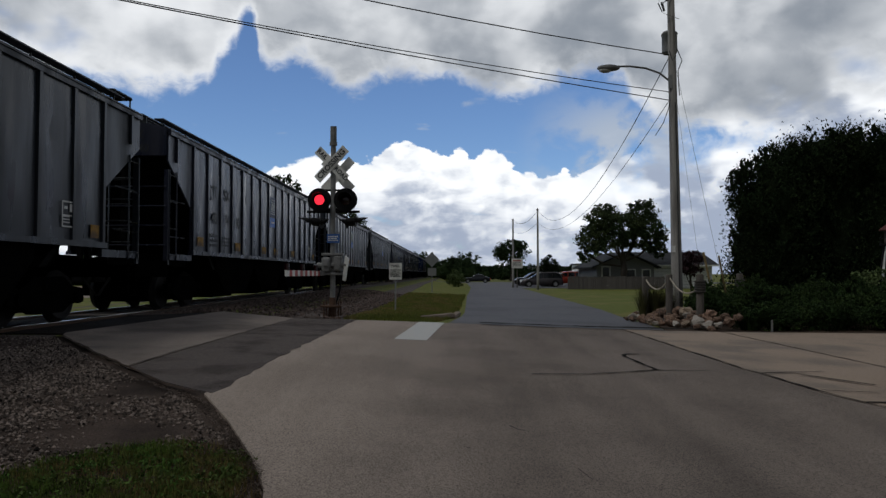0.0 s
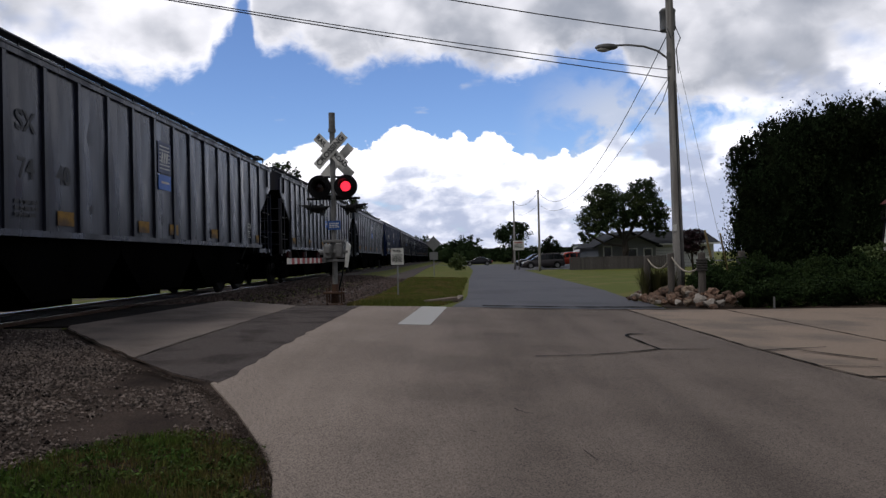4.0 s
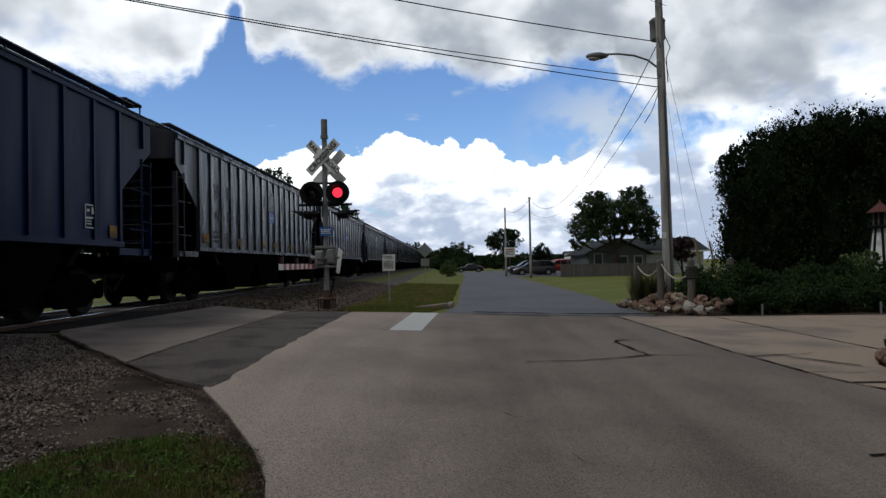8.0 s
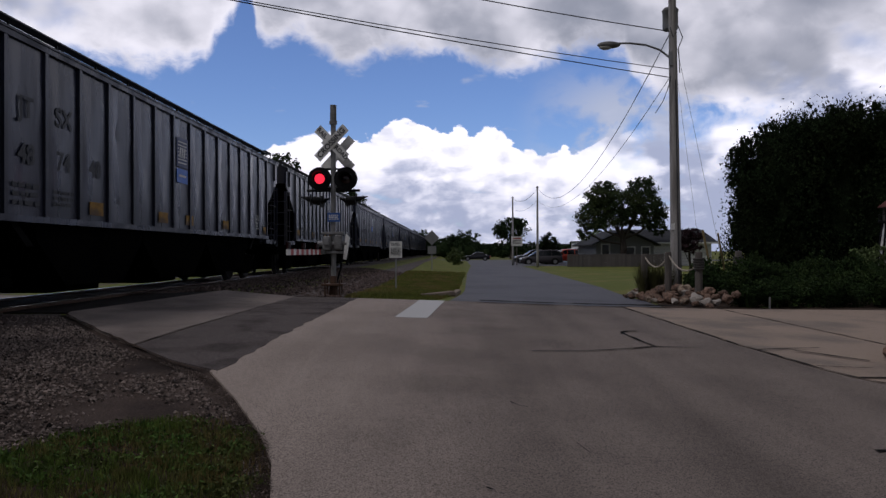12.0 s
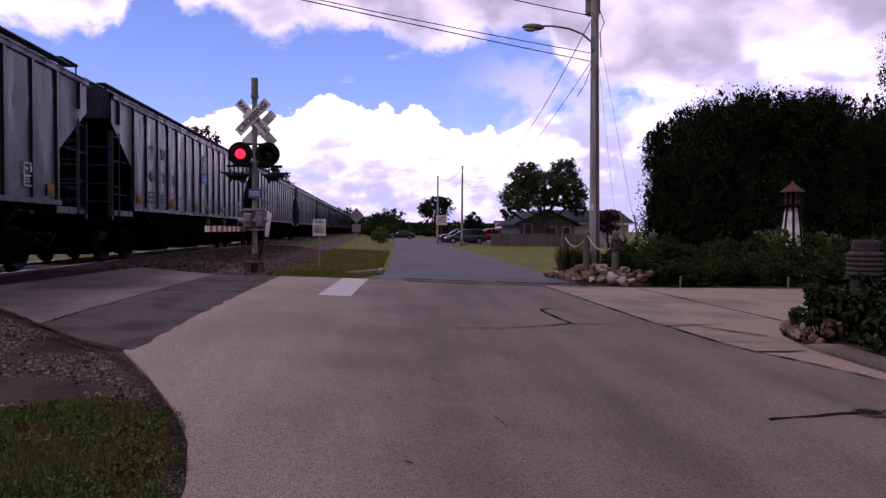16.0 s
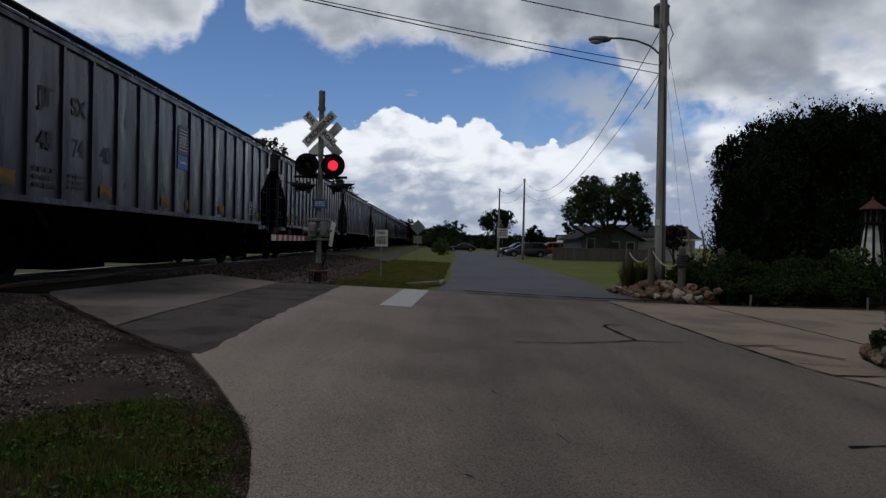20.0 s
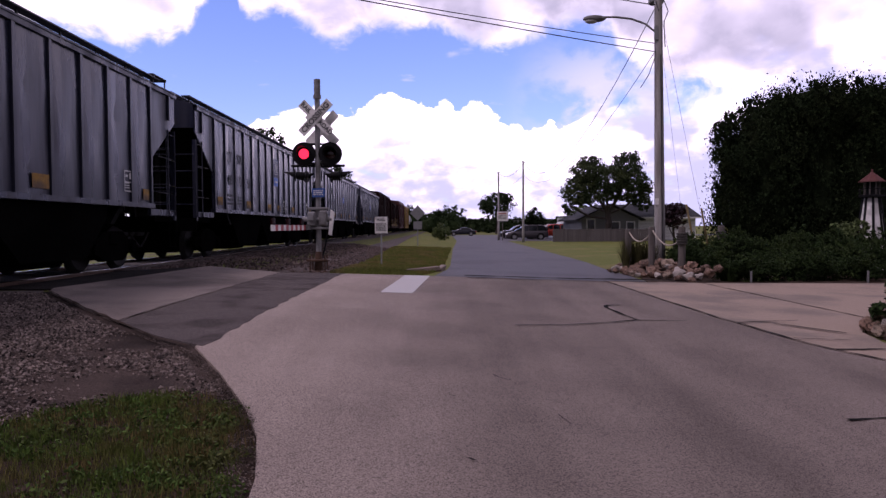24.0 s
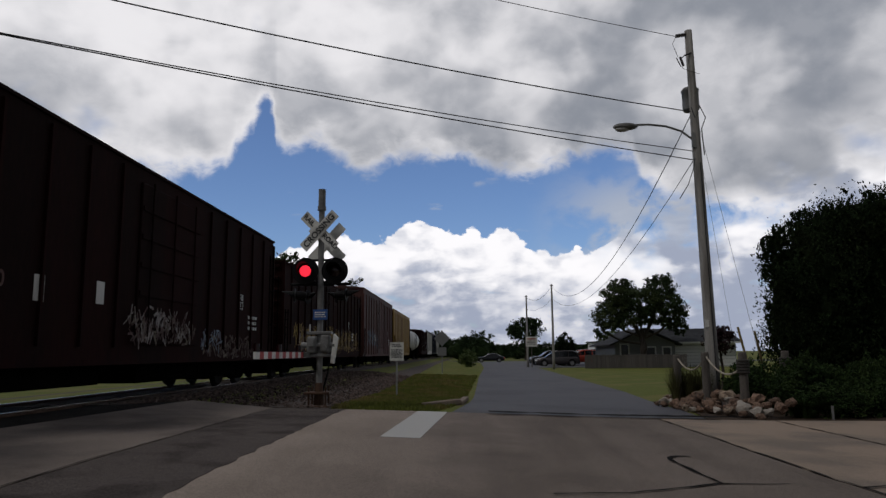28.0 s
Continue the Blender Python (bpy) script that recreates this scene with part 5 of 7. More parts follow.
def cable(name, p, q, drop, r, label):
    bm = bmesh.new()
    tube(bm, sag(p, q, drop), r, 5)
    return solid(name, bm, M["wire"], label, "cable")


def utility_pole(x, y, top, r, label, full=False):
    z0 = ground_z(x, y) - 0.1
    s = thing("utility_pole", pose(x + 0.11, y, z0, 0, -0.62, 0) if full else (x, y, z0), label, "utility pole")
    h = top - z0
    bm = bmesh.new()
    prof = [(r * (1.25 - 0.5 * k / 8), h * k / 8) for k in range(9)]
    lathe(bm, prof, 14)
    part("shaft", bm, M["pole"], s, smooth=True)
    if not full:
        bm = bmesh.new()
        rod(bm, (-0.15, 0, h - 0.12), (0.15, 0, h - 0.12), 0.04, seg=6)
        part("bracket", bm, M["ceramic"], s)
        return s

    def up(z):
        return z - z0
    bm = bmesh.new()
    lathe(bm, [(0.2, up(7.98)), (0.22, up(8.02)), (0.22, up(8.5)), (0.235, up(8.52)), (0.235, up(8.56)), (0.18, up(8.62)), (0.05, up(8.64))], 20, pose(0.05, 0.36, 0))
    tr = part("transformer", bm, M["galv"], s, "grey drum transformer", True)
    bm = bmesh.new()
    lathe(bm, [(0.03, up(8.6)), (0.05, up(8.66)), (0.03, up(8.72)), (0.05, up(8.78)), (0.025, up(8.85))], 10, pose(0.12, 0.36, 0))
    part("bushing", bm, M["ceramic"], tr)
    # street lamp on its curved arm
    bm = bmesh.new()
    tube(bm, [(-0.1, -0.05, up(7.05)), (-0.4, -0.08, up(7.28)), (-0.8, -0.1, up(7.42)), (-1.25, -0.1, up(7.48)), (-1.6, -0.1, up(7.48))], 0.03, 8)
    box(bm, (-0.1, -0.1, up(7.02)), (0.1, 0.06, 0.4))
    arm = part("lamp_arm", bm, M["galv"], s)
    bm = bmesh.new()
    g = bmesh.ops.create_uvsphere(bm, u_segments=14, v_segments=8, radius=1)
    bmesh.ops.transform(bm, matrix=Matrix.Translation((-1.86, -0.1, up(7.44))) @ Matrix.Diagonal((0.34, 0.14, 0.1, 1)), verts=bm.verts)
    part("lamp_head", bm, M["galv"], s, smooth=True)
    bm = bmesh.new()
    bmesh.ops.create_uvsphere(bm, u_segments=12, v_segments=6, radius=1)
    bmesh.ops.transform(bm, matrix=Matrix.Translation((-1.95, -0.1, up(7.38))) @ Matrix.Diagonal((0.2, 0.11, 0.08, 1)), verts=bm.verts)
    part("lamp_glass", bm, M["signwhite"], s, smooth=True)
    # dead-end insulator at the top, fuse cut-out, clamps
    bm = bmesh.new()
    rod(bm, (0, 0, up(10.02)), (-0.35, -0.08, up(9.97)), 0.015, seg=6)
    for k in range(4):
        rod(bm, (-0.1 - 0.07 * k, -0.02, up(10.0) - 0.01 * k), (-0.13 - 0.07 * k, -0.03, up(10.0) - 0.01 * k), 0.055, seg=10)
    part("insulator", bm, M["ceramic"], s)
    bm = bmesh.new()
    rod(bm, (0, -0.1, up(9.45)), (-0.2, -0.15, up(9.35)), 0.02, seg=6)
    rod(bm, (-0.32, -0.18, up(9.3)), (-0.25, -0.18, up(9.05)), 0.035, seg=8)
    rod(bm, (-0.42, -0.18, up(9.28)), (-0.31, -0.18, up(9.02)), 0.015, seg=6)
    rod(bm, (-0.2, -0.15, up(9.35)), (-0.3, -0.18, up(9.25)), 0.012, seg=5)
    tube(bm, [(-0.35, -0.08, up(9.95)), (-0.48, -0.12, up(9.7)), (-0.38, -0.18, up(9.32))], 0.007, 4)
    tube(bm, [(-0.3, -0.18, up(9.0)), (-0.1, -0.16, up(8.92)), (0.2, -0.06, up(8.86))], 0.007, 4)
    part("fuse_cutout", bm, M["ceramic"], s)
    for line, r in (
        ([(0.1, -0.15, up(7.95)), (0.22, -0.2, up(7.6)), (0.1, -0.2, up(7.3)), (0.14, -0.15, up(6.6))], 0.015),
        ([(-0.12, -0.15, up(7.9)), (-0.05, -0.2, up(7.6)), (0.05, -0.2, up(7.75))], 0.015),
        ([(-0.12, -0.16, up(6.5)), (-0.2, -0.2, up(6.2)), (-0.35, -0.2, up(5.8)), (-0.5, 0.1, up(5.5))], 0.012),
        ([(0.02, -0.17, 0.6), (0.02, -0.15, up(4)), (0.02, -0.14, up(6.4))], 0.012)):
        bm = bmesh.new()
        tube(bm, line, r, 5)
        part("drop_wire", bm, M["wire"], s)
    bm = bmesh.new()
    box(bm, (-0.1, -0.12, up(2.2)), (0.12, 0.02, 0.18))
    part("tag", bm, M["signwhite"], s)
    return s


PX, PY = 6.33, 20.4
utility_pole(PX, PY, 10.12, 0.13, "tall weathered wooden utility pole with transformer and street lamp", True)
utility_pole(7.95, 66.0, 7.6, 0.1, "slim wooden utility pole beside the side street")
utility_pole(6.5, 76.0, 7.4, 0.1, "slim wooden utility pole beside the side street")
utility_pole(-29.0, 2.0, 11.4, 0.15, "wooden utility pole across the rail line")
cable("power_line", (PX - 0.35, PY, 9.97), (-29, 2, 11.2), 0.75, 0.009, "thin dark power line high over the crossing")
cable("power_line", (PX - 0.1, PY - 0.1, 7.8), (-29, 2, 10.55), 0.95, 0.015, "dark insulated power line over the crossing")
cable("phone_line", (PX - 0.1, PY - 0.1, 6.72), (-29, 2, 9.1), 0.75, 0.012, "dark phone cable over the crossing")
cable("phone_line", (PX - 0.1, PY - 0.1, 6.48), (-29, 2, 8.8), 0.5, 0.014, "dark phone cable over the crossing")
cable("power_line", (PX - 0.05, PY + 0.1, 7.75), (7.95, 66, 7.45), 2.5, 0.013, "dark cable sagging to the next pole")
cable("phone_line", (PX - 0.05, PY + 0.1, 6.5), (7.95, 66, 6.3), 1.9, 0.01, "dark cable sagging to the next pole")
cable("phone_line", (7.95, 66, 7.4), (6.5, 76, 7.2), 0.7, 0.015, "dark cable between two poles")
cable("phone_line", (7.95, 66, 6.3), (6.5, 76, 6.0), 0.5, 0.012, "dark cable between two poles")
cable("guy_wire", (PX + 0.1, PY, 7.6), (9.6, 24.8, 0.2), 0.0, 0.005, "taut steel guy wire of the utility pole")
cable("guy_wire", (PX + 0.1, PY, 6.9), (9.0, 25.4, 0.2), 0.0, 0.004, "taut steel guy wire of the utility pole")


# ---- plants ----
def leaves(pts, size, rng, up=0.0):
    """Small leaf quads at points, the more upright the larger up is; returns vertices and faces."""
    n = len(pts)
    d = rng.normal(size=(n, 3))
    d[:, 2] += up
    d /= np.linalg.norm(d, axis=1)[:, None]
    e = np.cross(d, rng.normal(size=(n, 3)))
    e /= np.linalg.norm(e, axis=1)[:, None]
    s = (size * rng.uniform(0.6, 1.4, n))[:, None]
    v = np.stack([pts - d * s, pts + e * s * 0.45, pts + d * s, pts - e * s * 0.45], 1).reshape(-1, 3)
    f = np.arange(4 * n).reshape(-1, 4).tolist()
    return v, f


def crown_points(rng, blobs, n, shell=0.55):
    """Points in lumpy ellipsoids (x, y, z, rx, ry, rz), most of them near the surface, in clusters."""
    vol = np.array([b[3] * b[4] * b[5] for b in blobs]) ** 0.67
    out = []
    for b, share in zip(blobs, vol / vol.sum()):
        k = max(int(n * share / 26), 1)
        u = rng.normal(size=(k, 3))
        u /= np.linalg.norm(u, axis=1)[:, None]
        r = rng.uniform(shell, 1.0, k)[:, None] * (1 + 0.13 * rng.normal(size=(k, 1)))
        c = u * r
        m = np.repeat(c, 26, 0) + rng.normal(size=(26 * k, 3)) * 0.09
        out.append(m * np.array(b[3:]) + np.array(b[:3]))
    return np.concatenate(out)


def tree(name, x, y, trunk, blobs, n, size, leaf, label, seed, limbs=6, category="tree", up=0.0):
    """blobs are relative to the foot of the trunk."""
    rng = np.random.default_rng(seed)
    s = thing(name, (x, y, ground_z(x, y) - 0.06), label, category)
    bm = bmesh.new()
    h, r = trunk
    tube(bm, [(0, 0, 0), (0.05 * h, 0.02, h * 0.5), (0.0, 0, h)], r, 8)
    for v in bm.verts:
        k = 1.25 - 0.5 * v.co.z / h
        v.co.x, v.co.y = v.co.x * k, v.co.y * k
    for b in blobs[:limbs]:
        p = Vector((0, 0, h * rng.uniform(0.6, 0.95)))
        q = Vector(b[:3])
        mid = p.lerp(q, 0.5) + Vector((0, 0, -0.1 * (q - p).length))
        tube(bm, [p, mid, q], r * 0.32, 6)
    part("trunk", bm, M["bark"], s)
    v, f = leaves(crown_points(rng, blobs, n), size, rng, up)
    part("crown", raw("crown", v, f, M[leaf]), None, s)
    return s


# ---- right-hand side: hedge, planted bed, rope posts, rocks, garden lighthouse ----
def hedge():
    rng = np.random.default_rng(4)
    groups = [(11.05, 24.3, 5.8, 1.6), (12.6, 24.8, 6.65, 1.9), (14.6, 25.0, 6.9, 2.0), (16.8, 25.2, 6.9, 2.1), (19.2, 25.6, 6.9, 2.2), (22.6, 26.4, 10.8, 2.3)]
    for i, (x, y, h, r) in enumerate(groups):
        blobs = [(0, 0, h * 0.3, r * 1.05, r, h * 0.33), (0, 0, h * 0.62, r * 0.95, r * 0.9, h * 0.32)]
        for k in range(9):
            a = rng.uniform(0, 6.28)
            blobs.append((math.cos(a) * r * 0.55, math.sin(a) * r * 0.55, h * rng.uniform(0.45, 0.82), r * 0.45, r * 0.45, h * 0.16))
        # plumes that stand out of the outline
        for k in range(34):
            a, q = rng.uniform(0, 6.28), math.sqrt(rng.uniform(0, 1))
            z = h * (0.94 - 0.14 * q * q) if k < 20 else h * rng.uniform(0.25, 0.8)
            q = q if k < 20 else 1.0
            blobs.append((math.cos(a) * r * 0.9 * q, math.sin(a) * r * 0.85 * q, z, 0.2, 0.2, rng.uniform(0.25, 0.5)))
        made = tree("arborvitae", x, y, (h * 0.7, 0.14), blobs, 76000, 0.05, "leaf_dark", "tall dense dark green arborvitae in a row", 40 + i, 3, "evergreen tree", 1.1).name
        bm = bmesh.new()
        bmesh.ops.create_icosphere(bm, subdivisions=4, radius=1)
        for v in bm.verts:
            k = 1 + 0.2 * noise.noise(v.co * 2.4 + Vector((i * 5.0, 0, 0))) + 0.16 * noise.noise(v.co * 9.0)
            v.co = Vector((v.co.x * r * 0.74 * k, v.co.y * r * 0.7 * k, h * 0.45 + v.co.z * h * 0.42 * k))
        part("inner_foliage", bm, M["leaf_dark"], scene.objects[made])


def bed_plants():
    """Low leafy planting along the drive, plant by plant."""
    rng = np.random.default_rng(9)
    kinds = []
    for k in range(4):
        blobs = [(0, 0, 0.42, 0.55, 0.5, 0.42)] + [(rng.uniform(-0.4, 0.4), rng.uniform(-0.3, 0.3), rng.uniform(0.4, 0.8), 0.3, 0.3, 0.28) for _ in range(5)]
        v, f = leaves(crown_points(rng, blobs, 6500, 0.3), 0.03, rng, 0.3)
        kinds.append(raw("leaves", v, f, M["leaf_bed"]))
    spots = []
    for row, (y, h) in enumerate(((17.0, 0.75), (17.9, 0.95), (18.9, 1.1), (20.0, 1.2))):
        x = 6.9 + 0.3 * (row % 2)
        while x < 24:
            spots.append((x + rng.uniform(-0.2, 0.2), y + rng.uniform(-0.2, 0.2), h * rng.uniform(0.85, 1.2) * (1.0 + 0.02 * (x - 7))))
            x += rng.uniform(0.75, 0.95)
    for i, (x, y, h) in enumerate(spots):
        if math.hypot(x - 12.58, y - 20.4) < 0.8:
            continue
        o = tagged(new("shrub", kinds[i % 4]), "low dense dark green shrub in a planted bed", "shrub", "shrubs of the planted bed")
        o.matrix_basis = pose(x, y, ground_z(x, y) - 0.08, 0, 0, rng.uniform(0, 360)) @ Matrix.Diagonal((1, 1, h, 1))


def spiky(name, x, y, n, h, r, mat, label, seed, droop=0.5):
    """A clump of long arching blades."""
    rng = np.random.default_rng(seed)
    vs, fs = [], []
    for _ in range(n):
        a, L, s = rng.uniform(0, 6.28), h * rng.uniform(0.6, 1.1), r * rng.uniform(0.4, 1.1)
        base = np.array([math.cos(a), math.sin(a), 0]) * rng.uniform(0, r * 0.25)
        side = np.array([-math.sin(a), math.cos(a), 0]) * 0.014
        k0 = len(vs)
        for t in (0, 0.4, 0.75, 1.0):
            p = base + np.array([math.cos(a), math.sin(a), 0]) * s * t ** 1.5 + np.array([0, 0, L * (t - droop * 0.6 * t ** 3)])
            w = side * (1 - t) + side * 0.1
            vs += [p - w, p + w]
        fs += [(k0 + 2 * q, k0 + 2 * q + 1, k0 + 2 * q + 3, k0 + 2 * q + 2) for q in range(3)]
    o = tagged(new(name, raw(name, vs, fs, M[mat])), label, "plant")
    o.matrix_basis = pose(x, y, ground_z(x, y) - 0.05)
    return o


def rock_mesh(seed):
    rng = random.Random(seed)
    bm = bmesh.new()
    bmesh.ops.create_icosphere(bm, subdivisions=2, radius=1)
    for v in bm.verts:
        n = noise.noise(v.co * 1.25 + Vector((seed * 3.1, 0, 0)))
        v.co *= 1 + 0.5 * n + 0.3 * noise.noise(v.co * 3.3 + Vector((0, seed * 2.3, 0)))
    bmesh.ops.scale(bm, vec=(1, rng.uniform(0.7, 0.95), rng.uniform(0.55, 0.75)), verts=bm.verts)
    return finish("rock", bm, M["rock_pale" if seed in (7, 10) else ("rock", "rock_tan", "rock")[seed % 3]])


ROCKS = [rock_mesh(k) for k in range(12)]


def rock_bed(outline, count, lo, hi, seed, group, pile=0.0):
    rng = random.Random(seed)
    placed = []
    for _ in range(count * 12):
        if len(placed) >= count:
            break
        k = rng.randrange(len(outline) - 1)
        t = rng.random()
        (x0, y0), (x1, y1) = outline[k], outline[k + 1]
        back = rng.uniform(0, pile)
        x, y, r = x0 + (x1 - x0) * t + 0.75 * back, y0 + (y1 - y0) * t + 0.45 * back, rng.uniform(lo, hi)
        if any(math.hypot(x - a, y - b) < 0.72 * (r + c) for a, b, c in placed):
            continue
        placed.append((x, y, r))
        o = tagged(new("rock", ROCKS[rng.randrange(12)]), "rough brown fieldstone edging a planted bed", "rock", group)
        o.matrix_basis = pose(x, y, ground_z(x, y) + r * 0.35 + 0.36 * back, rng.uniform(-20, 20), rng.uniform(-20, 20), rng.uniform(0, 360)) @ Matrix.Scale(r, 4)


def rope_post(x, y, top, label, wraps=True, fat=1.0):
    z = ground_z(x, y) - 0.05
    s = thing("rope_post", (x, y, z), label, "post", "rope posts")
    h = top - z
    bm = bmesh.new()
    lathe(bm, [(0.095 * fat, 0), (0.09 * fat, h * 0.5), (0.088 * fat, h - 0.03), (0.075 * fat, h)], 12)
    part("post", bm, M["tarred"] if fat > 1.2 else M["post"], s)
    if wraps:
        for k in range(5):
            bm = bmesh.new()
            lathe(bm, [(0.1 * fat, -0.03), (0.1 * fat + 0.03, -0.02), (0.1 * fat + 0.035, 0.0), (0.1 * fat + 0.03, 0.02), (0.1 * fat, 0.03)], 14, pose(0, 0, h - 0.18 - 0.06 * k))
            part("rope_wrap", bm, M["darkrope"], s, "dark rope wound round the post")
    return s


def rope(p, q, drop):
    bm = bmesh.new()
    tube(bm, sag(p, q, drop, 14), 0.021, 7)
    return solid("rope", bm, M["rope"], "thick pale rope slung between wooden posts", "rope", group="ropes between posts")


def lighthouse(x, y):
    z = ground_z(x, y)
    s = thing("garden_lighthouse", Matrix.Translation((x, y, z + 0.1)) @ Matrix.Scale(1.04, 4), "white wooden garden lighthouse with dark stripes and a red roof", "garden ornament")
    h = 2.0
    bm = bmesh.new()
    lathe(bm, [(0.46, 0), (0.44, 0.1), (0.2, h)], 8, pose(0, 0, 0, 0, 0, 22.5))
    part("tower", bm, M["signwhite"], s)
    for k in range(8):
        a = math.radians(22.5 + 45 * k)
        bm = bmesh.new()
        rod(bm, (0.46 * math.cos(a), 0.46 * math.sin(a), 0.02), (0.205 * math.cos(a), 0.205 * math.sin(a), h), 0.035, seg=5)
        part("stripe", bm, M["dark_metal"], s)
    bm = bmesh.new()
    lathe(bm, [(0.2, h), (0.33, h + 0.03), (0.33, h + 0.08), (0.2, h + 0.09)], 8)
    part("gallery", bm, M["dark_metal"], s)
    for k in range(8):
        a = math.radians(45 * k)
        bm = bmesh.new()
        rod(bm, (0.31 * math.cos(a), 0.31 * math.sin(a), h + 0.08), (0.31 * math.cos(a), 0.31 * math.sin(a), h + 0.26), 0.012, seg=5)
        b = math.radians(45 * (k + 1))
        rod(bm, (0.31 * math.cos(a), 0.31 * math.sin(a), h + 0.25), (0.31 * math.cos(b), 0.31 * math.sin(b), h + 0.25), 0.012, seg=5)
        part("railing", bm, M["dark_metal"], s)
        bm = bmesh.new()
        rod(bm, (0.19 * math.cos(a), 0.19 * math.sin(a), h + 0.08), (0.19 * math.cos(a), 0.19 * math.sin(a), h + 0.48), 0.022, seg=5)
        part("lantern_post", bm, M["post"], s)
    bm = bmesh.new()
    lathe(bm, [(0.14, h + 0.08), (0.14, h + 0.46)], 8)
    part("lantern", bm, M["dark_metal"], s)
    bm = bmesh.new()
    lathe(bm, [(0.34, h + 0.44), (0.33, h + 0.47), (0.12, h + 0.64), (0.03, h + 0.72), (0.02, h + 0.8)], 8)
    part("roof", bm, material("red_roof", (0.1, 0.025, 0.02), 0.7, 0.2, 4, 20, 0.1), s, "faded red roof")
    return s


def stakes():
    for x, y, h in ((7.25, 16.25, 0.32), (10.0, 16.3, 0.34), (12.6, 16.4, 0.34)):
        bm = bmesh.new()
        rod(bm, (0, 0, -0.1), (0, 0, h * 0.8), 0.025, seg=8)
        o = solid("stake", bm, M["signback"], "small white marker stake at the bed's edge", "stake", group="marker stakes")
        o.matrix_basis = pose(x, y, ground_z(x, y))


slab("ground_mulch", [(4.8, 16.0), (6.0, 15.97), (34, 16.0), (34, 27), (9, 27), (6.4, 22), (5.4, 19)], -0.01, M["mulch"], "dark mulch of the planted bed", "mulch")
slab("ground_mulch", [(5.08, 7.6), (5.1, 4.0), (14, 4.0), (14, 9.55), (6.0, 9.25), (5.2, 8.5)], 0.01, M["mulch"], "dark mulch of a small corner bed", "mulch")
hedge()
bed_plants()
spiky("daylily", 6.95, 16.75, 150, 0.75, 0.7, "leaf_bed", "arching green daylily clump at the drive", 3)
spiky("daylily", 7.6, 16.9, 110, 0.65, 0.6, "leaf_bed", "arching green daylily clump at the drive", 5)
for k in range(5):
    spiky("ornamental_grass", 5.25 + 0.17 * k, 19.6 + 0.3 * (k % 2), 170, 1.15, 0.28, "drygrass", "tall tan and green ornamental grass clump", 20 + k, 0.2)
rock_bed([(4.9, 20.3), (5.15, 18.6), (5.35, 17.4), (5.62, 16.55), (6.1, 16.2)], 75, 0.09, 0.21, 2, "rocks of the rope-post bed", 0.85)
rock_bed([(5.15, 8.5), (5.12, 8.2), (5.1, 7.9), (5.1, 7.6)], 16, 0.06, 0.13, 6, "rocks of the corner bed", 0.55)
rope_post(6.0, 17.3, 1.48, "short grey wooden post wound with dark rope")
rope_post(5.65, 18.6, 1.48, "short grey wooden post holding a rope", False)
rope_post(5.3, 19.6, 1.42, "short grey wooden post holding a rope", False)
rope_post(7.85, 19.5, 1.5, "short grey wooden post wound with dark rope")
rope_post(6.05, 8.2, 1.42, "thick grey wooden post wound with dark rope", True, 1.75)
rope((6.0, 17.25, 1.22), (5.65, 18.55, 1.4), 0.3)
rope((5.65, 18.55, 1.4), (5.3, 19.55, 1.35), 0.3)
lighthouse(12.58, 20.4)
stakes()
rng_c = np.random.default_rng(77)
for k, (x, y, r, h) in enumerate(((5.55, 8.25, 0.3, 0.75), (5.8, 7.7, 0.38, 0.85), (5.75, 7.0, 0.45, 0.62), (5.65, 6.2, 0.45, 0.6), (6.5, 8.75, 0.55, 1.15), (7.3, 8.6, 0.6, 1.25), (6.9, 7.6, 0.6, 0.9), (5.7, 5.3, 0.45, 0.6), (8.3, 8.7, 0.65, 1.3))):
    bl = [(0, 0, h * 0.45, r, r, h * 0.45)] + [(rng_c.uniform(-r, r) * 0.6, rng_c.uniform(-r, r) * 0.6, h * rng_c.uniform(0.5, 0.95), r * 0.4, r * 0.4, h * 0.25) for _ in range(6)]
    tree("shrub", x, y, (h * 0.5, 0.02), bl, 2600, 0.06, "leaf_bed", "leafy green shrub in the stone-edged corner bed", 60 + k, 5, "shrub")
spiky("daylily", 5.35, 8.0, 60, 0.55, 0.5, "leaf_bed", "arching green leaves over corner stones", 8)
tree("shrub", 11.9, 20.3, (0.6, 0.03), [(0, 0, 1.15, 0.55, 0.5, 0.45), (0.3, 0, 1.4, 0.3, 0.3, 0.25)], 1500, 0.05, "leaf_light", "pale green shrub beside the garden lighthouse", 71, 2, "shrub")
tree("shrub", 13.9, 20.6, (0.6, 0.03), [(0, 0, 1.1, 0.6, 0.5, 0.4), (-0.3, 0, 1.3, 0.3, 0.3, 0.25)], 1500, 0.05, "leaf_light", "pale green shrub beside the garden lighthouse", 72, 2, "shrub")
tree("ornamental_tree", 10.0, 30.0, (1.5, 0.06), [(0, 0, 1.95, 0.62, 0.6, 0.5), (0.2, 0, 2.2, 0.35, 0.35, 0.25), (-0.25, 0, 1.8, 0.35, 0.35, 0.3)], 2600, 0.06, "leaf_red", "small round dark purple-leaved ornamental tree", 73, 3)
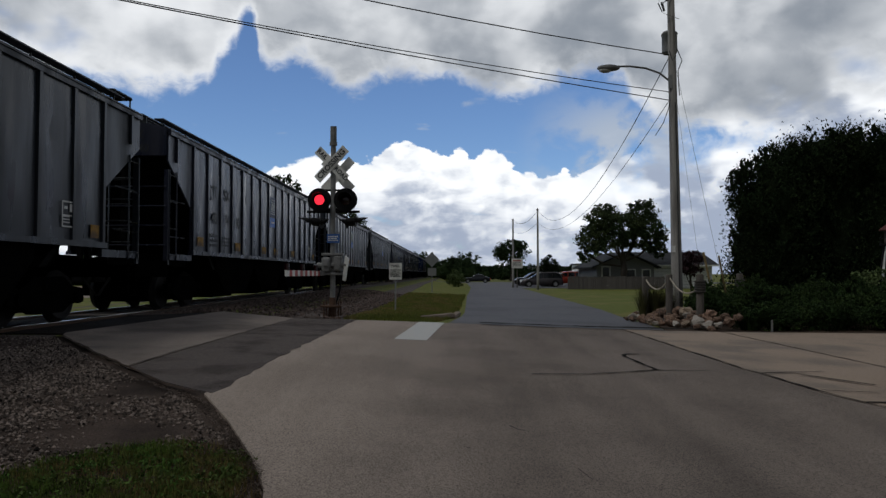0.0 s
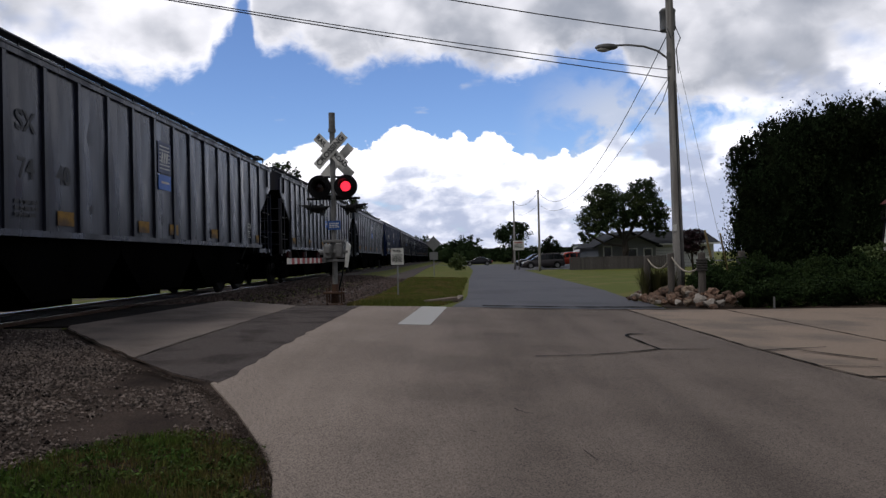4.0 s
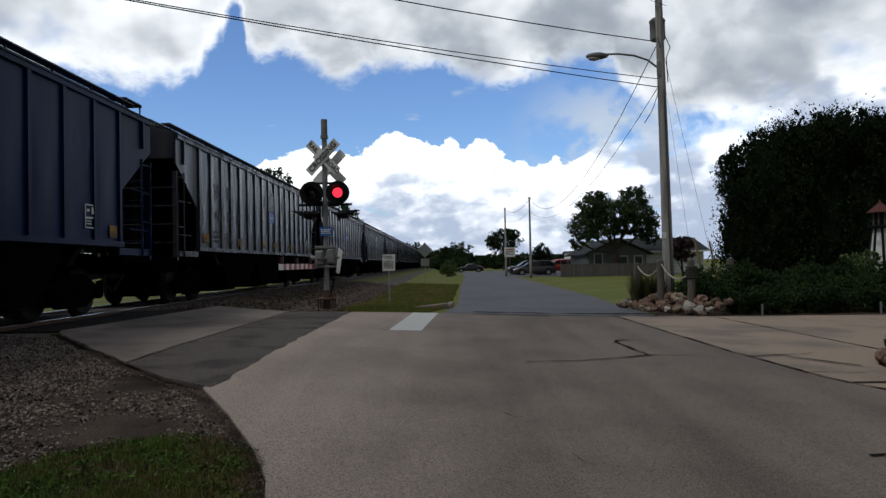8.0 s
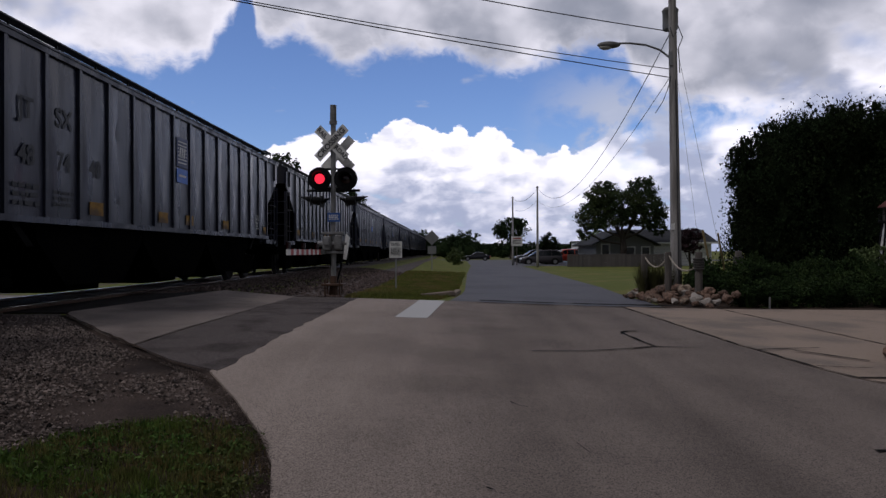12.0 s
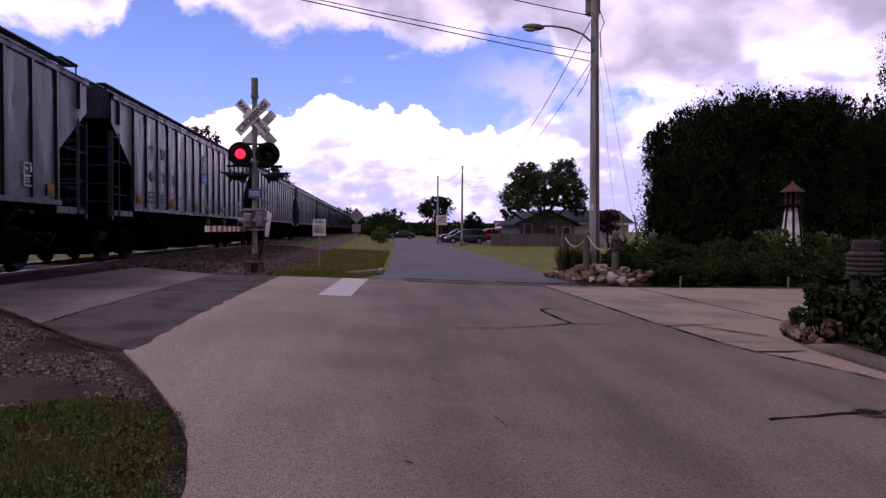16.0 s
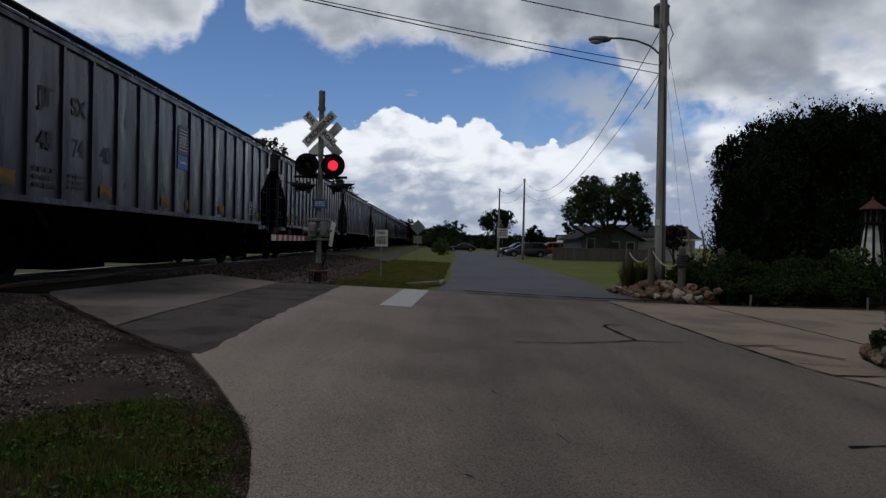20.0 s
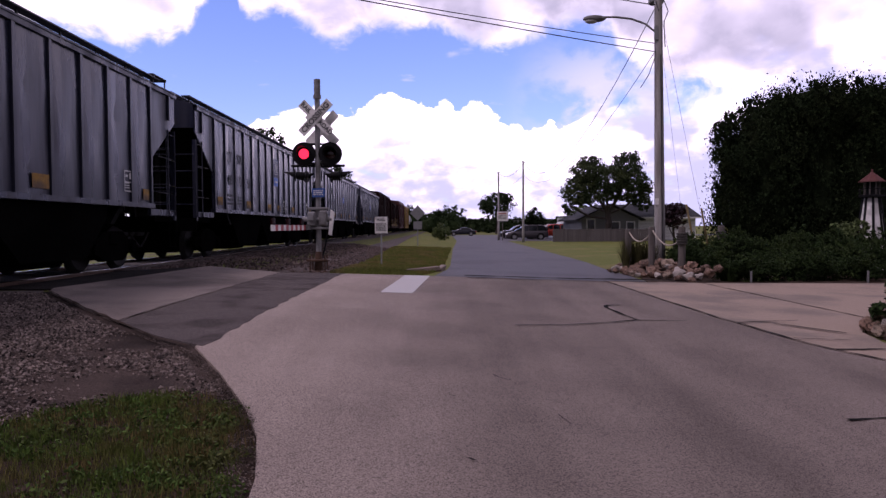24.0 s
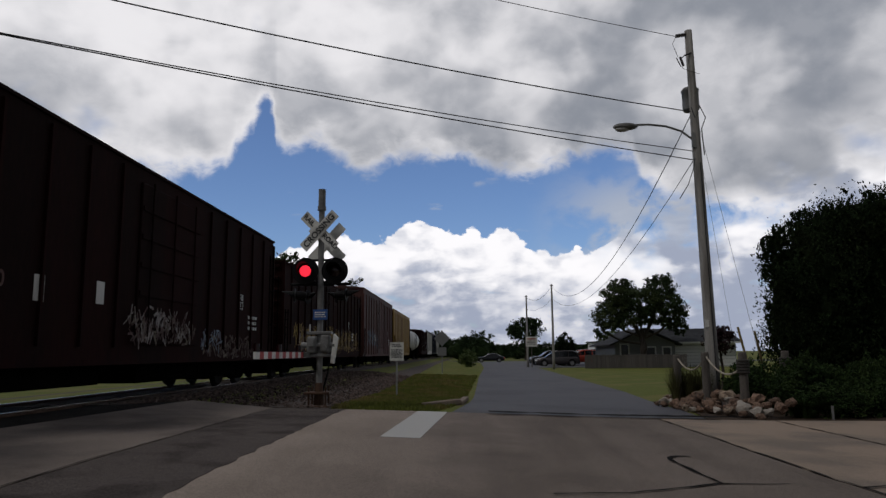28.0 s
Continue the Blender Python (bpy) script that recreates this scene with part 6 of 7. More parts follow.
for p, q in (((8.7, 23.6, 0.3), (8.25, 23.4, 2.2)), ((9.6, 24.8, 0.3), (9.05, 24.2, 2.1))):
    bm = bmesh.new()
    rod(bm, p, q, 0.035, seg=8)
    solid("guy_guard", bm, material("guard_tan", (0.3, 0.22, 0.1), 0.6, 0.2, 3, 20, 0), "leaning tan plastic guard of a guy wire", "guy guard")


# ---- along the side street: house, fence, parked cars, trees ----
M.update(
    siding=material("grey_siding", (0.17, 0.175, 0.18), 0.7, 0.06, 1.5, 20, 0.05),
    siding_white=material("white_siding", (0.66, 0.66, 0.65), 0.7, 0.06, 1.5, 20, 0.05),
    shingle=material("dark_shingle", (0.045, 0.047, 0.052), 1.0, 0.25, 2, 12, 0.3, spec=0.1),
    fencewood=material("grey_fence_wood", (0.1, 0.088, 0.084), 0.9, 0.15, 2, 20, 0.2, rand=0.2),
    glass=material("dark_window", (0.01, 0.012, 0.014), 0.08, 0.05, 2, 10, 0),
    car_dark=material("car_paint_dark", (0.02, 0.021, 0.025), 0.25, 0.05, 2, 20, 0, metal=0.3),
    car_van=material("car_paint_taupe", (0.075, 0.068, 0.07), 0.25, 0.05, 2, 20, 0, metal=0.5),
    car_orange=material("car_paint_red", (0.32, 0.035, 0.015), 0.25, 0.05, 2, 20, 0),
    car_pale=material("car_paint_white", (0.6, 0.6, 0.6), 0.3, 0.05, 2, 20, 0),
    tyre=material("tyre", (0.015, 0.015, 0.015), 0.85, 0.1, 4, 30, 0.1),
)


def house():
    s = thing("house", Matrix.Translation((0, 0, -0.3)) @ Matrix.Scale(1.18, 4), "single-storey grey house with a dark shingle gable roof", "house")
    bm = bmesh.new()
    prism(bm, [(12.6, 0.0), (17.6, 0.0), (17.6, 2.2), (15.1, 3.35), (12.6, 2.2)], "y", 62, 71)
    part("wall", bm, M["siding"], s)
    bm = bmesh.new()
    box(bm, (20.3, 67.0, 1.15), (5.4, 8.0, 2.3))
    part("wall", bm, M["siding_white"], s, "white sided garage wing")
    bm = bmesh.new()
    for sgn in (-1, 1):
        prism(bm, [(15.1, 3.5), (15.1, 3.38), (15.1 + sgn * 3.0, 2.0), (15.1 + sgn * 3.0, 2.12)], "y", 61.5, 71.5)
    part("roof", bm, M["shingle"], s)
    bm = bmesh.new()
    prism(bm, [(62.5, 2.22), (62.5, 2.34), (66.8, 3.55), (71.5, 2.34), (71.5, 2.22), (66.8, 3.42)], "x", 16.3, 23.4)
    part("roof", bm, M["shingle"], s)
    bm = bmesh.new()
    box(bm, (20.3, 62.48, 2.24), (6.3, 0.06, 0.14))
    part("fascia", bm, M["siding_white"], s)
    for x, w, zc, hh in ((13.4, 0.7, 1.35, 1.6), (15.4, 1.1, 1.5, 0.8), (16.9, 0.7, 1.5, 0.8)):
        bm = bmesh.new()
        for a in (-1, 1):
            box(bm, (x + a * w / 2, 61.96, zc), (0.09, 0.1, hh + 0.1))
            box(bm, (x, 61.96, zc + a * hh / 2), (w, 0.1, 0.09))
        f = part("window", bm, M["siding_white"], s)
        bm = bmesh.new()
        box(bm, (x, 61.97, zc), (w - 0.08, 0.03, hh - 0.08))
        part("pane", bm, M["glass"], f)
    bm = bmesh.new()
    rod(bm, (14.6, 66, 3.3), (14.6, 66, 4.9), 0.03, seg=6)
    part("vent_pipe", bm, M["galv"], s)
    bm = bmesh.new()
    for k in range(7):
        box(bm, (20.3, 62.99, 0.3 + 0.28 * k), (5.3, 0.03, 0.02))
    part("siding_joint", bm, M["siding"], s)


def fence():
    s = thing("fence", (0, 69.0, -0.02), "weathered grey wooden board fence before a house", "fence")
    bm = bmesh.new()
    box(bm, (0, 0, 0.62), (0.19, 0.025, 1.25), bev=0.006)
    me = finish("board", bm, M["fencewood"])
    x = 11.3
    while x < 20.6:
        part("board", me, None, s).matrix_basis = pose(x, 0, random.uniform(-0.03, 0.03))
        x += 0.2
    for z in (0.3, 1.05):
        bm = bmesh.new()
        box(bm, (15.95, 0.04, z), (9.4, 0.05, 0.09))
        part("rail", bm, M["fencewood"], s)


def car(name, at, turn, paint, label, kind):
    """A parked car along x, nose to -x: lofted body, glazed cabin, wheels, lights."""
    s = thing(name, pose(at[0], at[1], ground_z(at[0], at[1]) + at[2], 0, 0, turn), label, "car")
    W = 0.9
    # stations from nose to tail: x, height of hood, belt or boot, share of the half width
    belt = {"van": [(-2.42, 0.62, 0.72), (-2.3, 0.78, 0.86), (-1.9, 0.9, 0.96), (-1.3, 1.0, 1.0), (0.4, 1.05, 1.0), (1.9, 1.08, 0.97), (2.3, 1.06, 0.92), (2.42, 0.95, 0.86)],
            "suv": [(-2.3, 0.7, 0.76), (-2.2, 0.88, 0.88), (-1.8, 0.98, 0.97), (-1.0, 1.05, 1.0), (0.4, 1.08, 1.0), (1.8, 1.1, 0.97), (2.2, 1.08, 0.92), (2.3, 0.95, 0.86)],
            "sedan": [(-2.4, 0.55, 0.7), (-2.25, 0.7, 0.86), (-1.8, 0.8, 0.96), (-1.0, 0.9, 1.0), (0.4, 0.93, 1.0), (1.5, 0.98, 0.97), (2.2, 0.96, 0.88), (2.35, 0.82, 0.8)]}[kind]
    cab = {"van": [(-1.45, 0.98), (-0.55, 1.52), (-0.1, 1.66), (0.9, 1.72), (1.75, 1.68), (2.1, 1.55), (2.36, 1.06)],
           "suv": [(-1.1, 1.04), (-0.4, 1.52), (0.0, 1.64), (0.9, 1.68), (1.6, 1.64), (1.95, 1.5), (2.24, 1.08)],
           "sedan": [(-1.0, 0.9), (-0.35, 1.28), (0.0, 1.4), (0.5, 1.42), (0.95, 1.36), (1.3, 1.22), (1.75, 0.98)]}[kind]

    def loft(rows):
        bm = bmesh.new()
        rings = [[bm.verts.new(p) for p in r] for r in rows]
        for a, b in zip(rings, rings[1:]):
            for q in range(len(a) - 1):
                bm.faces.new((a[q], a[q + 1], b[q + 1], b[q]))
        bm.faces.new(rings[0])
        bm.faces.new(rings[-1][::-1])
        bmesh.ops.recalc_face_normals(bm, faces=bm.faces[:])
        return bm

    rows = []
    for x, z, q in belt:
        w = W * q
        half = [(w * 0.9, 0.24), (w * 0.99, 0.4), (w, 0.6), (w * 0.97, z - 0.1), (w * 0.88, z - 0.02), (w * 0.5, z + 0.03)]
        rows.append([(x, -y, zz) for y, zz in half] + [(x, y, zz) for y, zz in half[::-1]])
    part("body", loft(rows), paint, s, smooth=True)
    rows = []
    for x, z in cab:
        t = min(max((z - cab[0][1]) / (max(q[1] for q in cab) - cab[0][1]), 0), 1)
        w = W * (0.9 - 0.16 * t)
        half = [(W * 0.9, cab[0][1] - 0.12), (w, z - 0.06), (w * 0.86, z), (w * 0.4, z + 0.03)]
        rows.append([(x, -y, zz) for y, zz in half] + [(x, y, zz) for y, zz in half[::-1]])
    part("glazing", loft(rows), M["glass"], s, "dark tinted windows")
    rows = []
    for x, z in cab[1:-1]:
        w = W * 0.755
        half = [(w + 0.02, z - 0.07), (w * 0.9, z + 0.012), (w * 0.4, z + 0.045)]
        rows.append([(x, -y, zz) for y, zz in half] + [(x, y, zz) for y, zz in half[::-1]])
    part("roof", loft(rows), paint, s, smooth=True)
    z0, z1 = cab[0][1], cab[3][1]
    for sy in (-1, 1):
        for xa, xb in ((cab[0][0] - 0.02, cab[1][0] + 0.05), (0.15, 0.2), (1.15, 1.2), (cab[-1][0], cab[-2][0])):
            bm = bmesh.new()
            rod(bm, (xa, sy * W * 0.91, z0 - 0.05), (xb, sy * W * 0.77, min(z1, np.interp(xb, [q[0] for q in cab], [q[1] for q in cab])) - 0.04), 0.045, seg=6)
            part("pillar", bm, paint, s)
        for x in (belt[0][0] + 0.92, belt[-1][0] - 0.88):
            # black disc on the closed body: the wheel opening's shade as colour
            bm = bmesh.new()
            lathe(bm, [(0.05, -0.02), (0.4, -0.02), (0.41, 0.0), (0.4, 0.02), (0.05, 0.02)], 18, pose(x, sy * (W - 0.005), 0.38, 90))
            part("wheel_arch", bm, M["under"], s)
            bm = bmesh.new()
            lathe(bm, [(0.2, -0.1), (0.32, -0.1), (0.34, -0.04), (0.34, 0.04), (0.32, 0.1), (0.2, 0.1)], 18, pose(x, sy * (W - 0.06), 0.34, 90))
            w = part("wheel", bm, M["tyre"], s)
            bm = bmesh.new()
            lathe(bm, [(0.03, -0.11), (0.2, -0.108), (0.21, 0.108), (0.03, 0.11)], 12, pose(x, sy * (W - 0.06), 0.34, 90))
            part("rim", bm, M["signback"], w)
        for x, m in ((belt[1][0] - 0.03, "signwhite"), (belt[-1][0] - 0.03, "red_stripe")):
            bm = bmesh.new()
            box(bm, (x, sy * W * 0.72, belt[1][1] - 0.1 if x < 0 else belt[-1][1] - 0.12), (0.16, 0.24, 0.13 if x < 0 else 0.26), bev=0.03)
            part("headlight" if x < 0 else "tail_light", bm, M[m], s)
        bm = bmesh.new()
        box(bm, (cab[0][0] + 0.55, sy * (W + 0.08), z0 + 0.12), (0.1, 0.18, 0.13), bev=0.02)
        part("mirror", bm, paint, s)
    return s


house()
fence()
car("minivan", (10.25, 82.0, -0.05), 0, M["car_van"], "dark taupe minivan parked across the drive", "van")
car("suv", (9.9, 87.0, 0.0), 8, M["car_dark"], "dark blue-grey suv parked behind a minivan", "suv")
car("suv", (13.8, 88.0, 0.1), 20, M["car_orange"], "bright red-orange suv parked beside the house", "suv")
car("pickup", (15.8, 92, 0.3), 0, M["car_pale"], "white vehicle parked behind a red suv", "suv")
car("sedan", (4.1, 121.0, 0.0), 0, M["car_dark"], "black sedan parked at the street's far end", "sedan")
slab("drive", [(6.95, 72), (20, 76), (20, 100), (8.6, 96), (7.1, 76)], -0.008, M["asphalt"], "asphalt parking area beside the side street", "driveway")


def shop_sign():
    s = thing("shop_sign", (6.75, 74.0, ground_z(6.75, 74)), "small white and red roadside sign board on a post", "sign")
    bm = bmesh.new()
    box(bm, (0, 0.1, 1.2), (0.09, 0.09, 2.4))
    part("post", bm, M["post"], s)
    bm = bmesh.new()
    box(bm, (0, 0, 2.55), (1.15, 0.06, 1.0))
    p = part("board", bm, M["signwhite"], s)
    for z, h in ((2.82, 0.1), (2.6, 0.05), (2.45, 0.05), (2.3, 0.05)):
        bm = bmesh.new()
        box(bm, (0, -0.035, z), (0.85, 0.01, h))
        part("text_bar", bm, M["red_stripe"] if h > 0.06 else M["mark_black"], p)


shop_sign()
rng_t = np.random.default_rng(31)
oak = [(-1.8, 0, 7.1, 1.8, 1.7, 1.35), (1.85, 0.2, 7.3, 1.9, 1.8, 1.45), (0, -0.3, 6.3, 2.2, 2.0, 1.5), (-3.1, 0, 4.9, 1.5, 1.4, 1.25), (3.4, 0.3, 4.9, 1.3, 1.3, 1.35), (-0.7, -0.6, 4.8, 1.5, 1.5, 0.95),
       (1.5, 0.5, 5.0, 1.5, 1.5, 1.0), (-3.7, 0.2, 3.6, 0.85, 0.85, 0.75), (3.7, 0, 3.7, 0.75, 0.75, 0.7), (-2.3, 1.2, 5.9, 1.5, 1.4, 1.1), (2.6, -1.0, 6.0, 1.4, 1.3, 1.1), (2.2, 0, 8.4, 1.0, 1.0, 0.6), (-1.9, 0, 8.1, 0.9, 0.9, 0.6), (-2.4, -0.5, 4.2, 1.1, 1.1, 0.7), (2.6, -0.4, 4.3, 1.0, 1.0, 0.6)]
tree("tree", 17.0, 71.0, (3.6, 0.36), oak, 40000, 0.1, "leaf_tree", "broad dark green shade tree with an uneven crown", 81, 8)
tree("conifer", 11.4, 84.0, (3.0, 0.15), [(0, 0, 1.6, 1.5, 1.5, 1.5), (0, 0, 2.7, 1.0, 1.0, 1.1)], 3500, 0.13, "leaf_dark", "dark bushy evergreen behind parked cars", 82, 1)


def far_trees():
    for i in range(40):
        x = -12 + i * 1.25 + rng_t.uniform(-0.6, 0.6)
        y = rng_t.uniform(165, 230)
        x = x * y / 160
        h = rng_t.uniform(4.2, 6.6) * (1.1 if x < 4 else 0.75)
        bl = [(0, 0, h * 0.3, h * 0.6, h * 0.5, h * 0.32), (0, 0, h * 0.55, h * 0.5, h * 0.45, h * 0.42)] + [(rng_t.uniform(-0.4, 0.4) * h, rng_t.uniform(-0.3, 0.3) * h, h * rng_t.uniform(0.5, 0.85), h * 0.28, h * 0.28, h * 0.22) for _ in range(4)]
        made = tree("tree", x, y, (h * 0.4, 0.15), bl, 4200, 0.22, "leaf_far", "distant leafy tree at the end of the street", 100 + i, 2)
        bm = bmesh.new()
        bmesh.ops.create_icosphere(bm, subdivisions=2, radius=1)
        for v in bm.verts:
            k = 1 + 0.35 * noise.noise(v.co * 2.1 + Vector((i * 3.0, 0, 0)))
            v.co = Vector((v.co.x * h * 0.44 * k, v.co.y * h * 0.4 * k, h * 0.38 + v.co.z * h * 0.36 * k))
        # core darker than the leaves: shade inside the crown, given as colour
        part("inner_foliage", bm, M["leaf_dark"], bpy.data.objects[made.name])
    bl = [(0, 0, 6.2, 3.6, 3.2, 2.4), (1.2, 0, 7.6, 2.2, 2.0, 1.5), (-1.8, 0, 5.8, 1.8, 1.8, 1.5)]
    tree("tree", 12.5, 152, (5, 0.25), bl, 6500, 0.22, "leaf_far", "rounded dark tree standing over the far treeline", 140, 3)
    for i, (x, y, h) in enumerate(((18.5, 92, 4.2), (22, 100, 4.6), (26, 97, 4.4), (30, 110, 5))):
        tree("tree", x, y, (h * 0.5, 0.15), [(0, 0, h * 0.6, h * 0.55, h * 0.5, h * 0.4), (0.5, 0, h * 0.8, h * 0.3, h * 0.3, h * 0.22)], 1800, 0.2, "leaf_light", "light green tree behind the house", 150 + i, 2)
    for i, (x, y, h) in enumerate(((-16.5, 64, 10.6), (-19, 70, 10.0), (-23, 60, 9.0), (-15.0, 90, 10.5), (-17, 120, 11))):
        tree("tree", x, y, (h * 0.5, 0.22), [(0, 0, h * 0.6, h * 0.3, h * 0.3, h * 0.34), (h * 0.1, 0, h * 0.8, h * 0.18, h * 0.18, h * 0.18), (-h * 0.12, 0, h * 0.75, h * 0.16, h * 0.16, h * 0.16)], 6000, 0.17, "leaf_tree",
             "tall tree beyond the rail line", 160 + i, 3)
    tree("shrub", 0.3, 76, (0.9, 0.06), [(0, 0, 1.0, 0.9, 0.8, 1.0), (0.5, 0, 0.8, 0.7, 0.6, 0.7), (-0.5, 0, 0.7, 0.6, 0.5, 0.6)], 3500, 0.08, "leaf_light", "bright green bush beside the street's verge", 170, 2, "shrub")


far_trees()


def hedgerow():
    """A dense dark row of bushes far beyond the rail line, added to darken the gaps under the cars."""
    rng = np.random.default_rng(19)
    blobs = [(-46 + rng.uniform(-2, 2), -40 + 4.2 * k, 1.8 + rng.uniform(-0.3, 0.5), 2.6, 3.2, 2.3 + rng.uniform(-0.3, 0.6)) for k in range(36)]
    v, f = leaves(crown_points(rng, blobs, 30000, 0.5), 0.2, rng)
    h = tagged(new("hedgerow", raw("hedgerow", v, f, M["leaf_far"])), "added dark green hedgerow that darkens the gaps under the train", "hedgerow", kind="stuff")
    bm = bmesh.new()
    for x, y, z, rx, ry, rz in blobs:
        g = bmesh.ops.create_icosphere(bm, subdivisions=1, radius=1)
        bmesh.ops.transform(bm, matrix=Matrix.Translation((x, y, z)) @ Matrix.Diagonal((rx * 0.85, ry * 0.95, rz * 0.9, 1)), verts=g["verts"])
    # darker cores give the bushes their inner shade by colour
    part("inner_foliage", bm, M["leaf_dark"], h)


hedgerow()


def far_buildings():
    for x, y, w, h, m in ((19, 190, 10, 3.4, "siding_white"), (27, 205, 14, 3.6, "siding"), (4, 240, 30, 2.6, "siding_white"), (36, 180, 10, 4, "siding_white")):
        s = thing("building", (x, y, -0.2), "low distant commercial building with a flat roof", "building")
        bm = bmesh.new()
        box(bm, (0, 0, h / 2), (w, 8, h))
        part("wall", bm, M[m], s)
        bm = bmesh.new()
        box(bm, (0, 0, h + 0.1), (w + 0.6, 8.6, 0.25))
        part("roof", bm, M["shingle"], s)
        for k in range(int(w // 2.5)):
            bm = bmesh.new()
            box(bm, (-w / 2 + 1.5 + 2.5 * k, -4.0, h * 0.5), (1.4, 0.1, 1.1))
            part("window", bm, M["glass"], s)


far_buildings()


# ---- loose cover: gravel, grass ----
def inside(x, y, poly):
    c = False
    for (x0, y0), (x1, y1) in zip(poly, poly[1:] + poly[:1]):
        if (y0 > y) != (y1 > y) and x < (x1 - x0) * (y - y0) / (y1 - y0) + x0:
            c = not c
    return c


def scatter_stones(name, poly, n, lo, hi, mat, label, seed, drift=0.0):
    rng = np.random.default_rng(seed)
    xs, ys = [p[0] for p in poly], [p[1] for p in poly]
    base = np.array([(1, 0, 0), (-0.5, 0.8, 0.1), (-0.6, -0.75, 0), (0.1, 0.1, 0.75), (0, 0, -0.6)])
    fc = [(0, 1, 3), (1, 2, 3), (2, 0, 3), (1, 0, 4), (2, 1, 4), (0, 2, 4)]
    vs, fs = [], []
    while len(vs) < n * 5:
        x, y = rng.uniform(min(xs), max(xs)), rng.uniform(min(ys), max(ys))
        if not inside(x, y, poly):
            continue
        if drift and noise.noise(Vector((x * 0.9, y * 0.9, seed))) + 0.4 * noise.noise(Vector((x * 4, y * 4, seed))) + drift * (-1.2 - x - 0.35 * y) < rng.uniform(-0.6, 0.32):
            continue
        r = lo * (hi / lo) ** (rng.random() ** 2)
        a = rng.uniform(0, 6.28)
        rot = np.array([[math.cos(a), -math.sin(a), 0], [math.sin(a), math.cos(a), 0], [0, 0, 1]])
        p = (base * rng.uniform(0.7, 1.2, 3)) @ rot.T * r + np.array([x, y, ground_z(x, y) - 0.02 + 0.35 * r])
        k = len(vs)
        vs += list(p)
        fs += [tuple(k + q for q in t) for t in fc]
    return tagged(new(name, raw(name, vs, fs, M[mat])), label, "gravel", kind="stuff")


def scatter_grass(name, poly, n, lo, hi, mat, label, seed, w=0.006):
    rng = np.random.default_rng(seed)
    xs, ys = [p[0] for p in poly], [p[1] for p in poly]
    vs, fs = [], []
    while len(vs) < n * 3:
        cx, cy = rng.uniform(min(xs), max(xs)), rng.uniform(min(ys), max(ys))
        if not inside(cx, cy, poly):
            continue
        if noise.noise(Vector((cx * 1.6, cy * 1.6, seed))) < rng.uniform(-0.6, 0.22):
            continue
        hh = rng.uniform(lo, hi)
        for _ in range(7):
            x, y = cx + rng.normal() * 0.03, cy + rng.normal() * 0.03
            a, lean = rng.uniform(0, 6.28), rng.uniform(0.1, 0.7) * hh
            z = ground_z(x, y) - 0.04
            k = len(vs)
            dx, dy = math.cos(a) * w, math.sin(a) * w
            b = rng.uniform(0, 6.28)
            vs += [(x - dx, y - dy, z), (x + dx, y + dy, z), (x + math.cos(b) * lean, y + math.sin(b) * lean, z + 0.03 + hh * rng.uniform(0.6, 1.1))]
            fs.append((k, k + 1, k + 2))
    return tagged(new(name, raw(name, vs, fs, M[mat])), label, "grass", kind="stuff")


def scatter_weeds(poly, n, seed):
    """Low clumps of small round weed leaves."""
    rng = np.random.default_rng(seed)
    xs, ys = [p[0] for p in poly], [p[1] for p in poly]
    pts = []
    while len(pts) < n:
        x, y = rng.uniform(min(xs), max(xs)), rng.uniform(min(ys), max(ys))
        if inside(x, y, poly) and noise.noise(Vector((x * 2.2, y * 2.2, 0))) > -0.25:
            h = 0.05 * (0.5 + noise.noise(Vector((x * 5, y * 5, 3))))
            for _ in range(9):
                px, py = x + rng.normal() * 0.035, y + rng.normal() * 0.035
                pts.append((px, py, ground_z(px, py) - 0.03 + max(h, 0.005) * rng.uniform(0.3, 1.2)))
    v, f = leaves(np.array(pts), 0.014, rng)
    return tagged(new("weeds", raw("weeds", v, f, M["weed"])), "low clover and broad-leaved weeds beside the road", "weeds", kind="stuff")


def scatter_litter(poly, n, seed):
    """Dry leaf and bark crumbs lying flat."""
    rng = np.random.default_rng(seed)
    xs, ys = [p[0] for p in poly], [p[1] for p in poly]
    pts = []
    while len(pts) < n:
        k, t = rng.integers(len(poly) - 1), rng.random()
        x, y = [poly[k][q] * (1 - t) + poly[k + 1][q] * t - abs(rng.normal()) * 0.05 + rng.normal() * 0.015 - 0.03 for q in (0, 1)]
        if noise.noise(Vector((x * 3, y * 3, 9))) > rng.uniform(-0.6, 0.3):
            pts.append((x, y, ground_z(x, y) + 0.006))
    v, f = leaves(np.array(pts), 0.007, rng)
    low = np.repeat([p[2] for p in pts], 4)
    v[:, 2] = low + (v[:, 2] - low) * 0.15
    return tagged(new("leaf_litter", raw("leaf_litter", v, f, M["debris"])), "dry brown leaf litter along the road's edge", "litter", kind="stuff")


NEAR_GRASS = [(-1.5, 4.8), (-1.95, 4.85), (-2.4, 4.35), (-2.7, 3.6), (-4.3, 2.9), (-5, 0.5), (-0.84, 0.5), (-0.86, 2.6), (-0.95, 3.3), (-1.1, 3.95), (-1.28, 4.45)]
scatter_grass("grass", NEAR_GRASS, 60000, 0.015, 0.06, "turf", "short green grass and weeds beside the road", 201, 0.0035)
scatter_weeds(NEAR_GRASS, 42000, 205)
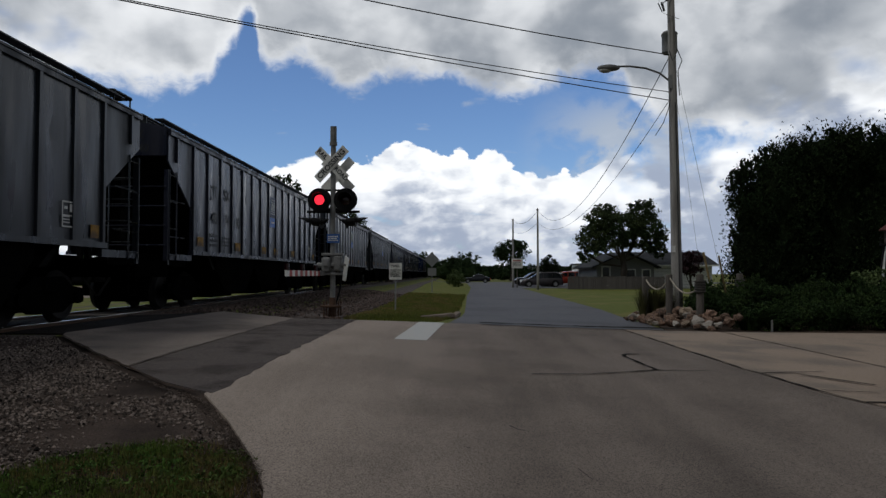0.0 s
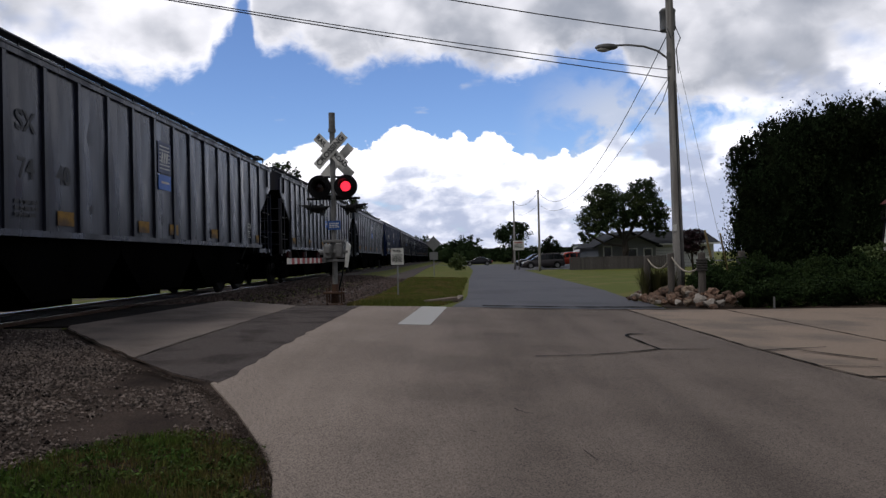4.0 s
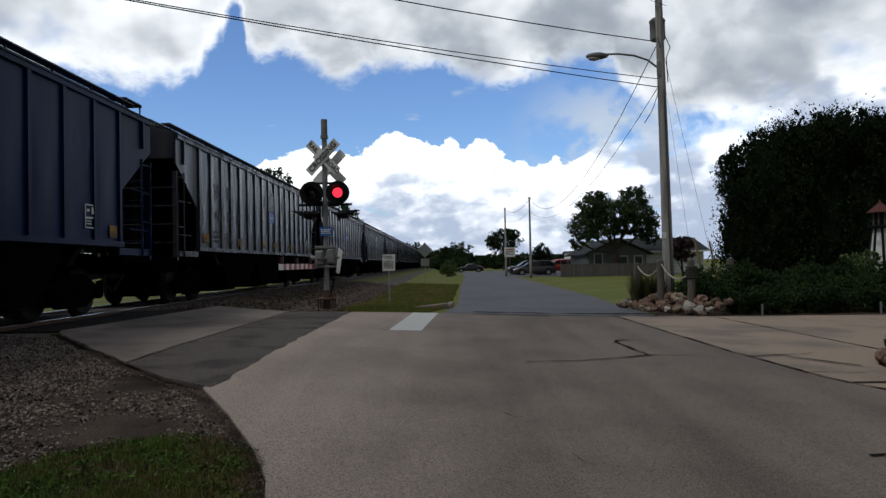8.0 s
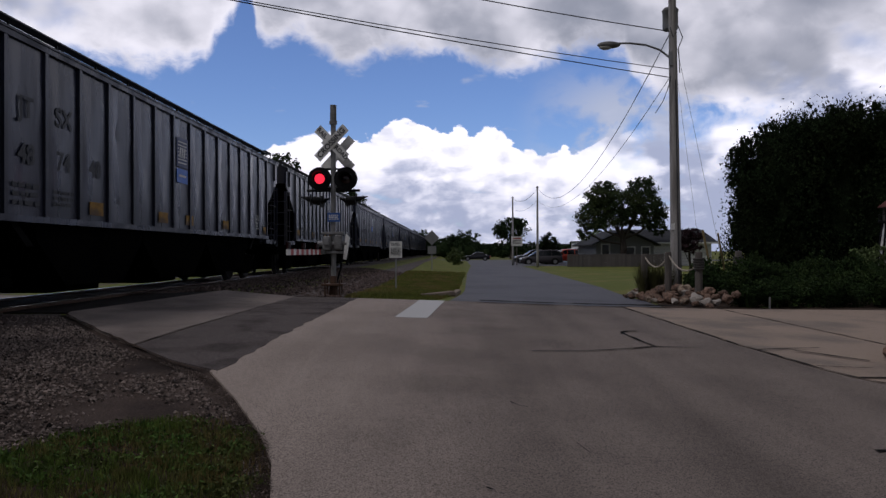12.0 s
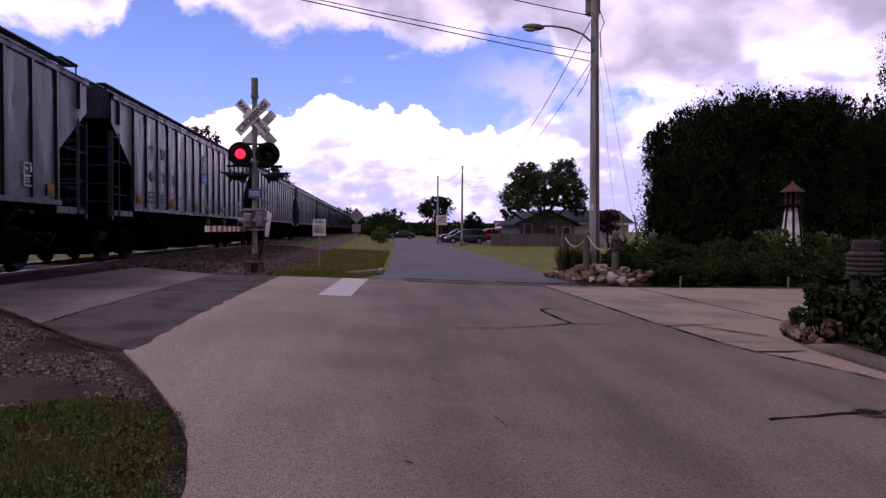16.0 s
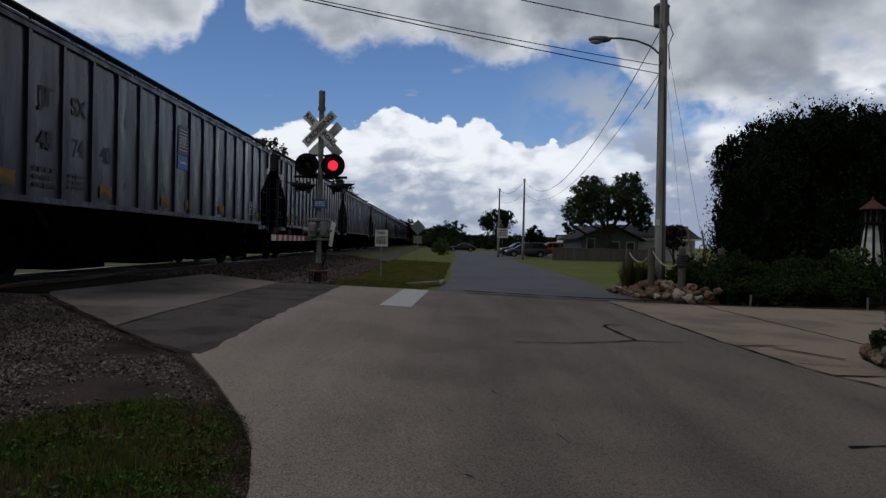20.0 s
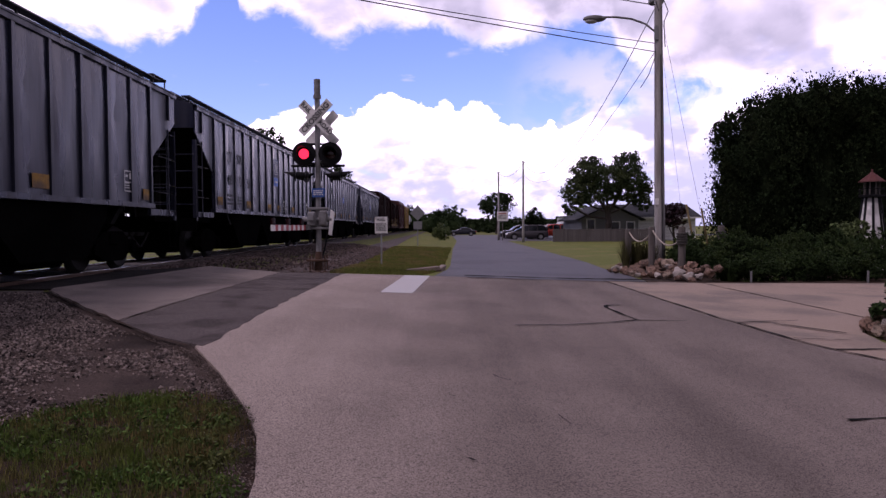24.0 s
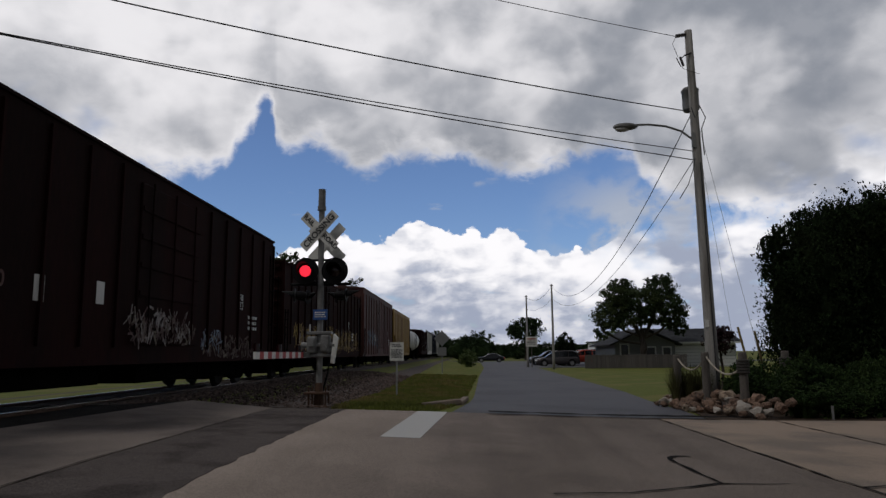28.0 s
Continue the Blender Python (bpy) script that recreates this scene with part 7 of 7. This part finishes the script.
slab("ground_soil", [(-1.0, 4.95), (-1.9, 5.1), (-2.6, 4.4), (-2.9, 3.6), (-4.5, 2.8), (-6.2, 0.3), (-0.7, 0.3), (-0.72, 3.6)], -0.024, M["debris"], "dark soil with dead grass beside the road", "soil")
EDGE = [(-3.3, 7.2), (-2.45, 6.55), (-1.95, 5.95), (-1.5, 5.1), (-1.1, 4.3), (-0.88, 3.5), (-0.75, 2.4), (-0.72, 1.2), (-0.95, 1.2), (-1.0, 2.6), (-1.1, 3.6), (-1.35, 4.5), (-1.8, 5.4), (-2.3, 6.2), (-3.1, 7.05), (-3.5, 7.4)]
scatter_stones("gravel", EDGE, 5000, 0.004, 0.011, "stone", "fine grit spilled over the road's edge", 304)
scatter_litter(EDGE[:8], 12000, 207)
scatter_weeds([(p[0] - 0.06, p[1] - 0.05) for p in EDGE[3:12]], 2500, 206)
scatter_grass("grass", [(-2.5, 16.1), (-0.5, 16.05), (-0.1, 18.5), (0.1, 22), (0.35, 30), (-2.55, 30), (-2.55, 20)], 40000, 0.02, 0.09, "blade", "rough green verge grass between rail line and street", 202, 0.012)
scatter_grass("grass", [(-2.55, 30), (0.35, 30), (0.8, 45), (-2.75, 45)], 12000, 0.04, 0.12, "blade", "rough green verge grass between rail line and street", 203, 0.025)
GRAVEL = [(-5.9, 10.5), (-4.45, 8.6), (-3.5, 7.45), (-2.75, 6.65), (-2.3, 6.25), (-1.8, 5.3), (-1.5, 4.95), (-2.36, 4.4), (-2.6, 3.7), (-4.2, 3.0), (-6.2, 2.4), (-6.6, 10.6)]
scatter_stones("gravel", GRAVEL, 62000, 0.006, 0.024, "stone", "loose grey-brown gravel on the dirt shoulder", 301, 0.14)
scatter_stones("ballast_stones", [(-2.6, 16.0), (-2.55, 20), (-2.55, 26), (-2.7, 40), (-7.0, 40), (-7.0, 16.0)], 14000, 0.025, 0.06, "ballast_red", "loose reddish-brown ballast stones", 302)
scatter_stones("ballast_stones", [(-5.0, 6), (-5.6, 9.8), (-7.0, 10.8), (-10, 10.8), (-10, 2), (-5.4, 2)], 6000, 0.025, 0.06, "ballast", "dark ballast stones beside the rails", 303)


# ---- cracks and joints in the concrete ----
def crack(pts, w, mat, name="crack", label="black tar-sealed crack in the concrete road", dz=0.012):
    rng = np.random.default_rng(int(abs(pts[0][0] * 100 + pts[0][1] * 10)))
    fine = []
    for (x0, y0), (x1, y1) in zip(pts, pts[1:]):
        n = max(int(math.hypot(x1 - x0, y1 - y0) / 0.18), 1)
        fine += [(x0 + (x1 - x0) * k / n, y0 + (y1 - y0) * k / n) for k in range(n)]
    fine.append(pts[-1])
    vs, fs = [], []
    for i, (x, y) in enumerate(fine):
        (a, b), (c, d) = fine[max(i - 1, 0)], fine[min(i + 1, len(fine) - 1)]
        t = Vector((c - a, d - b, 0)).normalized()
        nx, ny = -t.y, t.x
        j, ww = rng.uniform(-0.014, 0.014), w * rng.uniform(0.25, 1.3)
        for s in (-1, 1):
            px, py = x + nx * (s * ww / 2 + j), y + ny * (s * ww / 2 + j)
            vs.append((px, py, ground_z(px, py) + dz))
    fs = [(2 * i, 2 * i + 1, 2 * i + 3, 2 * i + 2) for i in range(len(fine) - 1)]
    return tagged(new(name, raw(name, vs, fs, M[mat])), label, "crack")


crack([(0.9, 8.16), (1.57, 8.3), (2.5, 8.85), (3.19, 8.95)], 0.035, "tar")
crack([(2.79, 10.63), (2.62, 10.6), (2.5, 10.5), (2.45, 10.3), (2.46, 10.0), (2.49, 9.5), (2.53, 8.86)], 0.06, "tar")
crack([(3.757, 15.8), (3.757, 9.3), (3.93, 7.7), (4.055, 7.2), (4.355, 6.5), (4.555, 5.85), (4.605, 5.0), (4.68, 0)], 0.04, "tar", "joint", "dark sealed joint between two concrete slabs")
crack([(5.945, 15.8), (5.95, 11.5), (5.94, 9.4)], 0.035, "tar", "joint", "dark joint along the driveway's edge")
crack([(3.79, 8.84), (4.74, 9.18)], 0.06, "tar", dz=0.018)
crack([(4.25, 8.86), (4.8, 8.2)], 0.07, "tar", dz=0.018)
crack([(3.96, 7.75), (4.55, 7.72)], 0.045, "tar", dz=0.018)
crack([(4.1, 7.16), (4.4, 7.2), (4.7, 7.27)], 0.05, "tar")
crack([(2.73, 4.58), (3.35, 4.75), (4.2, 4.9)], 0.045, "tar")
crack([(0.6, 15.72), (1.8, 15.76), (3.0, 15.82), (4.2, 15.9), (5.3, 15.98)], 0.36, "tar", "joint", "black tar seam between concrete road and asphalt street", 0.045)
crack([(2.7, 15.86), (3.6, 15.9), (4.6, 15.97), (5.5, 16.05)], 0.34, "tar", "joint", "wide black tar seam at the street's mouth", 0.05)
crack([(-3.485, 7.65), (-3.48, 11.5), (-3.48, 15.55)], 0.018, "tar", "joint", "dark joint at the foot of the crossing ramp")

crack([(-5.9, 10.68), (-4.43, 8.75), (-3.5, 7.62), (-2.76, 6.74), (-2.27, 6.37)], 0.045, "debris", "road_edge", "crumbled dark edge of the road", 0.014)

for line in ([(0.43, 5.56), (0.5, 5.47), (0.58, 5.41)], [(0.77, 4.5), (0.83, 4.29)], [(0.07, 4.9), (0.11, 4.86)], [(0.17, 3.64), (0.2, 3.6)]):
    crack(line, 0.014, "tar", "scuff", "short dark scuff on the worn concrete road")


def valve_cover(x, y):
    """A small round iron lid in its ring, flush with the road."""
    v = thing("valve_cover", (x, y, ground_z(x, y)), "small round dark iron valve cover set in the concrete road", "valve cover")
    bm = bmesh.new()
    lathe(bm, [(0.088, -0.02), (0.088, 0.012), (0.11, 0.014), (0.12, 0.006), (0.12, -0.02)], 24)
    part("ring", bm, M["rail"], v)
    bm = bmesh.new()
    lathe(bm, [(0.02, 0.013), (0.05, 0.014), (0.084, 0.01), (0.084, -0.02)], 24)
    for a in (0, 60, 120):
        box(bm, (0, 0, 0.014), (0.13, 0.012, 0.006), rz=a)
    part("lid", bm, M["steel"], v)


valve_cover(3.62, 4.8)
slab("lane", [(-19, -60), (-19, 160), (-40, 160), (-40, -60)], 0.0, M["apron"], "pale gravel lane beyond the rail line", "road")


# ---- what moves ----
def motions():
    for ob, y0 in TRAIN:
        walk(ob, [(t, pose(TRACK_X, y0 - SPEED * t, RAIL_Z)) for t in (0.0, 7.0, 14.0, 21.0, 28.0)])
    # the lit lamp of the crossing signal changes sides about every 0.6 s
    rows, t, n = [(0.0, LAMP_LEFT)], 0.3, 0
    while t < 27.9:
        a, b = (LAMP_LEFT, LAMP_RIGHT) if n % 2 == 0 else (LAMP_RIGHT, LAMP_LEFT)
        k = round(t * FPS)
        rows += [(k / FPS, a), ((k + 1) / FPS, b)]
        t += 0.60625
        n += 1
    rows.append((28.0, b))
    walk(LIT_LAMP, rows)


motions()
